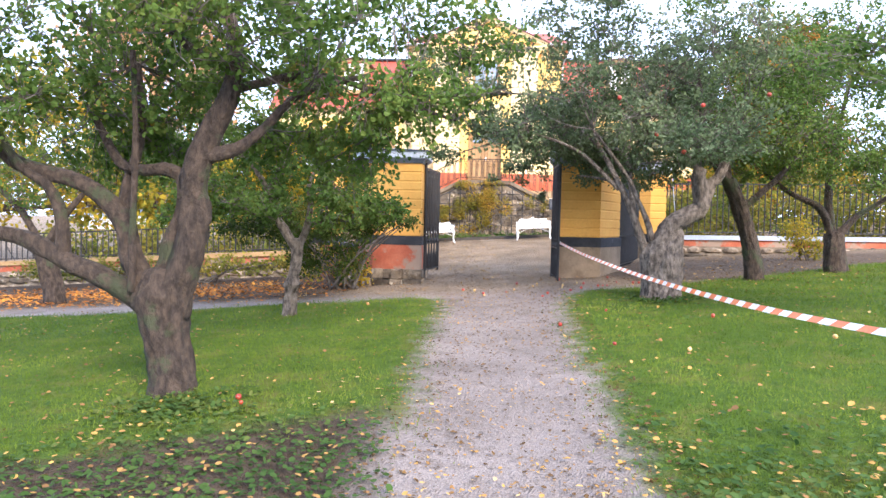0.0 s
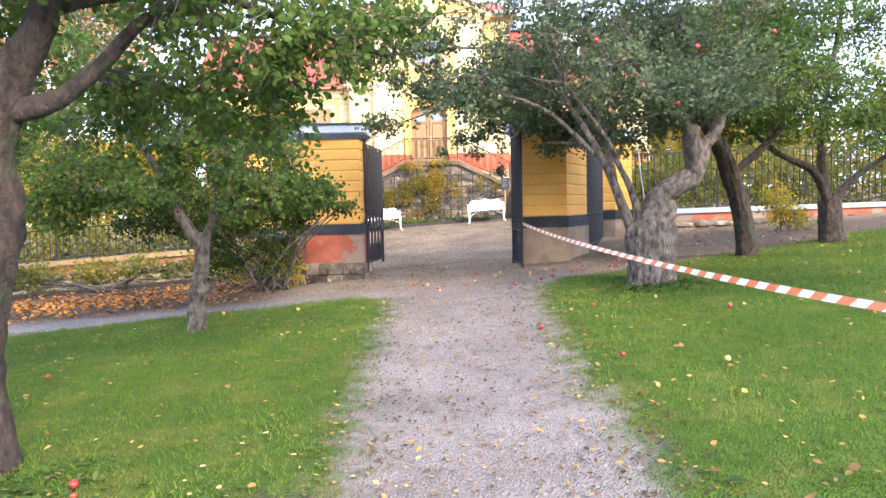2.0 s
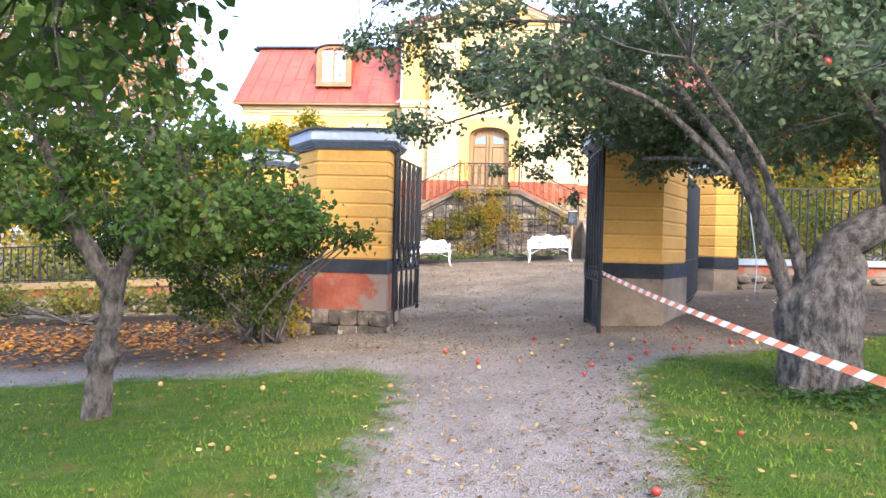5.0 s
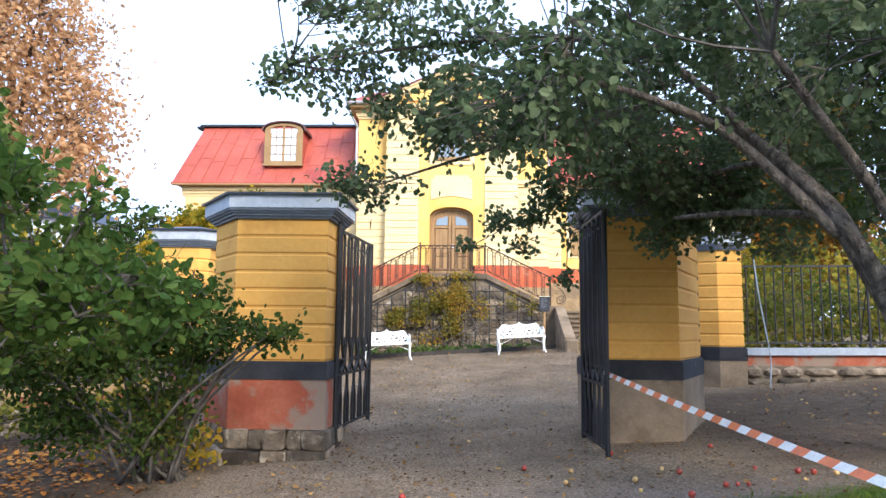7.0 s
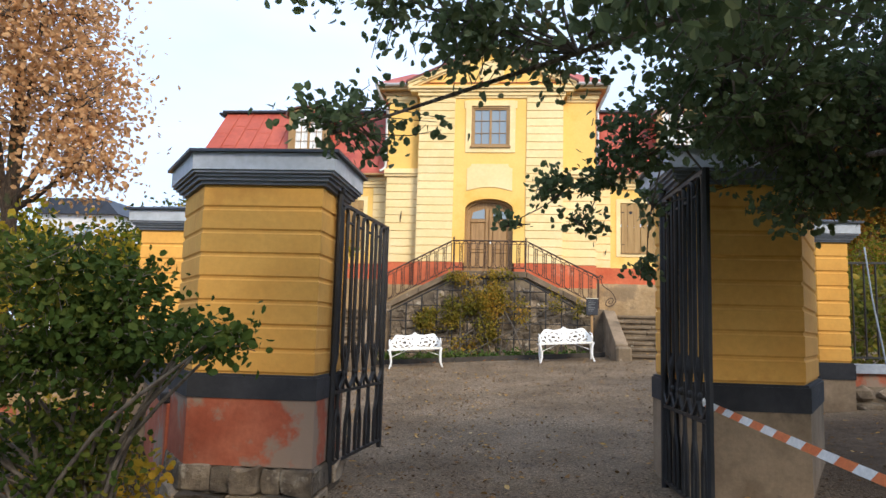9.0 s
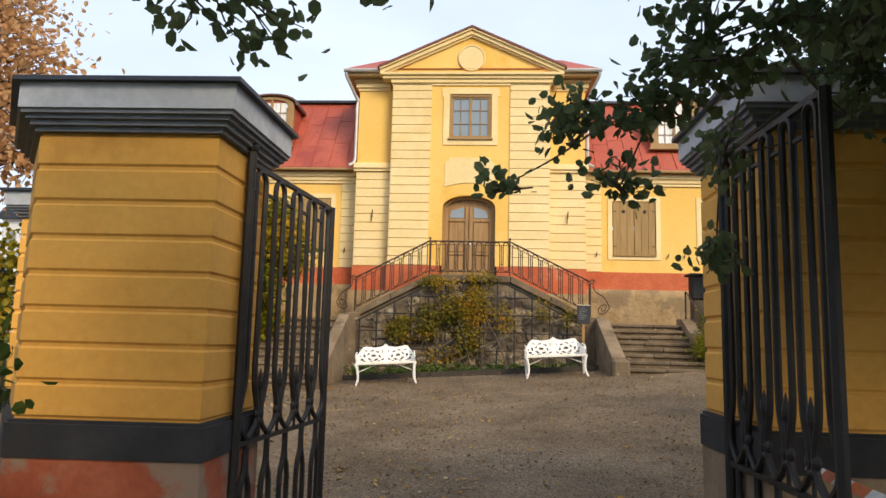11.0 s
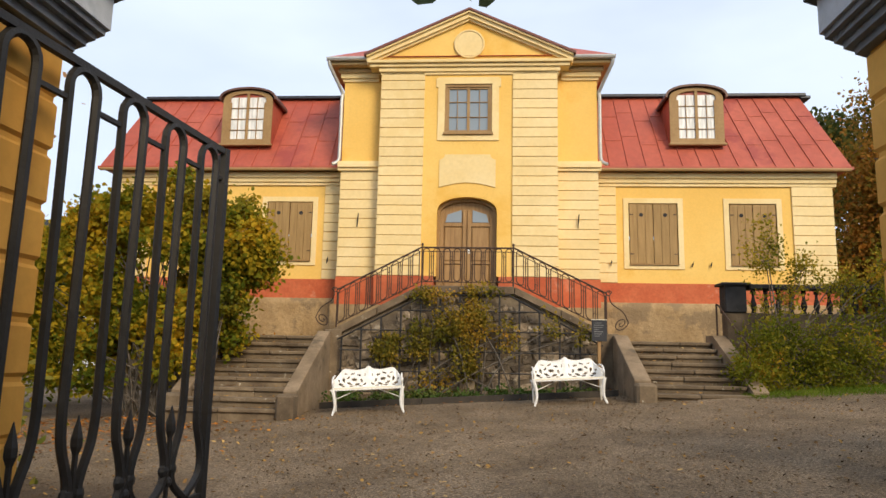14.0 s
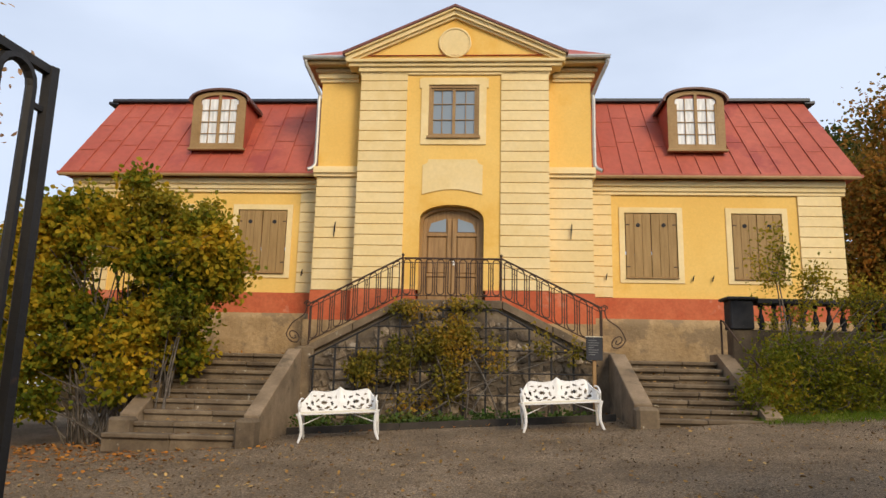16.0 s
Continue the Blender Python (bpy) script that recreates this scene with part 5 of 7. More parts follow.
# ---- white garden benches ----
def bench(at, turn, label):
    b = thing("garden_bench", at, label, "bench", "white benches by the stairs")
    W, H, SEAT = 1.34, 0.86, 0.43
    nx, nz = 84, 30
    rng = random.Random(4)

    def outline(u):
        """Upper edge of the back: raised middle crest, waves, dropping shoulders."""
        a = abs(u)
        return 0.78 + 0.05 * math.exp(-(a / 0.06) ** 2) + 0.014 * math.cos(a * 9) * (a < 0.9) - 0.20 * max(0, a - 0.74) / 0.26 - 0.02

    holes = []
    for s in (-1, 1):
        for cx, cz, ra, rb, an in ((0.18, 0.66, 0.045, 0.016, 20), (0.30, 0.69, 0.045, 0.016, -25), (0.14, 0.56, 0.04, 0.022, 60), (0.27, 0.58, 0.055, 0.03, 10), (0.38, 0.62, 0.035, 0.02, -40), (0.22, 0.49, 0.05, 0.02, -15), (0.36, 0.51, 0.05, 0.022, 30), (0.47, 0.58, 0.045, 0.022, 75), (0.52, 0.50, 0.04, 0.022, 15), (0.08, 0.49, 0.04, 0.016, -35), (0.07, 0.66, 0.03, 0.014, 80), (0.43, 0.69, 0.03, 0.014, 20), (0.56, 0.57, 0.025, 0.014, 60), (0.32, 0.465, 0.05, 0.012, 0), (0.47, 0.465, 0.04, 0.012, 0), (0.15, 0.46, 0.04, 0.011, 0)):
            holes.append((s * cx, cz, ra * 0.98, rb * 0.96, radians(an * s)))
    bm = bmesh.new()
    grid = {}

    def inside(x, z):
        for cx, cz, ra, rb, an in holes:
            dx, dz = x - cx, z - cz
            a, c = dx * math.cos(an) + dz * math.sin(an), -dx * math.sin(an) + dz * math.cos(an)
            if (a / ra) ** 2 + (c / rb) ** 2 < 1 + 0.35 * math.sin(9 * math.atan2(c, a)):
                return True
        return False

    def vert(i, j):
        if (i, j) not in grid:
            u = -1 + 2 * i / nx
            x = u * W / 2 * 0.97
            z = SEAT + (outline(u) - SEAT) * j / nz
            wrap = 0.13 * max(0, abs(u) - 0.8) / 0.2
            grid[i, j] = bm.verts.new((x, 0.2 + 0.10 * j / nz - wrap * 1.6, z))
        return grid[i, j]

    for i in range(nx):
        for j in range(nz):
            u = -1 + 2 * (i + 0.5) / nx
            x = u * W / 2 * 0.97
            z = SEAT + (outline(u) - SEAT) * (j + 0.5) / nz
            if not inside(x, z):
                bm.faces.new((vert(i, j), vert(i + 1, j), vert(i + 1, j + 1), vert(i, j + 1)))
    ext = bmesh.ops.extrude_face_region(bm, geom=bm.faces[:])
    bmesh.ops.translate(bm, verts=[v for v in ext["geom"] if isinstance(v, bmesh.types.BMVert)], vec=(0, 0.018, 0))
    back = part("backrest", bm, WHITE_IRON, b, "openwork cast-iron back with leaf pattern")
    part("crest", tube(bmesh.new(), [(-1 * W / 2 * 0.97 + W * 0.97 * k / 40, 0.31 - 0.13 * 1.6 * max(0, abs(-1 + 2 * k / 40) - 0.8) / 0.2, outline(-1 + 2 * k / 40)) for k in range(41)], 0.014, 6), WHITE_IRON, back)
    slat = None
    for k in range(6):
        if slat is None:
            slat = part("seat_slat", box(bmesh.new(), -W / 2 + 0.02, W / 2 - 0.02, 0, 0.068, -0.012, 0.012, 0.005), BENCH_SLAT, b)
            slat.location = (0, -0.24, SEAT)
        else:
            again(slat, b, Matrix.Translation((0, -0.24 + 0.078 * k, SEAT)))
    part("seat_frame", tube(bmesh.new(), [(-W / 2, -0.25, SEAT - 0.015), (W / 2, -0.25, SEAT - 0.015), (W / 2, 0.22, SEAT - 0.015), (-W / 2, 0.22, SEAT - 0.015), (-W / 2, -0.25, SEAT - 0.015)], 0.016, 4), WHITE_IRON, b)
    for s in (-1, 1):
        x = s * (W / 2 - 0.04)
        dz = -0.065 * 0.6 * s * 0.0
        leg = curve_points([(x + s * 0.01, -0.24, SEAT), (x - s * 0.02, -0.25, 0.3), (x - s * 0.03, -0.26, 0.12), (x + s * 0.02, -0.29, -0.03)], 4)
        part("leg", tube(bmesh.new(), leg, [0.034 - 0.014 * k / (len(leg) - 1) for k in range(len(leg))], 6), WHITE_IRON, b)
        leg = curve_points([(x, 0.2, SEAT), (x, 0.22, 0.28), (x, 0.25, 0.1), (x, 0.3, -0.03)], 4)
        part("leg", tube(bmesh.new(), leg, [0.03 - 0.012 * k / (len(leg) - 1) for k in range(len(leg))], 6), WHITE_IRON, b)
        arm = curve_points([(x, 0.27, 0.66), (x, 0.05, 0.66), (x, -0.18, 0.62), (x, -0.27, 0.55), (x, -0.22, 0.46), (x, -0.24, SEAT)], 4)
        part("armrest", tube(bmesh.new(), arm, 0.017, 6), WHITE_IRON, b)
        lace = bmesh.new()
        for yy, zz, rr in ((-0.05, 0.53, 0.06), (0.1, 0.54, 0.06), (-0.15, 0.52, 0.04), (-0.1, 0.3, 0.06), (0.08, 0.28, 0.07), (0.0, 0.36, 0.05)):
            tube(lace, [(x, yy + rr * math.cos(2 * math.pi * k / 12), zz + rr * math.sin(2 * math.pi * k / 12)) for k in range(13)], 0.009, 4, False)
        part("side_lace", lace, WHITE_IRON, b)
        part("brace", tube(bmesh.new(), [(x - s * 0.02, -0.2, 0.24), (s * 0.2, -0.12, SEAT - 0.03)], 0.009, 5), WHITE_IRON, b)
    b.rotation_euler = (0, radians(-3.5), radians(turn))
    return b


bench((-2.28, 28.2, float(height(-2.28, 28.2)) + 0.02), 7, "white cast-iron bench with openwork leaf back, askew")
bench((1.41, 28.3, float(height(1.41, 28.3)) + 0.02), 0, "white cast-iron bench with openwork leaf back")


# ---- flower bed edge, notice, balustrade, handrails ----
def make_bed():
    e = thing("bed_edging", (X0, 29.2, 1.4), "dark timber edging of the wall bed", "edging")
    for xa, xb in ((-3.45, -1.4), (-1.38, 0.7), (0.72, 2.46)):
        za, zb = float(height(xa, 29.2)), float(height(xb, 29.2))
        bm = prism(bmesh.new(), [(xa, za - 0.1), (xb, zb - 0.1), (xb, zb + 0.12), (xa, za + 0.12)], 29.15, 29.24, "y")
        bmesh.ops.translate(bm, verts=bm.verts, vec=(-X0, -29.2, -1.4))
        part("board", bm, TIMBER_EDGE, e)


make_bed()


def make_notice():
    z = float(height(2.22, 29.95))
    s = thing("notice_board", (2.22, 29.95, z), "small black notice board on a wooden post", "sign")
    part("post", box(bmesh.new(), -0.035, 0.035, -0.02, 0.05, -0.1, 1.16, 0.005), WOOD, s)
    board = part("board", box(bmesh.new(), -0.155, 0.155, -0.05, -0.022, 1.06, 1.50, 0.004), SIGN_BLACK, s)
    part("frame", box(bmesh.new(), -0.165, 0.165, -0.052, -0.02, 1.50, 1.515, 0.002), BENCH_SLAT, board)
    for k, w in enumerate((0.16, 0.2, 0.18, 0.1, 0.19, 0.17, 0.12)):
        part("text_line", box(bmesh.new(), -0.11, -0.11 + w, -0.0525, -0.0505, 1.43 - 0.045 * k, 1.445 - 0.045 * k), SIGN_TEXT, board)


make_notice()


def make_balustrade():
    b = thing("balustrade", (4.9, 30.3, 3.4), "dark weathered stone balustrade half hidden by shrubs", "balustrade")
    part("base", box(bmesh.new(), 0.0, 5.2, -0.16, 0.16, -2.2, 0.03, 0.02), STEP_STONE, b)
    part("newel", box(bmesh.new(), -0.02, 0.42, -0.2, 0.2, 0.03, 0.6, 0.02), BLACK_BAND, b, "black weathered stone newel")
    bm = box(bmesh.new(), -0.1, 0.5, -0.26, 0.26, 0.6, 0.66, 0.015)
    part("newel_cap", bm, BLACK_BAND, b)
    part("rail", box(bmesh.new(), 0.5, 5.2, -0.17, 0.17, 0.53, 0.64, 0.02), BLACK_BAND, b)
    prof = [(0.05, 0.03), (0.05, 0.07), (0.035, 0.09), (0.065, 0.18), (0.055, 0.26), (0.03, 0.36), (0.028, 0.43), (0.05, 0.46), (0.05, 0.53)]
    first = None
    for k in range(17):
        m = Matrix.Translation((0.62 + 0.26 * k, 0, 0))
        if first is None:
            first = part("baluster", tube(bmesh.new(), [(0, 0, z) for r, z in prof], [r for r, z in prof], 10), BLACK_BAND, b, smooth=True)
            first.matrix_basis = m
        else:
            again(first, b, m)


make_balustrade()


def handrail(x, label):
    h = thing("handrail", (x, 30.4, 2.9), label, "handrail")
    part("post", tube(bmesh.new(), [(0, 0, -0.02), (0, 0, 0.68)], 0.02, 6), RUST_IRON, h)
    part("rail", tube(bmesh.new(), curve_points([(0.0, 0.02, 0.66), (0, -0.1, 0.7), (0, -0.9, 0.25), (0, -1.9, -0.25)], 3), 0.018, 6), RUST_IRON, h)
    part("post", tube(bmesh.new(), [(0, -1.7, -0.85), (0, -1.7, -0.14)], 0.018, 6), RUST_IRON, h)


handrail(4.78, "black iron handrail beside the stone steps")
handrail(-5.9, "black iron handrail beside the stone steps")


# ---- garden fences on low walls ----
def fence(xa, xb, y, slope, z_cop, z_rail, z_top, label, group, cope):
    """A run of iron railing along x: wall with rubble base, red band and coping; bars, rails and braces."""
    x_at = xa
    f = thing("iron_fence", (xa, y, z_cop), label, "fence", group)
    s = 1 if xb > xa else -1
    L = abs(xb - xa)

    def zz(d):
        return slope * d * s

    def strip(name, y0, y1, z0, z1, mat, parent, seg=8, wob=0.0):
        bm = bmesh.new()
        n = max(2, round(L / (1.0 if not wob else 0.4)))
        rows = []
        for k in range(n + 1):
            d = L * k / n
            w = wob * noise.noise((d * 2.1, z0, y0))
            rows.append([bm.verts.new((s * d, yy + w, zq + zz(d))) for yy, zq in ((y0, z0), (y1, z0), (y1, z1), (y0, z1))])
        for a, b2 in zip(rows, rows[1:]):
            for i in range(4):
                bm.faces.new((a[i], a[(i + 1) % 4], b2[(i + 1) % 4], b2[i]))
        bm.faces.new(rows[0])
        bm.faces.new(rows[-1][::-1])
        return part(name, bm, mat, parent)

    base = strip("stone_base", -0.16, 0.18, -1.3, -0.30, MORTAR, f)
    strip("red_band", -0.14, 0.16, -0.30, -0.12, RED_PLINTH, f)
    strip("coping", -0.2, 0.22, -0.12, 0.0, cope, f)
    for name, z, r in (("bottom_rail", z_rail, 0.02), ("top_rail", z_top, 0.022)):
        part(name, tube(bmesh.new(), [(0, 0, z), (s * L, 0, z + zz(L))], r, 4), IRON, f)
    first = post = None
    n = int(L / 0.16)
    for k in range(1, n):
        d = 0.16 * k
        m = Matrix.Translation((s * d, 0, zz(d)))
        if k % 14 == 0:
            if post is None:
                bm = tube(bmesh.new(), [(0, 0, 0.0), (0, 0, z_top + 0.05)], 0.024, 6)
                bmesh.ops.create_uvsphere(bm, u_segments=8, v_segments=6, radius=0.035, matrix=Matrix.Translation((0, 0, z_rail - 0.05)))
                tube(bm, [(0, 0.0, z_top - 0.3), (0, 0.35, 0.0)], 0.012, 5)
                post = part("post", bm, IRON, f)
                post.matrix_basis = m
            else:
                again(post, f, m)
        elif first is None:
            first = part("bar", tube(bmesh.new(), [(0, 0, z_rail - 0.03), (0, 0, z_top)], 0.0155, 5), IRON, f)
            first.matrix_basis = m
        else:
            again(first, f, m)
    # stones of the base
    rng = random.Random(8)
    for row in range(3):
        d = 0.0
        while d < min(L, 9):
            w = rng.uniform(0.25, 0.6)
            h = rng.uniform(0.12, 0.2)
            bm = bmesh.new()
            bmesh.ops.create_icosphere(bm, subdivisions=1, radius=0.5)
            for v in bm.verts:
                v.co = Vector((v.co.x * w * 1.15, v.co.y * 0.22, v.co.z * h * 1.25)) * rng.uniform(0.92, 1.05)
            st = part("stone", bm, RUBBLE, base)
            st.location = (s * (d + w / 2), -0.16, -0.40 - 0.17 * row + zz(d))
            d += w + 0.01
    return f


fence(4.64, 20.0, 21.2, 0.012, 1.92, 0.09, 1.42, "black iron railing on a red-banded stone wall", "garden fence", COPING)
fence(-4.95, -24.0, 20.1, 0.062, 1.30, 0.06, 0.75, "black iron railing on a low coped wall", "garden fence", BROWN_TRIM)


def wicket(a, b2, z0, z1, label):
    a, b2 = Vector(a), Vector(b2)
    w = thing("wicket_gate", (a.x, a.y, z0), label, "gate", "side wickets")
    L = (b2 - a).length
    w.rotation_euler.z = math.atan2(b2.y - a.y, b2.x - a.x)
    for z in (0.06, 0.75, z1 - z0):
        part("rail", tube(bmesh.new(), [(0, 0, z), (L, 0, z)], 0.018, 4), IRON, w)
    first = None
    n = round(L / 0.14)
    for k in range(n + 1):
        m = Matrix.Translation((L * k / n, 0, 0))
        if first is None:
            first = part("bar", tube(bmesh.new(), [(0, 0, 0), (0, 0, z1 - z0)], 0.0125, 5), IRON, w)
            first.matrix_basis = m
        else:
            again(first, w, m)


wicket((2.87, 17.98), (3.94, 21.12), 1.15, 3.3, "black iron side wicket between the piers")


def hanging_cable():
    c = thing("cable", (4.9, 20.55, 1.3), "thin pale cable hanging slack beside the fence pier", "cable")
    pts = curve_points([(-0.18, 0.1, 2.2), (-0.13, 0.05, 1.5), (-0.06, 0.0, 0.9), (0.0, 0.0, 0.45), (-0.02, 0.0, -0.05), (0.06, -0.05, -0.09)], 5)
    part("strand", tube(bmesh.new(), pts, 0.011, 6), COPING, c, smooth=True)


hanging_cable()


def west_link():
    """The low wall between the western gate pier and the fence pier."""
    a, b2 = Vector((-3.04, 17.2)), Vector((-4.55, 19.72))
    w = thing("low_wall", (a.x, a.y, 0.5), "low red-plastered link wall behind a shrub", "wall")
    L = (b2 - a).length
    w.rotation_euler.z = math.atan2(b2.y - a.y, b2.x - a.x)
    part("wall", box(bmesh.new(), 0, L, -0.14, 0.14, -0.2, 0.98, 0.01), RED_PLINTH, w)
    part("coping", box(bmesh.new(), 0, L, -0.2, 0.2, 0.98, 1.08, 0.015), BLACK_BAND, w)


west_link()


# ---- barrier tape ----
def make_tape():
    t = thing("barrier_tape", (1.371, 16.2, 1.73), "orange and white barrier tape tied to the gate", "tape")
    line = [Vector((1.371 + 0.08 * (16.2 - y), y, z)) for y, z in ((16.2, 1.745), (14, 1.625), (12, 1.55), (10, 1.50), (8, 1.485), (6, 1.52), (3.5, 1.64), (0.0, 1.86))]
    pts = curve_points(line, 16)
    acc, runs = 0.0, []
    for k in range(len(pts) - 1):
        a, b2 = pts[k], pts[k + 1]
        m = max(1, round((b2 - a).length / 0.16))
        for i in range(m):
            runs.append((a.lerp(b2, i / m), a.lerp(b2, (i + 1) / m)))
    off = -Vector(t.location)
    for i, (a, b2) in enumerate(runs):
        d = (b2 - a).normalized()
        tw = 0.5 + 0.5 * math.sin(i * 0.13)
        side = (Vector((0, 0, 1)) * (0.72 + 0.2 * tw) - d.cross(Vector((0, 0, 1))) * (0.55 - 0.3 * tw)).normalized() * 0.024
        nrm = d.cross(side).normalized() * 0.0006
        skew = d * 0.02
        bm = bmesh.new()
        vs = [bm.verts.new(p + off) for p in (a - side - skew + nrm, b2 - side - skew + nrm, b2 + side + skew + nrm, a + side + skew + nrm, a - side - skew - nrm, b2 - side - skew - nrm, b2 + side + skew - nrm, a + side + skew - nrm)]
        for q in ((0, 1, 2, 3), (7, 6, 5, 4), (0, 4, 5, 1), (3, 2, 6, 7), (0, 3, 7, 4), (1, 5, 6, 2)):
            bm.faces.new([vs[j] for j in q])
        part("stripe", bm, TAPE_RED if i % 2 else TAPE_WHITE, t)
    bm = bmesh.new()
    tube(bm, [(0.02 * math.cos(k), -0.0 + 0.02 * math.sin(k), 0.02 + 0.012 * math.sin(2 * k)) for k in range(9)], 0.014, 5)
    part("knot", bm, TAPE_WHITE, t)


make_tape()


# ---- trees and shrubs ----
def limb(parent, pts, r0, r1, mat=None, name="limb", n=8, rough=0.18, steps=4):
    base = Vector(parent.location)
    line = curve_points([Vector(p) - base for p in pts], steps)
    k = len(line) - 1
    return part(name, tube(bmesh.new(), line, [r0 + (r1 - r0) * i / k for i in range(k + 1)], n, True, rough), mat or BARK, parent, smooth=True)


def crown(parent, hubs, lobes, leaf_mat, size, seed, twig_r=0.006, per=12, droop=0.25, spread=0.06, label="", width=0.36):
    """Twigs from the limb ends into each lobe, and leaves in loose tufts along the twigs. lobes: centre, radii, tufts."""
    rng = np.random.default_rng(seed)
    base = np.array(parent.location)
    hubs = np.array([tuple(h) for h in hubs], float)
    tv, tf, pts, axes = [], [], [], []
    count = 0

    def twig(a, b2, r0, r1, steps):
        nonlocal count
        mid = (a + b2) / 2 + rng.normal(size=3) * np.linalg.norm(b2 - a) * 0.1
        line = [(1 - u) ** 2 * a + 2 * u * (1 - u) * mid + u * u * b2 for u in np.linspace(0, 1, steps)]
        d = b2 - a
        d /= np.linalg.norm(d) + 1e-9
        s = np.cross(d, (0.3, 0.5, 0.8))
        s /= np.linalg.norm(s) + 1e-9
        t = np.cross(d, s)
        for i, p in enumerate(line):
            r = r0 + (r1 - r0) * i / (steps - 1)
            for k in range(3):
                a2 = 2 * math.pi * k / 3
                tv.append(p + (s * math.cos(a2) + t * math.sin(a2)) * r)
        for i in range(steps - 1):
            for k in range(3):
                o = count + i * 3
                tf.append((o + k, o + (k + 1) % 3, o + 3 + (k + 1) % 3, o + 3 + k))
        count += steps * 3
        return line

    for centre, radii, tufts in lobes:
        c, rad = np.array(centre, float), np.array(radii, float)
        hub = hubs[np.argmin(np.linalg.norm(hubs - c, axis=1))]
        arms = []
        for k in range(max(2, tufts // 14)):
            e = c + rng.normal(size=3) * rad * 0.45
            arms += twig(hub, e, twig_r * min(2.4, 1.6 / max(0.4, np.linalg.norm(e - hub))), twig_r * 0.8, 5)[1:]
        arms = np.array(arms)
        for k in range(tufts):
            v = rng.normal(size=3)
            v /= np.linalg.norm(v)
            p = c + v * rad * rng.uniform(0.35, 1.0) ** 0.6
            near = arms[np.argmin(np.linalg.norm(arms - p, axis=1) + rng.uniform(0, 0.25, len(arms)))]
            line = twig(near, p, twig_r, twig_r * 0.4, 4)
            m = int(per * rng.uniform(0.6, 1.4))
            u = rng.uniform(0.25, 1.08, m)
            la, lb = np.array(line[0]), np.array(line[-1])
            q = la + (lb - la) * u[:, None] + rng.normal(size=(m, 3)) * spread * np.array([1, 1, 0.7])
            pts.append(q)
            out_dir = (lb - la) / (np.linalg.norm(lb - la) + 1e-9)
            axes.append(rng.normal(size=(m, 3)) + out_dir * 0.8 + np.array([0, 0, -droop]))
    P, A = np.concatenate(pts) - base, np.concatenate(axes)
    v, f = leaf_arrays(P, A, size * rng.uniform(0.65, 1.25, len(P)), width, 0.18, rng)
    tagged(big_mesh("twigwork", np.array(tv) - base, np.array(tf), DARK_BARK, parent), kind="stuff")
    tagged(big_mesh("leaves", v, f, leaf_mat, parent, label), kind="stuff")


def trunk_mesh(parent, trunk, bark):
    """A thick gnarled trunk: ribs run up it, knots swell, the foot flares."""
    base = Vector(parent.location)
    line = curve_points([Vector(p) - base for p, r in trunk], 9)
    k = len(line) - 1
    rad = np.interp(np.linspace(0, len(trunk) - 1, k + 1), range(len(trunk)), [r for p, r in trunk])
    bm = bmesh.new()
    rings, n = [], 40
    for i, p in enumerate(line):
        ring = []
        for j in range(n):
            a = 2 * math.pi * j / n
            q = Vector((math.cos(a), math.sin(a), 0))
            w = p + base
            r = rad[i] * (1 + 0.10 * noise.noise(Vector((q.x * 2.2, q.y * 2.2, w.z * 1.1 + w.x))) + 0.19 * noise.noise(Vector((q.x * 4.5, q.y * 4.5, w.z * 3.2))) + 0.16 * max(0.0, noise.noise(Vector((q.x * 2.6 + 7, q.y * 2.6, w.z * 5.0)))) ** 0.7 + 0.07 * noise.noise(Vector((q.x * 8, q.y * 8, w.z * 9 + w.x * 3))) + 0.11 * noise.noise(Vector((q.x * 7 + w.z, q.y * 7, w.z * 1.6 + 4))))
            r *= 1 + 0.35 * max(0.0, 1 - i / k * 7) * (0.6 + 0.4 * math.sin(a * 4 + w.x))
            ring.append(bm.verts.new(p + q * r))
        rings.append(ring)
    for a, b2 in zip(rings, rings[1:]):
        for j in range(n):
            bm.faces.new((a[j], a[(j + 1) % n], b2[(j + 1) % n], b2[j]))
    for rise, shrink in ((0.35, 0.90), (0.6, 0.66), (0.74, 0.3)):
        top = line[-1] + Vector((0, 0, rad[-1] * rise))
        ring = [bm.verts.new(top + (v.co - line[-1]) * shrink) for v in rings[k]]
        for j in range(n):
            bm.faces.new((rings[-1][j], rings[-1][(j + 1) % n], ring[(j + 1) % n], ring[j]))
        rings.append(ring)
    bm.faces.new(rings[-1])
    bm.faces.new(rings[0][::-1])
    return part("trunk", bm, bark, parent, smooth=True)


def apple_tree(name, base, label, trunk, limbs, lobes, seed, bark=None, leaf=None, size=0.058, group="orchard trees", per=15, apples=()):
    t = thing(name, base, label, "tree", group)
    trunk_mesh(t, trunk, bark or BARK)
    hubs = [trunk[-1][0]]
    for pts, r0, r1 in limbs:
        limb(t, pts, r0, r1, bark or BARK, "limb", 10, 0.34, 8)
        hubs += pts[1:]
    crown(t, hubs, [(c, r, int(n * 1.35)) for c, r, n in lobes], leaf or LEAF_APPLE, size, seed, per=per)
    ap = None
    for a in apples:
        m = Matrix.Translation(Vector(a) - Vector(base))
        if ap is None:
            bm = bmesh.new()
            bmesh.ops.create_uvsphere(bm, u_segments=10, v_segments=7, radius=0.034)
            ap = part("apple", bm, APPLE_RED, t, "red apple on the branch", True)
            ap.matrix_basis = m
        else:
            again(ap, t, m)
    return t


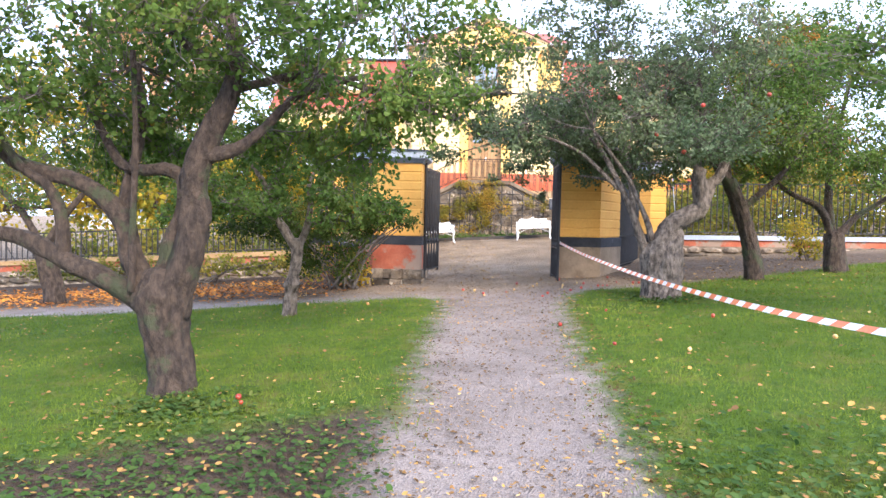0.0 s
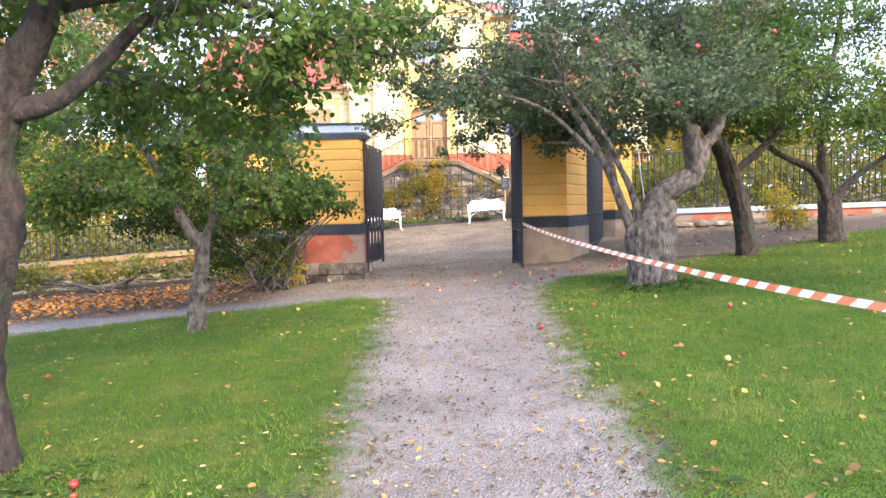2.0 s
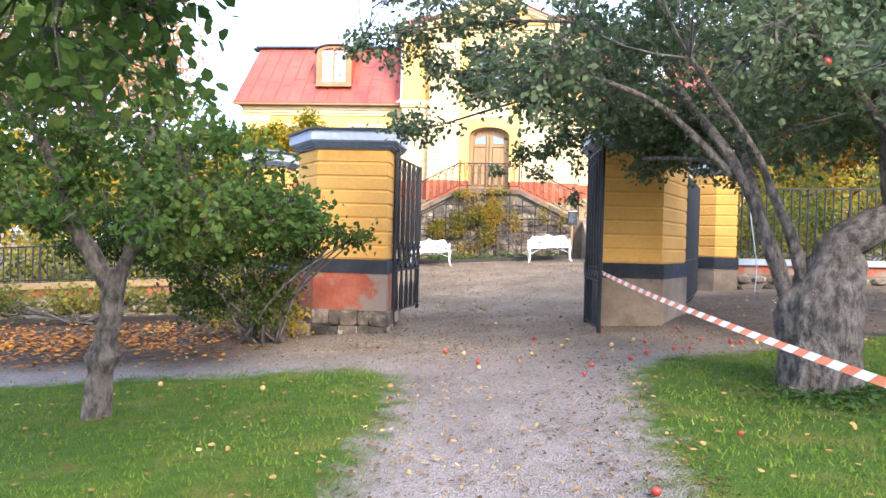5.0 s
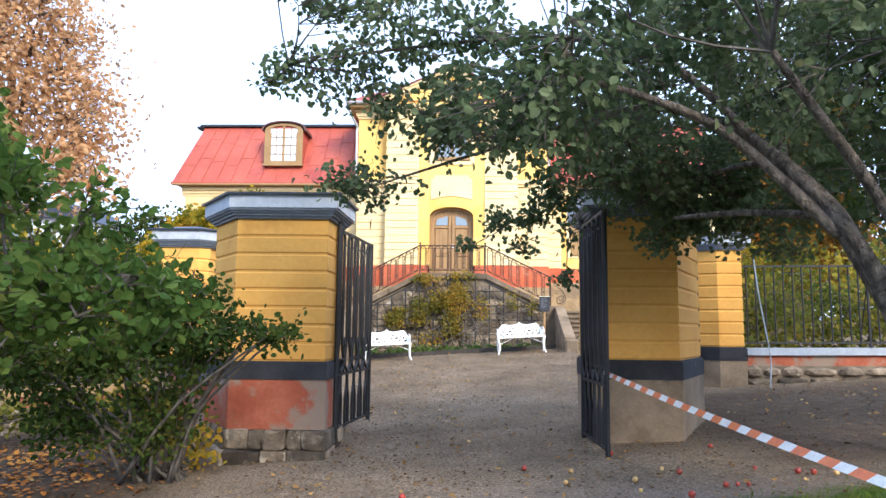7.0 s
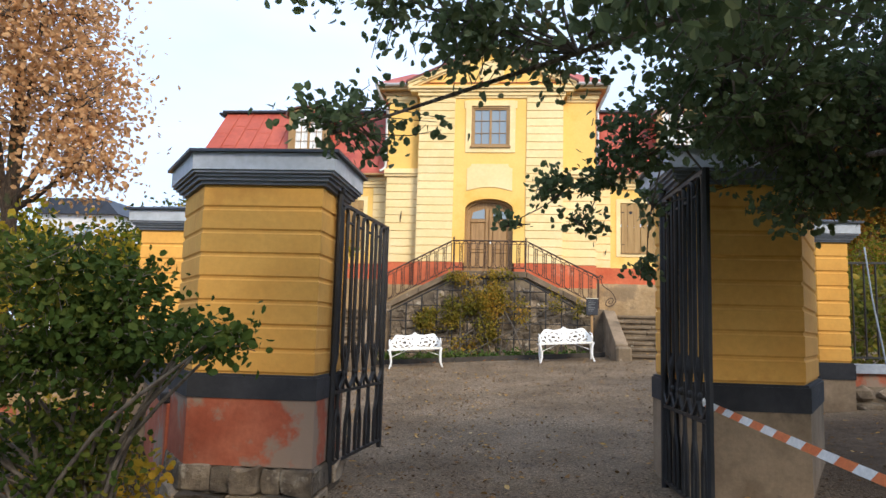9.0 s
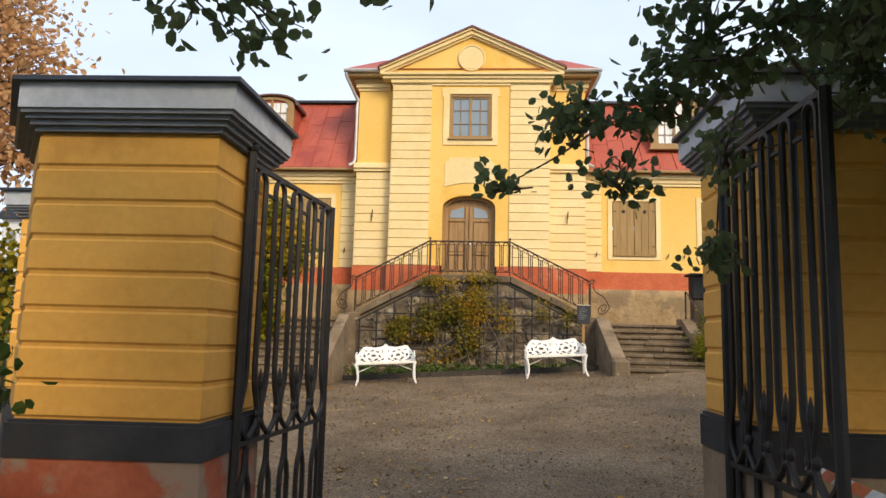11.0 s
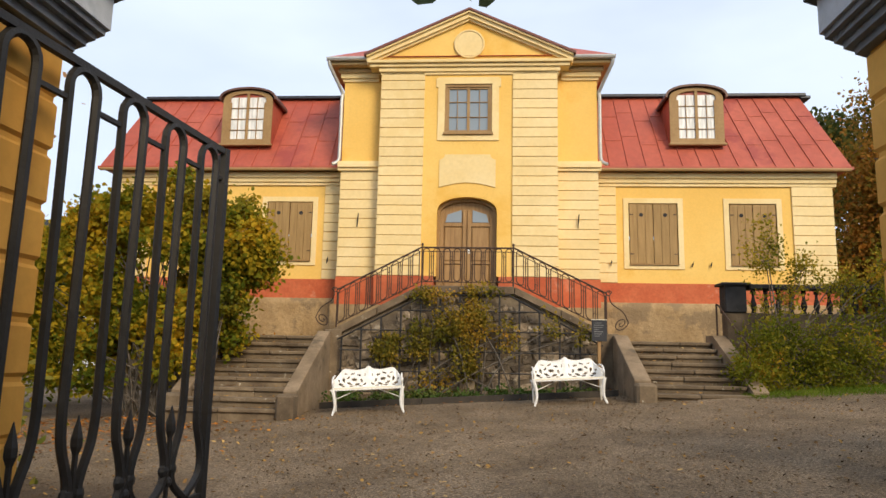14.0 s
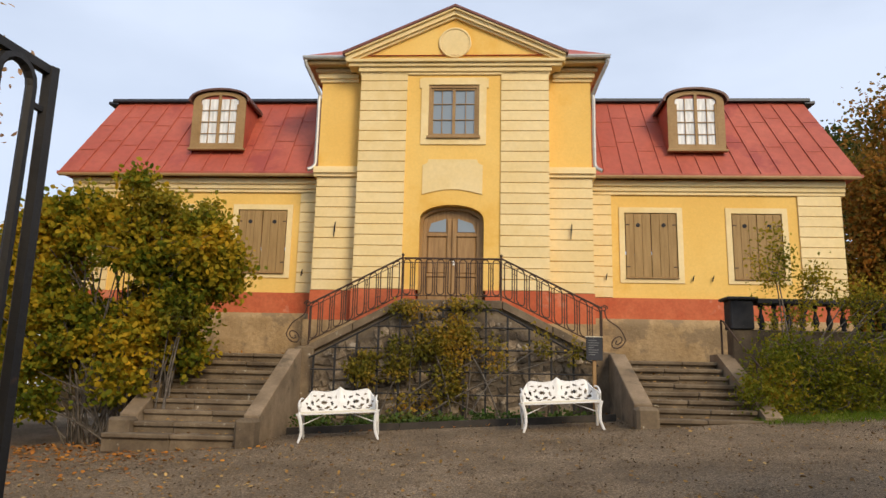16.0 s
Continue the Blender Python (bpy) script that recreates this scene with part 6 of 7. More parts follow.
apple_tree("apple_tree", (-2.93, 7.6, 0.45), "old mossy apple tree with dark forked limbs",
    [((-2.93, 7.6, 0.30), 0.25), ((-2.94, 7.6, 0.55), 0.20), ((-2.96, 7.6, 0.8), 0.185), ((-3.02, 7.6, 1.06), 0.20), ((-3.06, 7.6, 1.36), 0.235), ((-3.07, 7.6, 1.5), 0.17)],
    [([(-2.98, 7.6, 1.2), (-2.81, 7.6, 1.7), (-2.73, 7.6, 2.07), (-2.75, 7.6, 2.44), (-2.58, 7.6, 2.91), (-2.45, 7.65, 3.22), (-2.4, 7.7, 3.64), (-2.54, 7.8, 4.1)], 0.165, 0.06),
     ([(-2.62, 7.6, 2.66), (-2.31, 7.6, 2.75), (-2.1, 7.65, 2.94), (-1.78, 7.75, 3.28), (-1.2, 8.0, 3.5)], 0.07, 0.02),
     ([(-2.41, 7.65, 3.5), (-2.72, 7.65, 3.61), (-2.94, 7.6, 3.79), (-3.16, 7.6, 4.05)], 0.06, 0.025),
     ([(-3.05, 7.6, 1.2), (-3.5, 7.55, 1.47), (-3.8, 7.5, 1.62), (-4.14, 7.5, 1.77), (-4.48, 7.5, 1.9), (-4.95, 7.4, 1.95), (-5.6, 7.3, 2.3)], 0.115, 0.06),
     ([(-3.1, 7.6, 1.3), (-3.33, 7.6, 1.69), (-3.44, 7.65, 2.0), (-3.64, 7.65, 2.26), (-3.92, 7.65, 2.42), (-4.2, 7.6, 2.49), (-4.54, 7.6, 2.62), (-4.82, 7.6, 3.04), (-5.0, 7.6, 3.6)], 0.115, 0.05),
     ([(-3.94, 7.5, 1.7), (-3.98, 7.5, 2.1), (-4.11, 7.5, 2.36), (-4.39, 7.5, 2.56), (-4.7, 7.4, 3.1)], 0.075, 0.03),
     ([(-3.05, 7.65, 1.4), (-3.0, 7.7, 1.8), (-2.88, 7.7, 2.12), (-2.88, 7.7, 2.44), (-3.04, 7.7, 2.54), (-3.31, 7.75, 2.54), (-3.58, 7.8, 2.62), (-3.9, 7.9, 3.1)], 0.12, 0.03),
     ([(-3.44, 7.65, 1.98), (-3.5, 7.8, 2.4), (-3.42, 7.9, 2.9), (-3.5, 8.0, 3.6)], 0.065, 0.03),
     ([(-3.26, 7.45, 1.4), (-3.25, 7.45, 2.11), (-3.23, 7.45, 2.8), (-3.26, 7.45, 3.6)], 0.034, 0.024),
     ([(-2.42, 7.7, 3.3), (-1.7, 8.0, 3.5), (-0.9, 8.4, 3.3), (-0.4, 8.8, 3.2)], 0.045, 0.015)],
    [((-4.6, 7.3, 3.2), (0.9, 0.8, 0.6), 110), ((-3.5, 7.9, 3.5), (0.9, 0.9, 0.7), 115), ((-2.4, 7.7, 3.9), (0.9, 0.9, 0.7), 110), ((-3.9, 8.6, 2.75), (0.8, 0.5, 0.4), 60),
     ((-1.5, 8.1, 3.35), (0.8, 0.8, 0.6), 110), ((-0.75, 8.6, 3.3), (0.65, 0.7, 0.45), 80), ((-5.6, 7.0, 3.0), (0.8, 0.8, 0.7), 90), ((-5.4, 7.6, 2.4), (0.5, 0.5, 0.4), 40), ((-2.3, 8.7, 2.9), (0.6, 0.5, 0.35), 50),
     ((-2.8, 6.6, 4.0), (0.9, 0.6, 0.5), 70), ((-1.5, 9.0, 2.85), (0.6, 0.6, 0.4), 60), ((-3.6, 8.7, 3.1), (0.8, 0.7, 0.5), 60), ((-1.5, 6.9, 4.0), (0.8, 0.6, 0.5), 65), ((-4.6, 8.4, 4.2), (1.2, 0.9, 0.7), 100), ((-3.0, 8.8, 4.7), (1.2, 0.9, 0.7), 100), ((-1.3, 9.0, 4.5), (1.0, 0.8, 0.6), 95), ((-0.3, 9.3, 4.3), (0.8, 0.7, 0.5), 60), ((-6.2, 8.0, 3.9), (1.0, 0.9, 0.8), 90), ((-4.2, 6.6, 4.4), (1.2, 0.7, 0.5), 80)], 1)
apple_tree("apple_tree", (-3.15, 11.95, 0.6), "small apple tree with a knotty pale trunk",
    [((-3.16, 11.95, 0.48), 0.13), ((-3.15, 11.95, 0.7), 0.10), ((-3.13, 11.95, 0.98), 0.088), ((-3.12, 11.95, 1.1), 0.125), ((-3.10, 11.95, 1.22), 0.082), ((-3.06, 11.95, 1.44), 0.078), ((-3.03, 11.95, 1.76), 0.082)],
    [([(-3.05, 11.95, 1.62), (-3.21, 11.95, 1.89), (-3.43, 11.95, 2.23), (-3.52, 11.95, 2.53), (-3.8, 12.0, 2.95), (-4.3, 12.1, 3.3)], 0.075, 0.025),
     ([(-3.36, 11.95, 2.12), (-3.64, 11.9, 2.19), (-3.99, 11.9, 2.2), (-4.5, 11.9, 2.4)], 0.045, 0.015),
     ([(-3.03, 11.95, 1.66), (-2.84, 11.95, 2.02), (-2.5, 11.9, 2.11), (-2.07, 11.9, 2.17), (-1.6, 12.0, 2.4)], 0.062, 0.018),
     ([(-2.92, 11.95, 1.9), (-2.84, 11.95, 2.29), (-2.87, 12.0, 2.66), (-2.7, 12.1, 3.1)], 0.055, 0.02),
     ([(-3.52, 11.95, 2.5), (-3.3, 12.1, 3.1), (-3.2, 12.3, 3.9), (-3.0, 12.4, 4.8)], 0.05, 0.015), ([(-3.25, 12.2, 3.5), (-4.1, 12.3, 4.0), (-4.7, 12.4, 4.6)], 0.03, 0.01)],
    [((-4.4, 12.0, 2.5), (0.8, 0.8, 0.5), 100), ((-3.3, 12.2, 3.1), (0.9, 0.9, 0.65), 125), ((-2.3, 12.0, 2.65), (0.75, 0.7, 0.45), 95), ((-1.75, 12.1, 2.3), (0.5, 0.5, 0.3), 55), ((-2.3, 11.6, 2.2), (0.6, 0.4, 0.3), 55), ((-4.7, 11.7, 2.1), (0.5, 0.5, 0.3), 50),
     ((-3.7, 11.5, 3.7), (0.9, 0.9, 0.6), 90), ((-5.1, 12.2, 3.0), (0.7, 0.7, 0.6), 70), ((-3.6, 11.6, 2.35), (0.7, 0.5, 0.3), 65), ((-3.2, 12.4, 4.7), (0.9, 0.9, 0.6), 60), ((-4.6, 12.4, 4.5), (1.0, 0.9, 0.7), 80)], 2, bark=PALE_BARK)
apple_tree("apple_tree", (2.63, 12.6, 0.9), "gnarled old apple tree with pale scarred bark",
    [((2.64, 12.6, 0.75), 0.36), ((2.65, 12.6, 1.0), 0.305), ((2.66, 12.6, 1.3), 0.285), ((2.66, 12.6, 1.55), 0.31), ((2.70, 12.6, 1.8), 0.27), ((2.76, 12.6, 2.02), 0.21), ((2.80, 12.6, 2.14), 0.12)],
    [([(2.70, 12.58, 1.75), (2.76, 12.56, 2.1), (3.0, 12.55, 2.28), (3.2, 12.57, 2.4), (3.31, 12.6, 2.6), (3.38, 12.6, 2.8), (3.52, 12.6, 2.98), (3.67, 12.6, 3.42), (3.83, 12.6, 3.8)], 0.18, 0.05),
     ([(3.25, 12.56, 2.45), (3.2, 12.52, 2.75), (3.17, 12.5, 2.95), (3.2, 12.5, 3.05)], 0.125, 0.09),
     ([(3.2, 12.5, 2.95), (3.0, 12.6, 3.3), (2.6, 12.7, 3.9)], 0.05, 0.02),
     ([(2.52, 12.58, 1.35), (2.47, 12.58, 1.55), (2.34, 12.58, 1.9), (2.2, 12.6, 2.29), (1.96, 12.65, 2.82), (1.75, 13.2, 3.4)], 0.085, 0.036),
     ([(1.75, 13.2, 3.4), (1.3, 14.1, 3.9), (0.3, 14.6, 3.75), (-1.1, 14.8, 3.35)], 0.034, 0.007),
     ([(1.96, 12.65, 2.8), (1.7, 13.2, 2.92), (1.45, 13.9, 3.0)], 0.03, 0.012),
     ([(2.56, 12.56, 1.6), (2.43, 12.55, 2.16), (2.23, 12.5, 2.56), (2.06, 12.45, 2.9), (1.5, 12.3, 3.6)], 0.055, 0.02),
     ([(1.75, 13.2, 3.4), (1.3, 13.9, 4.25), (0.2, 14.2, 4.5), (-1.6, 14.5, 4.42)], 0.034, 0.008),
     ([(1.3, 14.1, 3.9), (1.2, 15.0, 3.95), (0.8, 15.8, 3.6), (0.3, 16.2, 3.25), (-0.1, 16.4, 3.06)], 0.011, 0.003),
     ([(1.2, 15.0, 3.95), (1.1, 15.8, 3.7), (1.02, 16.2, 3.2), (0.98, 16.24, 2.72)], 0.009, 0.003),
     ([(0.8, 15.8, 3.6), (0.62, 16.0, 3.3), (0.5, 16.1, 3.02)], 0.007, 0.003),
     ([(1.97, 12.65, 2.7), (1.3, 12.6, 3.3), (0.5, 12.6, 3.6)], 0.04, 0.015),
     ([(2.21, 12.6, 2.28), (2.3, 14.0, 3.4), (2.1, 15.2, 3.6)], 0.05, 0.015),
     ([(2.3, 14.0, 3.4), (2.7, 15.0, 4.2), (3.0, 16.2, 4.8)], 0.04, 0.012)],
    [((-1.25, 14.55, 4.35), (0.7, 0.5, 0.35), 42), ((-0.95, 14.9, 3.45), (0.55, 0.5, 0.2), 24), ((-0.4, 14.3, 4.7), (0.8, 0.6, 0.4), 60), ((-0.45, 14.6, 3.95), (0.6, 0.5, 0.35), 44), ((-1.0, 14.2, 5.1), (0.8, 0.6, 0.35), 40), ((3.1, 14.3, 4.7), (0.9, 0.8, 0.5), 110), ((0.1, 14.6, 4.05), (0.8, 0.7, 0.5), 70), ((0.85, 15.7, 3.6), (0.4, 0.35, 0.3), 26),
     ((0.9, 13.5, 3.8), (0.9, 0.8, 0.6), 90), ((1.3, 15.0, 3.75), (0.7, 0.6, 0.5), 95), ((2.0, 15.3, 3.65), (0.7, 0.55, 0.5), 110), ((1.7, 15.9, 3.65), (0.5, 0.4, 0.45), 70), ((2.45, 15.9, 3.5), (0.55, 0.4, 0.5), 75), ((1.2, 15.3, 4.3), (0.7, 0.6, 0.4), 70), ((2.2, 12.6, 3.7), (1.0, 0.9, 0.65), 110), ((3.4, 12.4, 3.7), (1.1, 0.9, 0.7), 120),
     ((2.7, 14.2, 4.2), (1.1, 0.9, 0.7), 110), ((1.2, 12.3, 4.2), (0.9, 0.8, 0.5), 75), ((0.3, 12.7, 3.5), (0.7, 0.7, 0.45), 65), ((2.6, 13.2, 3.1), (0.9, 0.7, 0.35), 60), ((1.5, 14.5, 4.6), (1.0, 0.8, 0.4), 70),
     ((3.2, 14.9, 3.8), (0.8, 0.6, 0.5), 80), ((0.02, 16.35, 3.1), (0.14, 0.10, 0.07), 3), ((0.5, 16.08, 3.08), (0.14, 0.12, 0.14), 5), ((0.3, 16.1, 3.35), (0.15, 0.12, 0.08), 2), ((0.25, 15.85, 3.28), (0.2, 0.15, 0.15), 8), ((0.6, 15.8, 3.35), (0.2, 0.2, 0.2), 10), ((0.98, 16.24, 2.74), (0.12, 0.08, 0.09), 4), ((1.03, 16.2, 3.15), (0.07, 0.06, 0.35), 5), ((0.6, 12.5, 5.0), (0.9, 0.8, 0.6), 70), ((2.0, 12.4, 5.0), (1.1, 0.9, 0.7), 100), ((3.5, 12.4, 5.0), (1.1, 0.9, 0.7), 100), ((1.2, 12.2, 5.8), (1.2, 0.8, 0.5), 60), ((3.0, 11.4, 3.3), (0.9, 0.5, 0.4), 60), ((1.9, 15.6, 3.15), (0.45, 0.35, 0.3), 30), ((2.7, 15.2, 3.2), (0.6, 0.4, 0.4), 50),
     ((2.3, 16.4, 4.4), (0.9, 0.7, 0.5), 100), ((3.2, 16.0, 4.9), (0.9, 0.8, 0.6), 100), ((2.2, 14.8, 5.3), (1.1, 0.9, 0.5), 90), ((3.6, 14.4, 5.3), (1.1, 0.9, 0.6), 100), ((1.75, 16.7, 3.85), (0.4, 0.35, 0.25), 30)], 3, bark=PALE_BARK, leaf=LEAF_GREY,
    apples=[(2.4, 12.0, 3.5), (3.0, 11.8, 3.9), (3.3, 11.9, 3.3), (1.8, 11.8, 4.0), (2.7, 11.6, 3.2), (4.0, 12.0, 4.1)])
apple_tree("apple_tree", (4.82, 14.65, 1.15), "apple tree with a bare leaning brown trunk",
    [((4.83, 14.65, 1.0), 0.21), ((4.8, 14.62, 1.3), 0.155), ((4.68, 14.5, 1.8), 0.14), ((4.42, 14.28, 2.45), 0.135), ((4.1, 14.0, 2.95), 0.115)],
    [([(4.15, 14.0, 2.9), (3.75, 13.8, 3.35), (3.5, 13.6, 4.0), (3.4, 13.6, 4.8)], 0.10, 0.03), ([(4.42, 14.25, 2.5), (4.95, 14.0, 3.05), (5.4, 13.9, 3.7)], 0.07, 0.03), ([(4.1, 14.0, 2.95), (4.2, 14.6, 3.8), (4.5, 15.4, 4.8)], 0.07, 0.02)],
    [((4.5, 13.5, 3.9), (1.0, 0.9, 0.7), 120), ((5.5, 14.0, 3.7), (0.9, 0.9, 0.7), 110), ((3.8, 14.1, 4.3), (0.9, 0.8, 0.6), 90), ((4.8, 15.0, 3.4), (0.9, 0.7, 0.5), 90), ((5.1, 14.0, 4.9), (1.2, 0.9, 0.7), 110), ((4.5, 15.6, 4.9), (1.2, 1.0, 0.7), 120), ((5.8, 15.2, 5.4), (1.2, 1.0, 0.7), 100), ((3.9, 13.2, 5.8), (1.2, 0.9, 0.6), 90), ((3.8, 15.6, 3.7), (0.8, 0.6, 0.45), 80)], 4)
apple_tree("apple_tree", (6.65, 15.5, 1.3), "apple tree with three spreading limbs",
    [((6.66, 15.5, 1.15), 0.24), ((6.64, 15.5, 1.5), 0.19), ((6.6, 15.5, 2.0), 0.17)],
    [([(6.58, 15.5, 1.95), (6.3, 15.45, 2.55), (5.7, 15.4, 2.85), (5.2, 15.3, 3.2)], 0.09, 0.03), ([(6.62, 15.5, 1.95), (7.0, 15.5, 2.4), (7.7, 15.4, 2.9)], 0.09, 0.03), ([(6.6, 15.5, 1.95), (6.5, 15.6, 2.8), (6.6, 15.7, 3.6), (6.9, 15.8, 5.0), (7.1, 15.9, 6.2)], 0.085, 0.02)],
    [((5.5, 15.2, 3.5), (0.9, 0.9, 0.6), 90), ((6.6, 15.4, 3.9), (1.1, 1.0, 0.8), 110), ((7.8, 15.3, 3.5), (1.0, 0.9, 0.7), 100), ((6.6, 14.6, 3.2), (1.0, 0.6, 0.5), 70), ((6.5, 15.6, 5.1), (1.1, 1.0, 0.7), 110), ((7.9, 15.6, 5.0), (1.1, 1.0, 0.7), 100), ((7.0, 15.9, 6.3), (1.2, 1.0, 0.6), 90), ((5.5, 15.4, 4.7), (0.9, 0.8, 0.5), 80), ((8.7, 15.7, 4.1), (0.9, 0.9, 0.7), 80)], 5)
apple_tree("apple_tree", (-9.05, 15.0, 0.3), "apple tree at the edge of the leafy bed",
    [((-9.0, 15.0, 0.1), 0.24), ((-9.1, 15.0, 0.7), 0.19), ((-9.3, 15.0, 1.4), 0.17)],
    [([(-9.3, 15.0, 1.35), (-9.8, 15.0, 2.2), (-10.5, 15.0, 2.8)], 0.09, 0.04), ([(-9.3, 15, 1.35), (-8.8, 15.1, 2.2), (-8.2, 15.2, 2.9)], 0.09, 0.04)],
    [((-9.6, 15, 2.9), (1.3, 1.1, 0.9), 110), ((-8.0, 15.4, 3.2), (1.2, 1.0, 0.9), 110), ((-10.9, 15.0, 3.2), (1.2, 1.0, 1.0), 90), ((-8.8, 14.6, 4.2), (1.6, 1.0, 0.8), 90), ((-6.8, 15.2, 3.9), (1.0, 0.9, 0.7), 70)], 6)
apple_tree("apple_tree", (6.3, 8.6, 0.95), "apple tree spreading over the eastern lawn",
    [((6.3, 8.6, 0.8), 0.22), ((6.25, 8.6, 1.3), 0.17), ((6.1, 8.6, 2.0), 0.15)],
    [([(6.1, 8.6, 1.95), (5.5, 8.7, 2.8), (4.7, 8.8, 3.4)], 0.09, 0.03), ([(6.1, 8.6, 1.95), (6.6, 8.6, 2.8), (7.1, 8.6, 3.5)], 0.09, 0.03)],
    [((4.6, 8.8, 3.7), (0.8, 0.8, 0.5), 70), ((5.6, 8.7, 3.5), (0.9, 0.9, 0.6), 90), ((6.8, 8.6, 3.8), (1.1, 1.0, 0.7), 90), ((4.1, 9.6, 4.1), (0.8, 0.7, 0.4), 50)], 7)


def shrub(name, base, label, stems, lobes, leaf, size, seed, per=12, spread=0.12, category="shrub", group="", width=0.36, foot_spread=0.3):
    s = thing(name, base, label, category, group)
    rng = random.Random(seed)
    hubs = []
    for c, rad, n in lobes:
        for k in range(stems):
            foot = (base[0] + rng.uniform(-1, 1) * foot_spread, base[1] + rng.uniform(-0.2, 0.2) * min(1, 0.3 / foot_spread), base[2] - 0.05)
            tip = (c[0] + rng.uniform(-0.4, 0.4) * rad[0], c[1], c[2] + rng.uniform(-0.3, 0.3) * rad[2])
            mid = (foot[0] * 0.6 + tip[0] * 0.4 + rng.uniform(-0.1, 0.1), foot[1] * 0.6 + tip[1] * 0.4, foot[2] * 0.45 + tip[2] * 0.55)
            limb(s, [foot, mid, tip], 0.022, 0.008, DARK_BARK, "stem", 5, 0.1, 3)
            hubs += [mid, tip]
    crown(s, hubs, lobes, leaf, size, seed, 0.004, per, 0.1, spread, width=width)
    return s


shrub("shrub", (-3.1, 15.75, 0.72), "dense dark green shrub beside the gate pier", 3,
    [((-4.2, 15.0, 2.15), (0.75, 0.5, 0.65), 130), ((-3.25, 15.15, 2.2), (0.7, 0.45, 0.7), 150), ((-2.62, 15.35, 2.15), (0.42, 0.3, 0.55), 90), ((-2.05, 15.0, 2.15), (0.3, 0.18, 0.2), 17), ((-1.72, 14.75, 2.12), (0.2, 0.12, 0.1), 10), ((-3.0, 15.6, 1.3), (0.45, 0.25, 0.45), 60), ((-5.1, 15.2, 2.1), (0.7, 0.5, 0.6), 90), ((-3.9, 15.6, 1.3), (0.6, 0.4, 0.4), 50)], LEAF_DARK, 0.058, 21, 22, 0.09, width=0.36)
shrub("shrub", (-3.2, 16.35, 0.7), "yellow-green young shrub at the pier's foot", 2, [((-3.7, 16.4, 1.15), (0.5, 0.25, 0.4), 50), ((-2.95, 16.25, 0.95), (0.2, 0.15, 0.25), 18)], LEAF_YELLOW, 0.07, 22)
def loose_sprays(count, seed):
    """Sprays of leaves scattered through the outline of the tall shrub, thinner to the east and open at its foot."""
    rng, out_list = random.Random(seed), []
    for k in range(count):
        x = rng.uniform(-9.7, -4.9)
        top = float(np.interp(x, (-9.7, -8.2, -7.0, -6.0, -5.2, -4.9), (4.6, 5.5, 6.0, 5.8, 5.2, 4.6)))
        low = float(np.interp(x, (-9.7, -6.6, -5.6, -4.9), (1.5, 1.7, 2.3, 3.6)))
        z = low + (top - low) * rng.random() ** 0.85
        r = rng.uniform(0.28, 0.62)
        out_list.append(((x, 29.0 + rng.uniform(-0.5, 0.4), z), (r * 1.15, r * 0.8, r * 0.75), int(70 * r)))
    return out_list


shrub("shrub", (-6.6, 29.0, 1.05), "tall multi-stemmed shrub turning gold", 1, loose_sprays(84, 5), LEAF_MIX, 0.11, 23, 17, 0.13, width=0.36, foot_spread=0.9)
shrub("shrub", (-5.7, 28.7, 1.1), "slender yellow shrub leaning over the steps", 2, [((-5.2, 28.9, 5.1), (0.6, 0.4, 0.5), 50), ((-5.7, 28.9, 4.4), (0.5, 0.4, 0.5), 40), ((-4.75, 28.9, 4.5), (0.4, 0.3, 0.35), 26), ((-6.1, 28.7, 5.5), (0.6, 0.4, 0.5), 40), ((-5.4, 28.6, 3.3), (0.5, 0.3, 0.3), 26)], LEAF_YELLOW, 0.085, 24, 20, 0.12)
shrub("shrub", (5.6, 29.35, 1.75), "thin yellow-leaved sapling before the balustrade", 2, [((5.35, 29.4, 4.6), (0.45, 0.3, 0.7), 40), ((6.2, 29.4, 4.2), (0.4, 0.3, 0.5), 30), ((7.0, 29.4, 3.9), (0.6, 0.3, 0.6), 40), ((8.0, 29.4, 4.3), (0.6, 0.3, 0.7), 40), ((5.7, 29.4, 3.6), (0.5, 0.3, 0.5), 25)], LEAF_YELLOW, 0.065, 25, 20, 0.11, width=0.3)
shrub("shrub", (6.0, 29.2, 1.75), "mixed green and rust shrubbery under the balustrade", 3,
    [((5.15, 28.9, 2.5), (0.4, 0.4, 0.7), 100), ((5.9, 29.1, 2.5), (0.6, 0.4, 0.75), 120), ((6.8, 29.1, 2.6), (0.7, 0.5, 0.85), 140), ((8.0, 29.2, 3.3), (0.9, 0.5, 1.5), 170), ((9.3, 29.4, 3.6), (1.1, 0.6, 1.7), 160), ((6.2, 28.8, 2.0), (1.0, 0.3, 0.35), 60), ((4.75, 28.5, 2.15), (0.3, 0.3, 0.4), 50)], LEAF_SHADE, 0.075, 26, 22, 0.16, width=0.24, foot_spread=1.2)
shrub("shrub", (7.4, 18.9, 1.3), "low amber shrub before the fence", 3, [((7.3, 18.9, 2.0), (0.4, 0.3, 0.5), 70), ((7.7, 18.9, 1.7), (0.35, 0.3, 0.4), 45)], LEAF_YELLOW, 0.06, 27, 12, 0.1)
shrub("shrub", (7.5, 22.5, 1.4), "yellowing hedge behind the railing", 2, [((x, 22.3 + 0.3 * (k % 2), 2.4), (1.1, 0.6, 0.95), 110) for k, x in enumerate((5.4, 7.2, 9.0, 10.8, 12.6))] + [((x, 23.0, 3.6), (1.2, 0.6, 0.8), 60) for x in (9.0, 11.5, 14.0)], LEAF_HEDGE, 0.11, 28, 12, 0.2)
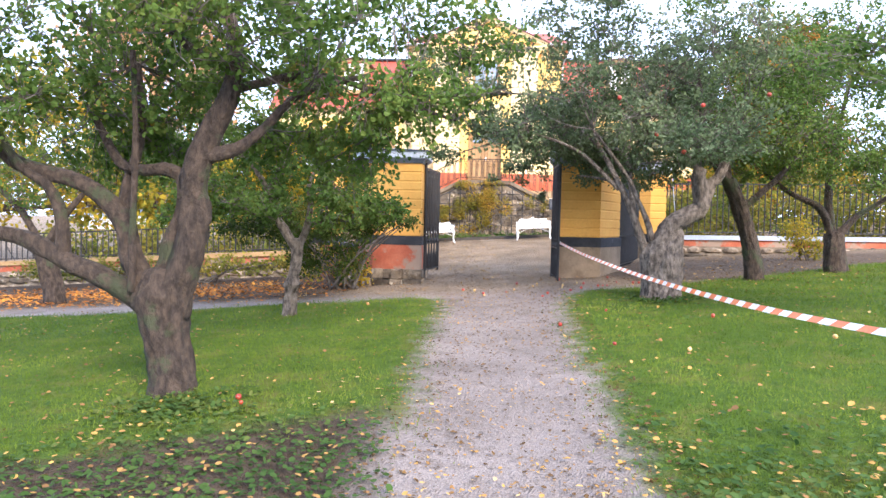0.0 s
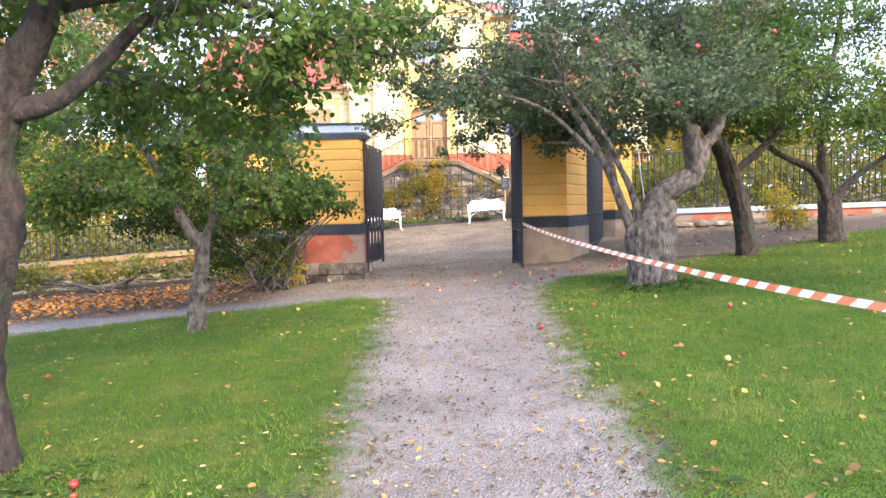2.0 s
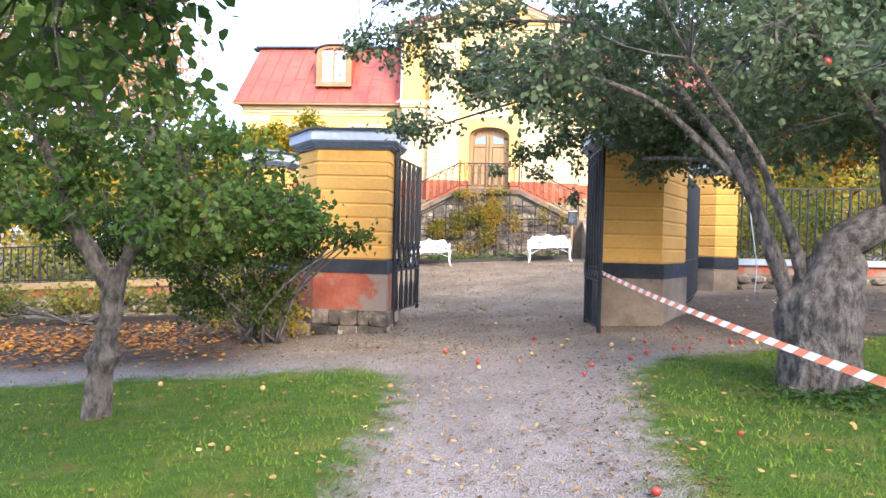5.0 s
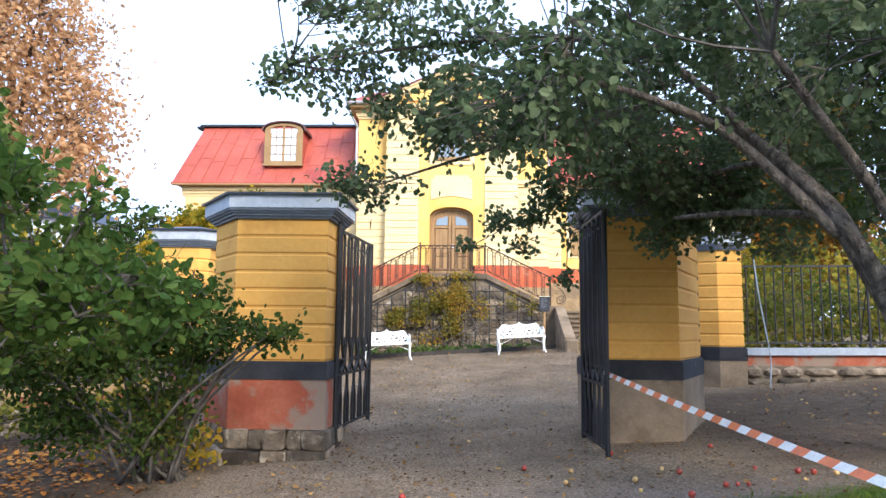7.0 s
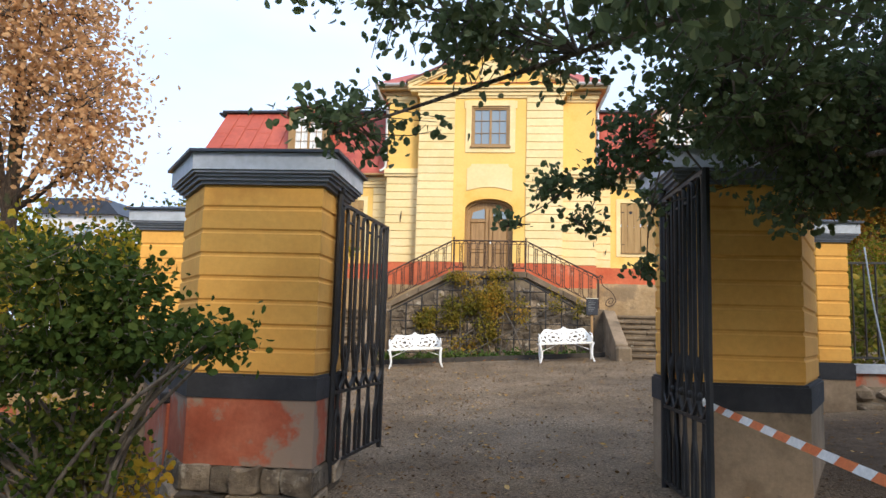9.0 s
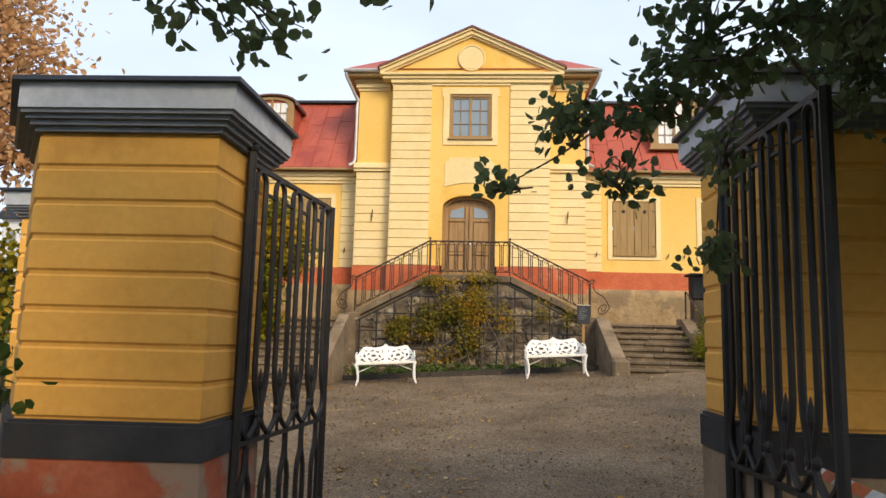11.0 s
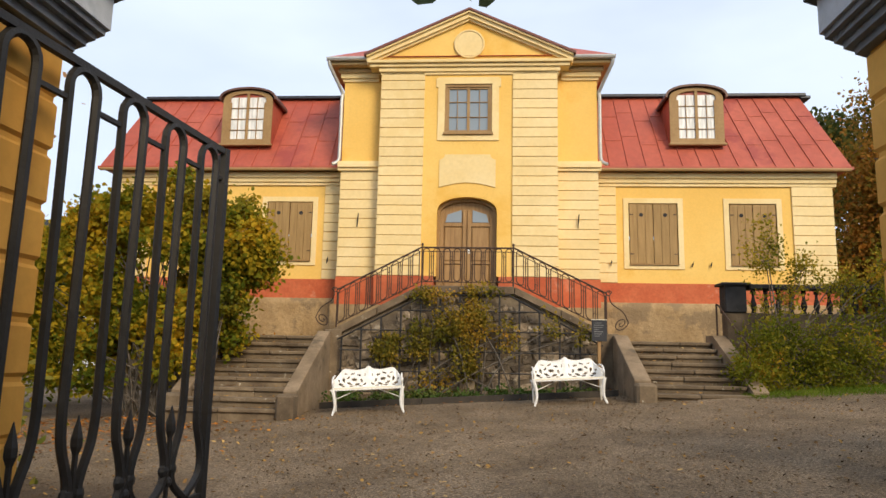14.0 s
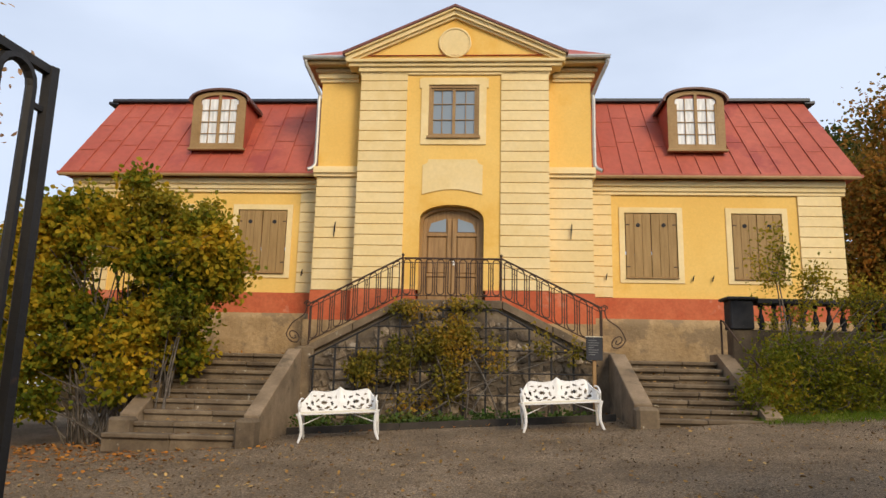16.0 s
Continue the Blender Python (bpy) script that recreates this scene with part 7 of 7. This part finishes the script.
shrub("shrub", (-8.5, 22.5, 0.6), "overgrown yellow-green hedge behind the fence", 2, [((x, 22.6 + 0.4 * (k % 2), 1.7 + 0.05 * x), (1.2, 0.7, 0.9), 100) for k, x in enumerate((-6.2, -8.0, -9.8, -11.6, -13.4))], LEAF_HEDGE, 0.12, 29, 12, 0.22)
shrub("shrub", (-7.5, 18.6, 0.5), "low green and russet border along the fence", 2, [((x, 18.7, 0.95 + 0.06 * (x + 6)), (0.8, 0.4, 0.28), 60) for x in (-5.2, -6.5, -7.8, -9.1, -10.4, -11.7)], LEAF_HEDGE, 0.075, 30, 12, 0.12)
shrub("wall_vine", (-0.9, 30.15, 1.5), "climbing vine with gold and green leaves on the trellis", 1,
    [((-2.3, 30.2, 2.55), (0.4, 0.08, 0.35), 60), ((-1.55, 30.2, 2.75), (0.3, 0.08, 0.6), 56), ((-0.95, 30.2, 3.1), (0.4, 0.08, 0.45), 66), ((-0.35, 30.2, 3.2), (0.35, 0.08, 0.5), 70), ((-0.55, 30.2, 2.4), (0.35, 0.08, 0.45), 46), ((0.25, 30.2, 2.8), (0.3, 0.08, 0.45), 16), ((-1.3, 30.25, 3.72), (0.6, 0.1, 0.2), 26), ((-0.2, 30.25, 3.85), (0.5, 0.1, 0.16), 20), ((1.2, 30.2, 3.1), (0.35, 0.08, 0.35), 10), ((1.95, 30.2, 2.9), (0.15, 0.08, 0.3), 9), ((-1.0, 30.2, 1.95), (0.9, 0.1, 0.3), 18)], LEAF_VINE, 0.07, 31, 14, 0.09, "vine", foot_spread=1.4)
shrub("bed_plants", (-0.5, 29.75, 1.45), "low green herbs in the bed below the trellis", 1, [((x, 29.7, 1.6 + 0.04 * x), (0.45, 0.25, 0.12), 36) for x in (-3.0, -2.2, -1.4, -0.6, 0.2, 1.0, 1.8)], WEEDS, 0.07, 32, 14, 0.09, "plants")


def far_tree(base, label, trunk_top, r, lobes, leaf, size, seed, per=16):
    t = thing("tree", base, label, "tree", "background trees")
    limb(t, [(base[0], base[1], base[2] - 0.3), (base[0] + 0.1, base[1], (base[2] + trunk_top) / 2), (base[0], base[1], trunk_top)], r, r * 0.4, BARK, "trunk", 10, 0.2)
    for c, rad, n in lobes[:5]:
        limb(t, [(base[0], base[1], base[2] + (trunk_top - base[2]) * 0.5), ((base[0] + c[0]) / 2, (base[1] + c[1]) / 2, (base[2] + trunk_top) * 0.3 + c[2] * 0.4), c], r * 0.4, 0.04, BARK, "limb", 6, 0.15)
    crown(t, [c for c, rad, n in lobes], lobes, leaf, size, seed, 0.02, per, 0.2, 0.55)


far_tree((14.8, 41, 2.4), "tall rust-brown autumn tree behind the house", 9, 0.35, [((13.6, 40, 5.4), (1.8, 1.8, 2.6), 220), ((14.6, 40, 8.6), (2.2, 2, 2.4), 240), ((15.9, 41, 11.4), (2.2, 2, 2.0), 180), ((16.5, 40, 6.0), (2.2, 2, 3.3), 180), ((12.9, 40.5, 3.6), (1.4, 1.5, 1.4), 100)], LEAF_RUST, 0.15, 41, 62)
far_tree((14.5, 52, 2.4), "olive-green tree behind the house", 9, 0.35, [((12.8, 51, 11.5), (2.2, 2, 2.2), 120), ((13.8, 51, 8.5), (2.6, 2, 2.6), 140), ((16.5, 52, 9), (3, 2, 3.5), 120), ((17.0, 51, 13.6), (1.9, 1.8, 1.8), 110), ((18.6, 51, 12.0), (2.2, 2, 2.4), 120)], LEAF_OLIVE, 0.26, 42, 26)
far_tree((-14.5, 29.5, 0.5), "tall orange autumn tree, haze put into its leaf colour", 10, 0.3, [((-12.4, 29, 8.6), (1.7, 1.5, 1.9), 130), ((-13.6, 29, 11.2), (2.2, 1.8, 2.0), 150), ((-15.5, 29, 8.6), (2.0, 1.8, 2.4), 130), ((-12.2, 29, 6.6), (1.2, 1.2, 0.9), 50), ((-15.5, 29, 13.0), (2.2, 1.8, 1.8), 100)], LEAF_ORANGE, 0.16, 43, 24)
far_tree((-17, 46, 0.8), "round green tree beyond the western garden", 5, 0.3, [((-17.5, 46, 6.2), (2.6, 2, 2.4), 170), ((-14.5, 46, 6.6), (1.8, 1.8, 1.7), 110), ((-20.5, 46, 5.4), (2.4, 2, 2.2), 130)], LEAF_OLIVE, 0.24, 44, 20)
far_tree((-15.5, 34, 0.7), "leafy tree west of the house", 4, 0.25, [((-14.5, 34, 3.6), (2.2, 1.6, 2.0), 150), ((-17.5, 33, 4.2), (2.4, 1.6, 2.6), 150), ((-12.3, 33.5, 2.6), (1.2, 1.2, 1.4), 80)], LEAF_MIX, 0.2, 45)
far_tree((-20.5, 27, 0.3), "yellow-green tree behind the western fence", 4, 0.25, [((-19.5, 27, 4.0), (2.6, 1.8, 2.4), 170), ((-15.5, 27, 3.4), (2.2, 1.6, 2.0), 150), ((-12.0, 26.5, 3.0), (1.8, 1.4, 1.6), 120), ((-17.5, 28, 6.8), (2.6, 1.8, 1.8), 130), ((-24, 27, 4.5), (2.6, 1.8, 3), 130)], LEAF_YELLOW, 0.2, 46)
far_tree((18.5, 30, 2.4), "golden tree east of the court", 4, 0.25, [((17.0, 30, 4.8), (2.0, 1.6, 2.6), 140), ((14.0, 29.5, 3.6), (1.7, 1.4, 1.8), 120), ((19.5, 30, 7.0), (2.4, 1.6, 2.6), 130), ((11.8, 29.8, 3.4), (1.2, 1.0, 1.6), 90)], LEAF_YELLOW, 0.18, 47)


def far_house():
    h = thing("far_building", (-44, 82, 1.2), "distant pale building above the trees", "building")
    part("wall", box(bmesh.new(), -4, 4, -4, 4, -1, 12), FAR_WHITE, h)
    part("roof", prism(bmesh.new(), [(-4.5, 12), (4.5, 12), (3, 13.6), (-3, 13.6)], -4.6, 4.6, "y"), CAP_DARK, h)
    first = None
    for i in range(4):
        for j in range(4):
            m = Matrix.Translation((-3 + 2 * i, -4.02, 1.6 + 2.8 * j))
            if first is None:
                first = part("window", box(bmesh.new(), -0.5, 0.5, -0.03, 0.1, -0.7, 0.7, 0.03), GLASS, h)
                first.matrix_basis = m
            else:
                again(first, h, m)


far_house()

# ---- grass, weeds, fallen leaves and apples ----
RNG = np.random.default_rng(77)


def scatter(n, x0, x1, y0, y1, keep):
    x, y = RNG.uniform(x0, x1, n), RNG.uniform(y0, y1, n)
    k = RNG.uniform(0, 1, n) < keep(x, y)
    x, y = x[k], y[k]
    return np.stack([x, y, height(x, y) + 0.012 + 0.02 * lawn_mask(x, y)], 1)


def blades(name, p, h, w, mat, label, lean=0.5):
    n = len(p)
    a = RNG.uniform(0, 2 * np.pi, n)
    side = np.stack([np.cos(a), np.sin(a), np.zeros(n)], 1) * w * RNG.uniform(0.7, 1.3, n)[:, None]
    up = np.stack([RNG.normal(0, lean, n), RNG.normal(0, lean, n), np.ones(n)], 1) * (h * RNG.uniform(0.5, 1.3, n))[:, None]
    v = np.stack([p - side, p + side, p + up], 1).reshape(-1, 3)
    f = np.arange(3 * n).reshape(-1, 3)
    return tagged(big_mesh(name, v, f, mat), label, "grass", kind="stuff")


near_lawn = scatter(245000, -12, 11, 3.2, 10.5, lambda x, y: lawn_mask(x, y) ** 2)
blades("grass", near_lawn, 0.03, 0.0035, GRASS, "short green lawn grass")
blades("grass", scatter(90000, -12, 11, 10.5, 17.5, lambda x, y: lawn_mask(x, y) ** 2), 0.036, 0.006, GRASS, "short green lawn grass")
blades("grass", scatter(14000, 4.5, 12, 27.6, 29.0, lambda x, y: np.clip((y - 27.5 - 0.1 * np.abs(x - 6)) * 2, 0, 1)), 0.07, 0.006, GRASS, "strip of grass by the court")
blades("grass", scatter(9000, -2.2, 2.4, 2.8, 14, lambda x, y: 0.25 * np.exp(-((np.abs(x - path_mid(y)) - path_half(y)) / 0.16) ** 2)), 0.05, 0.004, GRASS, "grass creeping over the path's edge")


def litter(name, p, size, mat, label, category, width=0.36):
    n = len(p)
    ax = np.stack([RNG.normal(size=n), RNG.normal(size=n), RNG.normal(0, 0.22, n)], 1)
    d = ax / np.linalg.norm(ax, axis=1, keepdims=True)
    s = np.stack([-d[:, 1], d[:, 0], RNG.normal(0, 0.25, n)], 1)
    nn = np.cross(d, s)
    L = (size * RNG.uniform(0.6, 1.3, n))[:, None]
    w = L * width
    v = np.stack([p, p + d * L * 0.3 + s * w * 0.9 + nn * w * 0.25, p + d * L * 0.7 + s * w + nn * w * 0.3, p + d * L + nn * L * 0.1, p + d * L * 0.7 - s * w + nn * w * 0.3, p + d * L * 0.3 - s * w * 0.9 + nn * w * 0.25], 1)
    v[:, :, 2] = np.maximum(v[:, :, 2], p[:, None, 2] - 0.004) + 0.006
    base = np.arange(n)[:, None] * 6
    f = np.concatenate([base + np.array([[0, 1, 2, 3]]), base + np.array([[0, 3, 4, 5]])])
    return tagged(big_mesh(name, v.reshape(-1, 3), f, mat), label, category, kind="stuff")


weeds = scatter(42000, -7, 7, 3.0, 7.6, lambda x, y: np.clip(1 - lawn_mask(x, y), 0, 1) * np.clip((np.abs(x - path_mid(y)) - path_half(y) + 0.05) / 0.5, 0, 1) * 0.8)
weeds[:, 2] += 0.02
litter("ground_weeds", weeds, 0.045, WEEDS, "clover and low weeds beside the path", "weeds", 0.42)
tree_weeds = np.concatenate([np.stack([cx + RNG.normal(0, 0.36, 700), cy + RNG.normal(0, 0.26, 700), np.zeros(700)], 1) for cx, cy in ((-2.6, 7.0), (2.65, 12.3))])
tree_weeds[:, 2] = height(tree_weeds[:, 0], tree_weeds[:, 1]) + RNG.uniform(0.02, 0.06, len(tree_weeds))
litter("ground_weeds", tree_weeds, 0.05, WEEDS, "weeds round the tree's foot", "weeds", 0.42)
litter("fallen_leaves", scatter(8200, -8, 8, 3, 14.5, lambda x, y: 0.30 + 0.5 * np.clip((7.2 - y) / 3, 0, 1) * (np.abs(x) > 0.4)) + np.array([0, 0, 0.022]), 0.042, FALLEN, "yellow and brown fallen leaves", "leaves")
litter("fallen_leaves", scatter(4600, -0.9, 1.3, 3, 14, lambda x, y: 0.4 + 0.4 * np.clip((6.5 - y) / 3, 0, 1)), 0.03, FALLEN, "small brown leaves and twigs on the path", "leaves", 0.25)
litter("fallen_leaves", scatter(9000, -13, -3.0, 13.8, 18.6, lambda x, y: np.clip((-2.6 - x) / 3, 0.1, 1) * np.clip(1 - np.abs(y - 16.2) / 2.6, 0.05, 1)), 0.075, FALLEN_ORANGE, "thick carpet of orange leaves in the western bed", "leaves")
litter("fallen_leaves", scatter(8200, -6, 9, 14.5, 28, lambda x, y: 0.26 + 0.25 * (x < 0)), 0.055, FALLEN, "scattered leaves on the gravel court", "leaves")
litter("fallen_leaves", scatter(2600, -9, -3, 24.5, 29, lambda x, y: np.clip((-3.2 - x) / 3, 0, 1) * np.clip((y - 24.5) / 3, 0.1, 1)), 0.07, FALLEN_ORANGE, "orange leaves below the tall shrub", "leaves")
litter("fallen_leaves", scatter(700, -6, 5, 29.0, 30.4, lambda x, y: 0.7), 0.06, FALLEN_ORANGE, "leaves blown against the wall", "leaves")


def fallen_apples():
    bm = bmesh.new()
    bmesh.ops.create_uvsphere(bm, u_segments=12, v_segments=8, radius=0.036)
    for v in bm.verts:
        r = math.hypot(v.co.x, v.co.y)
        v.co.z -= 0.010 * math.exp(-(r / 0.012) ** 2) * (1 if v.co.z > 0 else -0.6)
    me = bpy.data.meshes.new("apple")
    bm.to_mesh(me)
    bm.free()
    for p in me.polygons:
        p.use_smooth = True
    me.materials.append(APPLE_RED)
    pale = me.copy()
    pale.materials[0] = APPLE_PALE
    rng = random.Random(9)
    spots = [(rng.gauss(1.7, 1.0), rng.gauss(14.6, 0.7)) for k in range(24)] + [(rng.uniform(1.3, 5.0), rng.uniform(8.5, 13.5)) for k in range(6)] + [(rng.uniform(-4, -0.8), rng.uniform(6, 13)) for k in range(5)] + [(0.9, 10.3), (-0.35, 14.4), (-0.15, 13.6), (0.85, 13.2)]
    for k, (x, y) in enumerate(spots):
        z = float(height(x, y)) + 0.035 + 0.03 * float(lawn_mask(np.array(x), np.array(y)))
        red = rng.random() < 0.68
        o = new("apple", me if red else pale)
        o.location = (x, y, z)
        o.rotation_euler = (rng.uniform(0, 3), rng.uniform(0, 3), rng.uniform(0, 6))
        s = rng.uniform(0.5, 0.82)
        o.scale = (s, s, s * 0.92)
        tagged(o, "fallen red apple lying on the ground" if red else "fallen pale yellow apple on the ground", "apple", "windfall apples")


fallen_apples()

rough_edge = scatter(16000, 0.9, 6.5, 3.0, 6.6, lambda x, y: np.clip((6.6 - y) / 2.2, 0, 1) * np.clip((x - path_mid(y) - path_half(y)) / 0.3, 0, 1) * 0.7)
rough_edge[:, 2] += 0.03
litter("ground_weeds", rough_edge, 0.05, WEEDS, "clover and weeds in the rough grass", "weeds", 0.42)
litter("fallen_leaves", scatter(2600, -6, 6.5, 3.0, 6.8, lambda x, y: np.clip((7.0 - y) / 2.5, 0, 1) * (np.abs(x - path_mid(y)) > path_half(y) * 0.8)) + np.array([0, 0, 0.03]), 0.052, FALLEN, "curled brown leaves in the rough grass", "leaves")
litter("leaf_bits", scatter(26000, -7, 9, 14.0, 29, lambda x, y: 0.55 + 0.3 * np.sin(x * 1.7 + y) * np.sin(y * 0.9)), 0.032, FALLEN_DARK, "brown leaf bits trodden into the gravel", "leaves", 0.4)
litter("leaf_bits", scatter(4200, -0.9, 1.35, 3.0, 14, lambda x, y: 0.5 + 0.4 * (np.abs(x - path_mid(y)) > 0.45)), 0.03, FALLEN_DARK, "brown leaf bits on the garden path", "leaves", 0.35)


def step_leaves(x0, x1, y0, y1, zlo, n, count, label):
    """Leaves lying on the treads of a flight."""
    run, rise = (y1 - y0) / n, (2.79 - zlo) / n
    i = RNG.integers(0, n, count)
    p = np.stack([RNG.uniform(x0, x1, count), y0 + run * (i + RNG.uniform(0.15, 1.0, count)), zlo + rise * (i + 1) + 0.012], 1)
    litter("fallen_leaves", p, 0.06, FALLEN, label, "leaves")


step_leaves(-5.6, -3.95, 27.62, 30.6, 1.2, 9, 190, "leaves lying on the garden steps")
step_leaves(3.0, 4.5, 28.0, 30.6, 1.66, 8, 90, "a few leaves on the garden steps")
litter("fallen_leaves", np.stack([RNG.uniform(-6.0, -3.6, 160), RNG.uniform(30.7, 32.4, 160), np.full(160, 2.79)], 1), 0.07, FALLEN_ORANGE, "leaves drifted over the lower landing", "leaves")
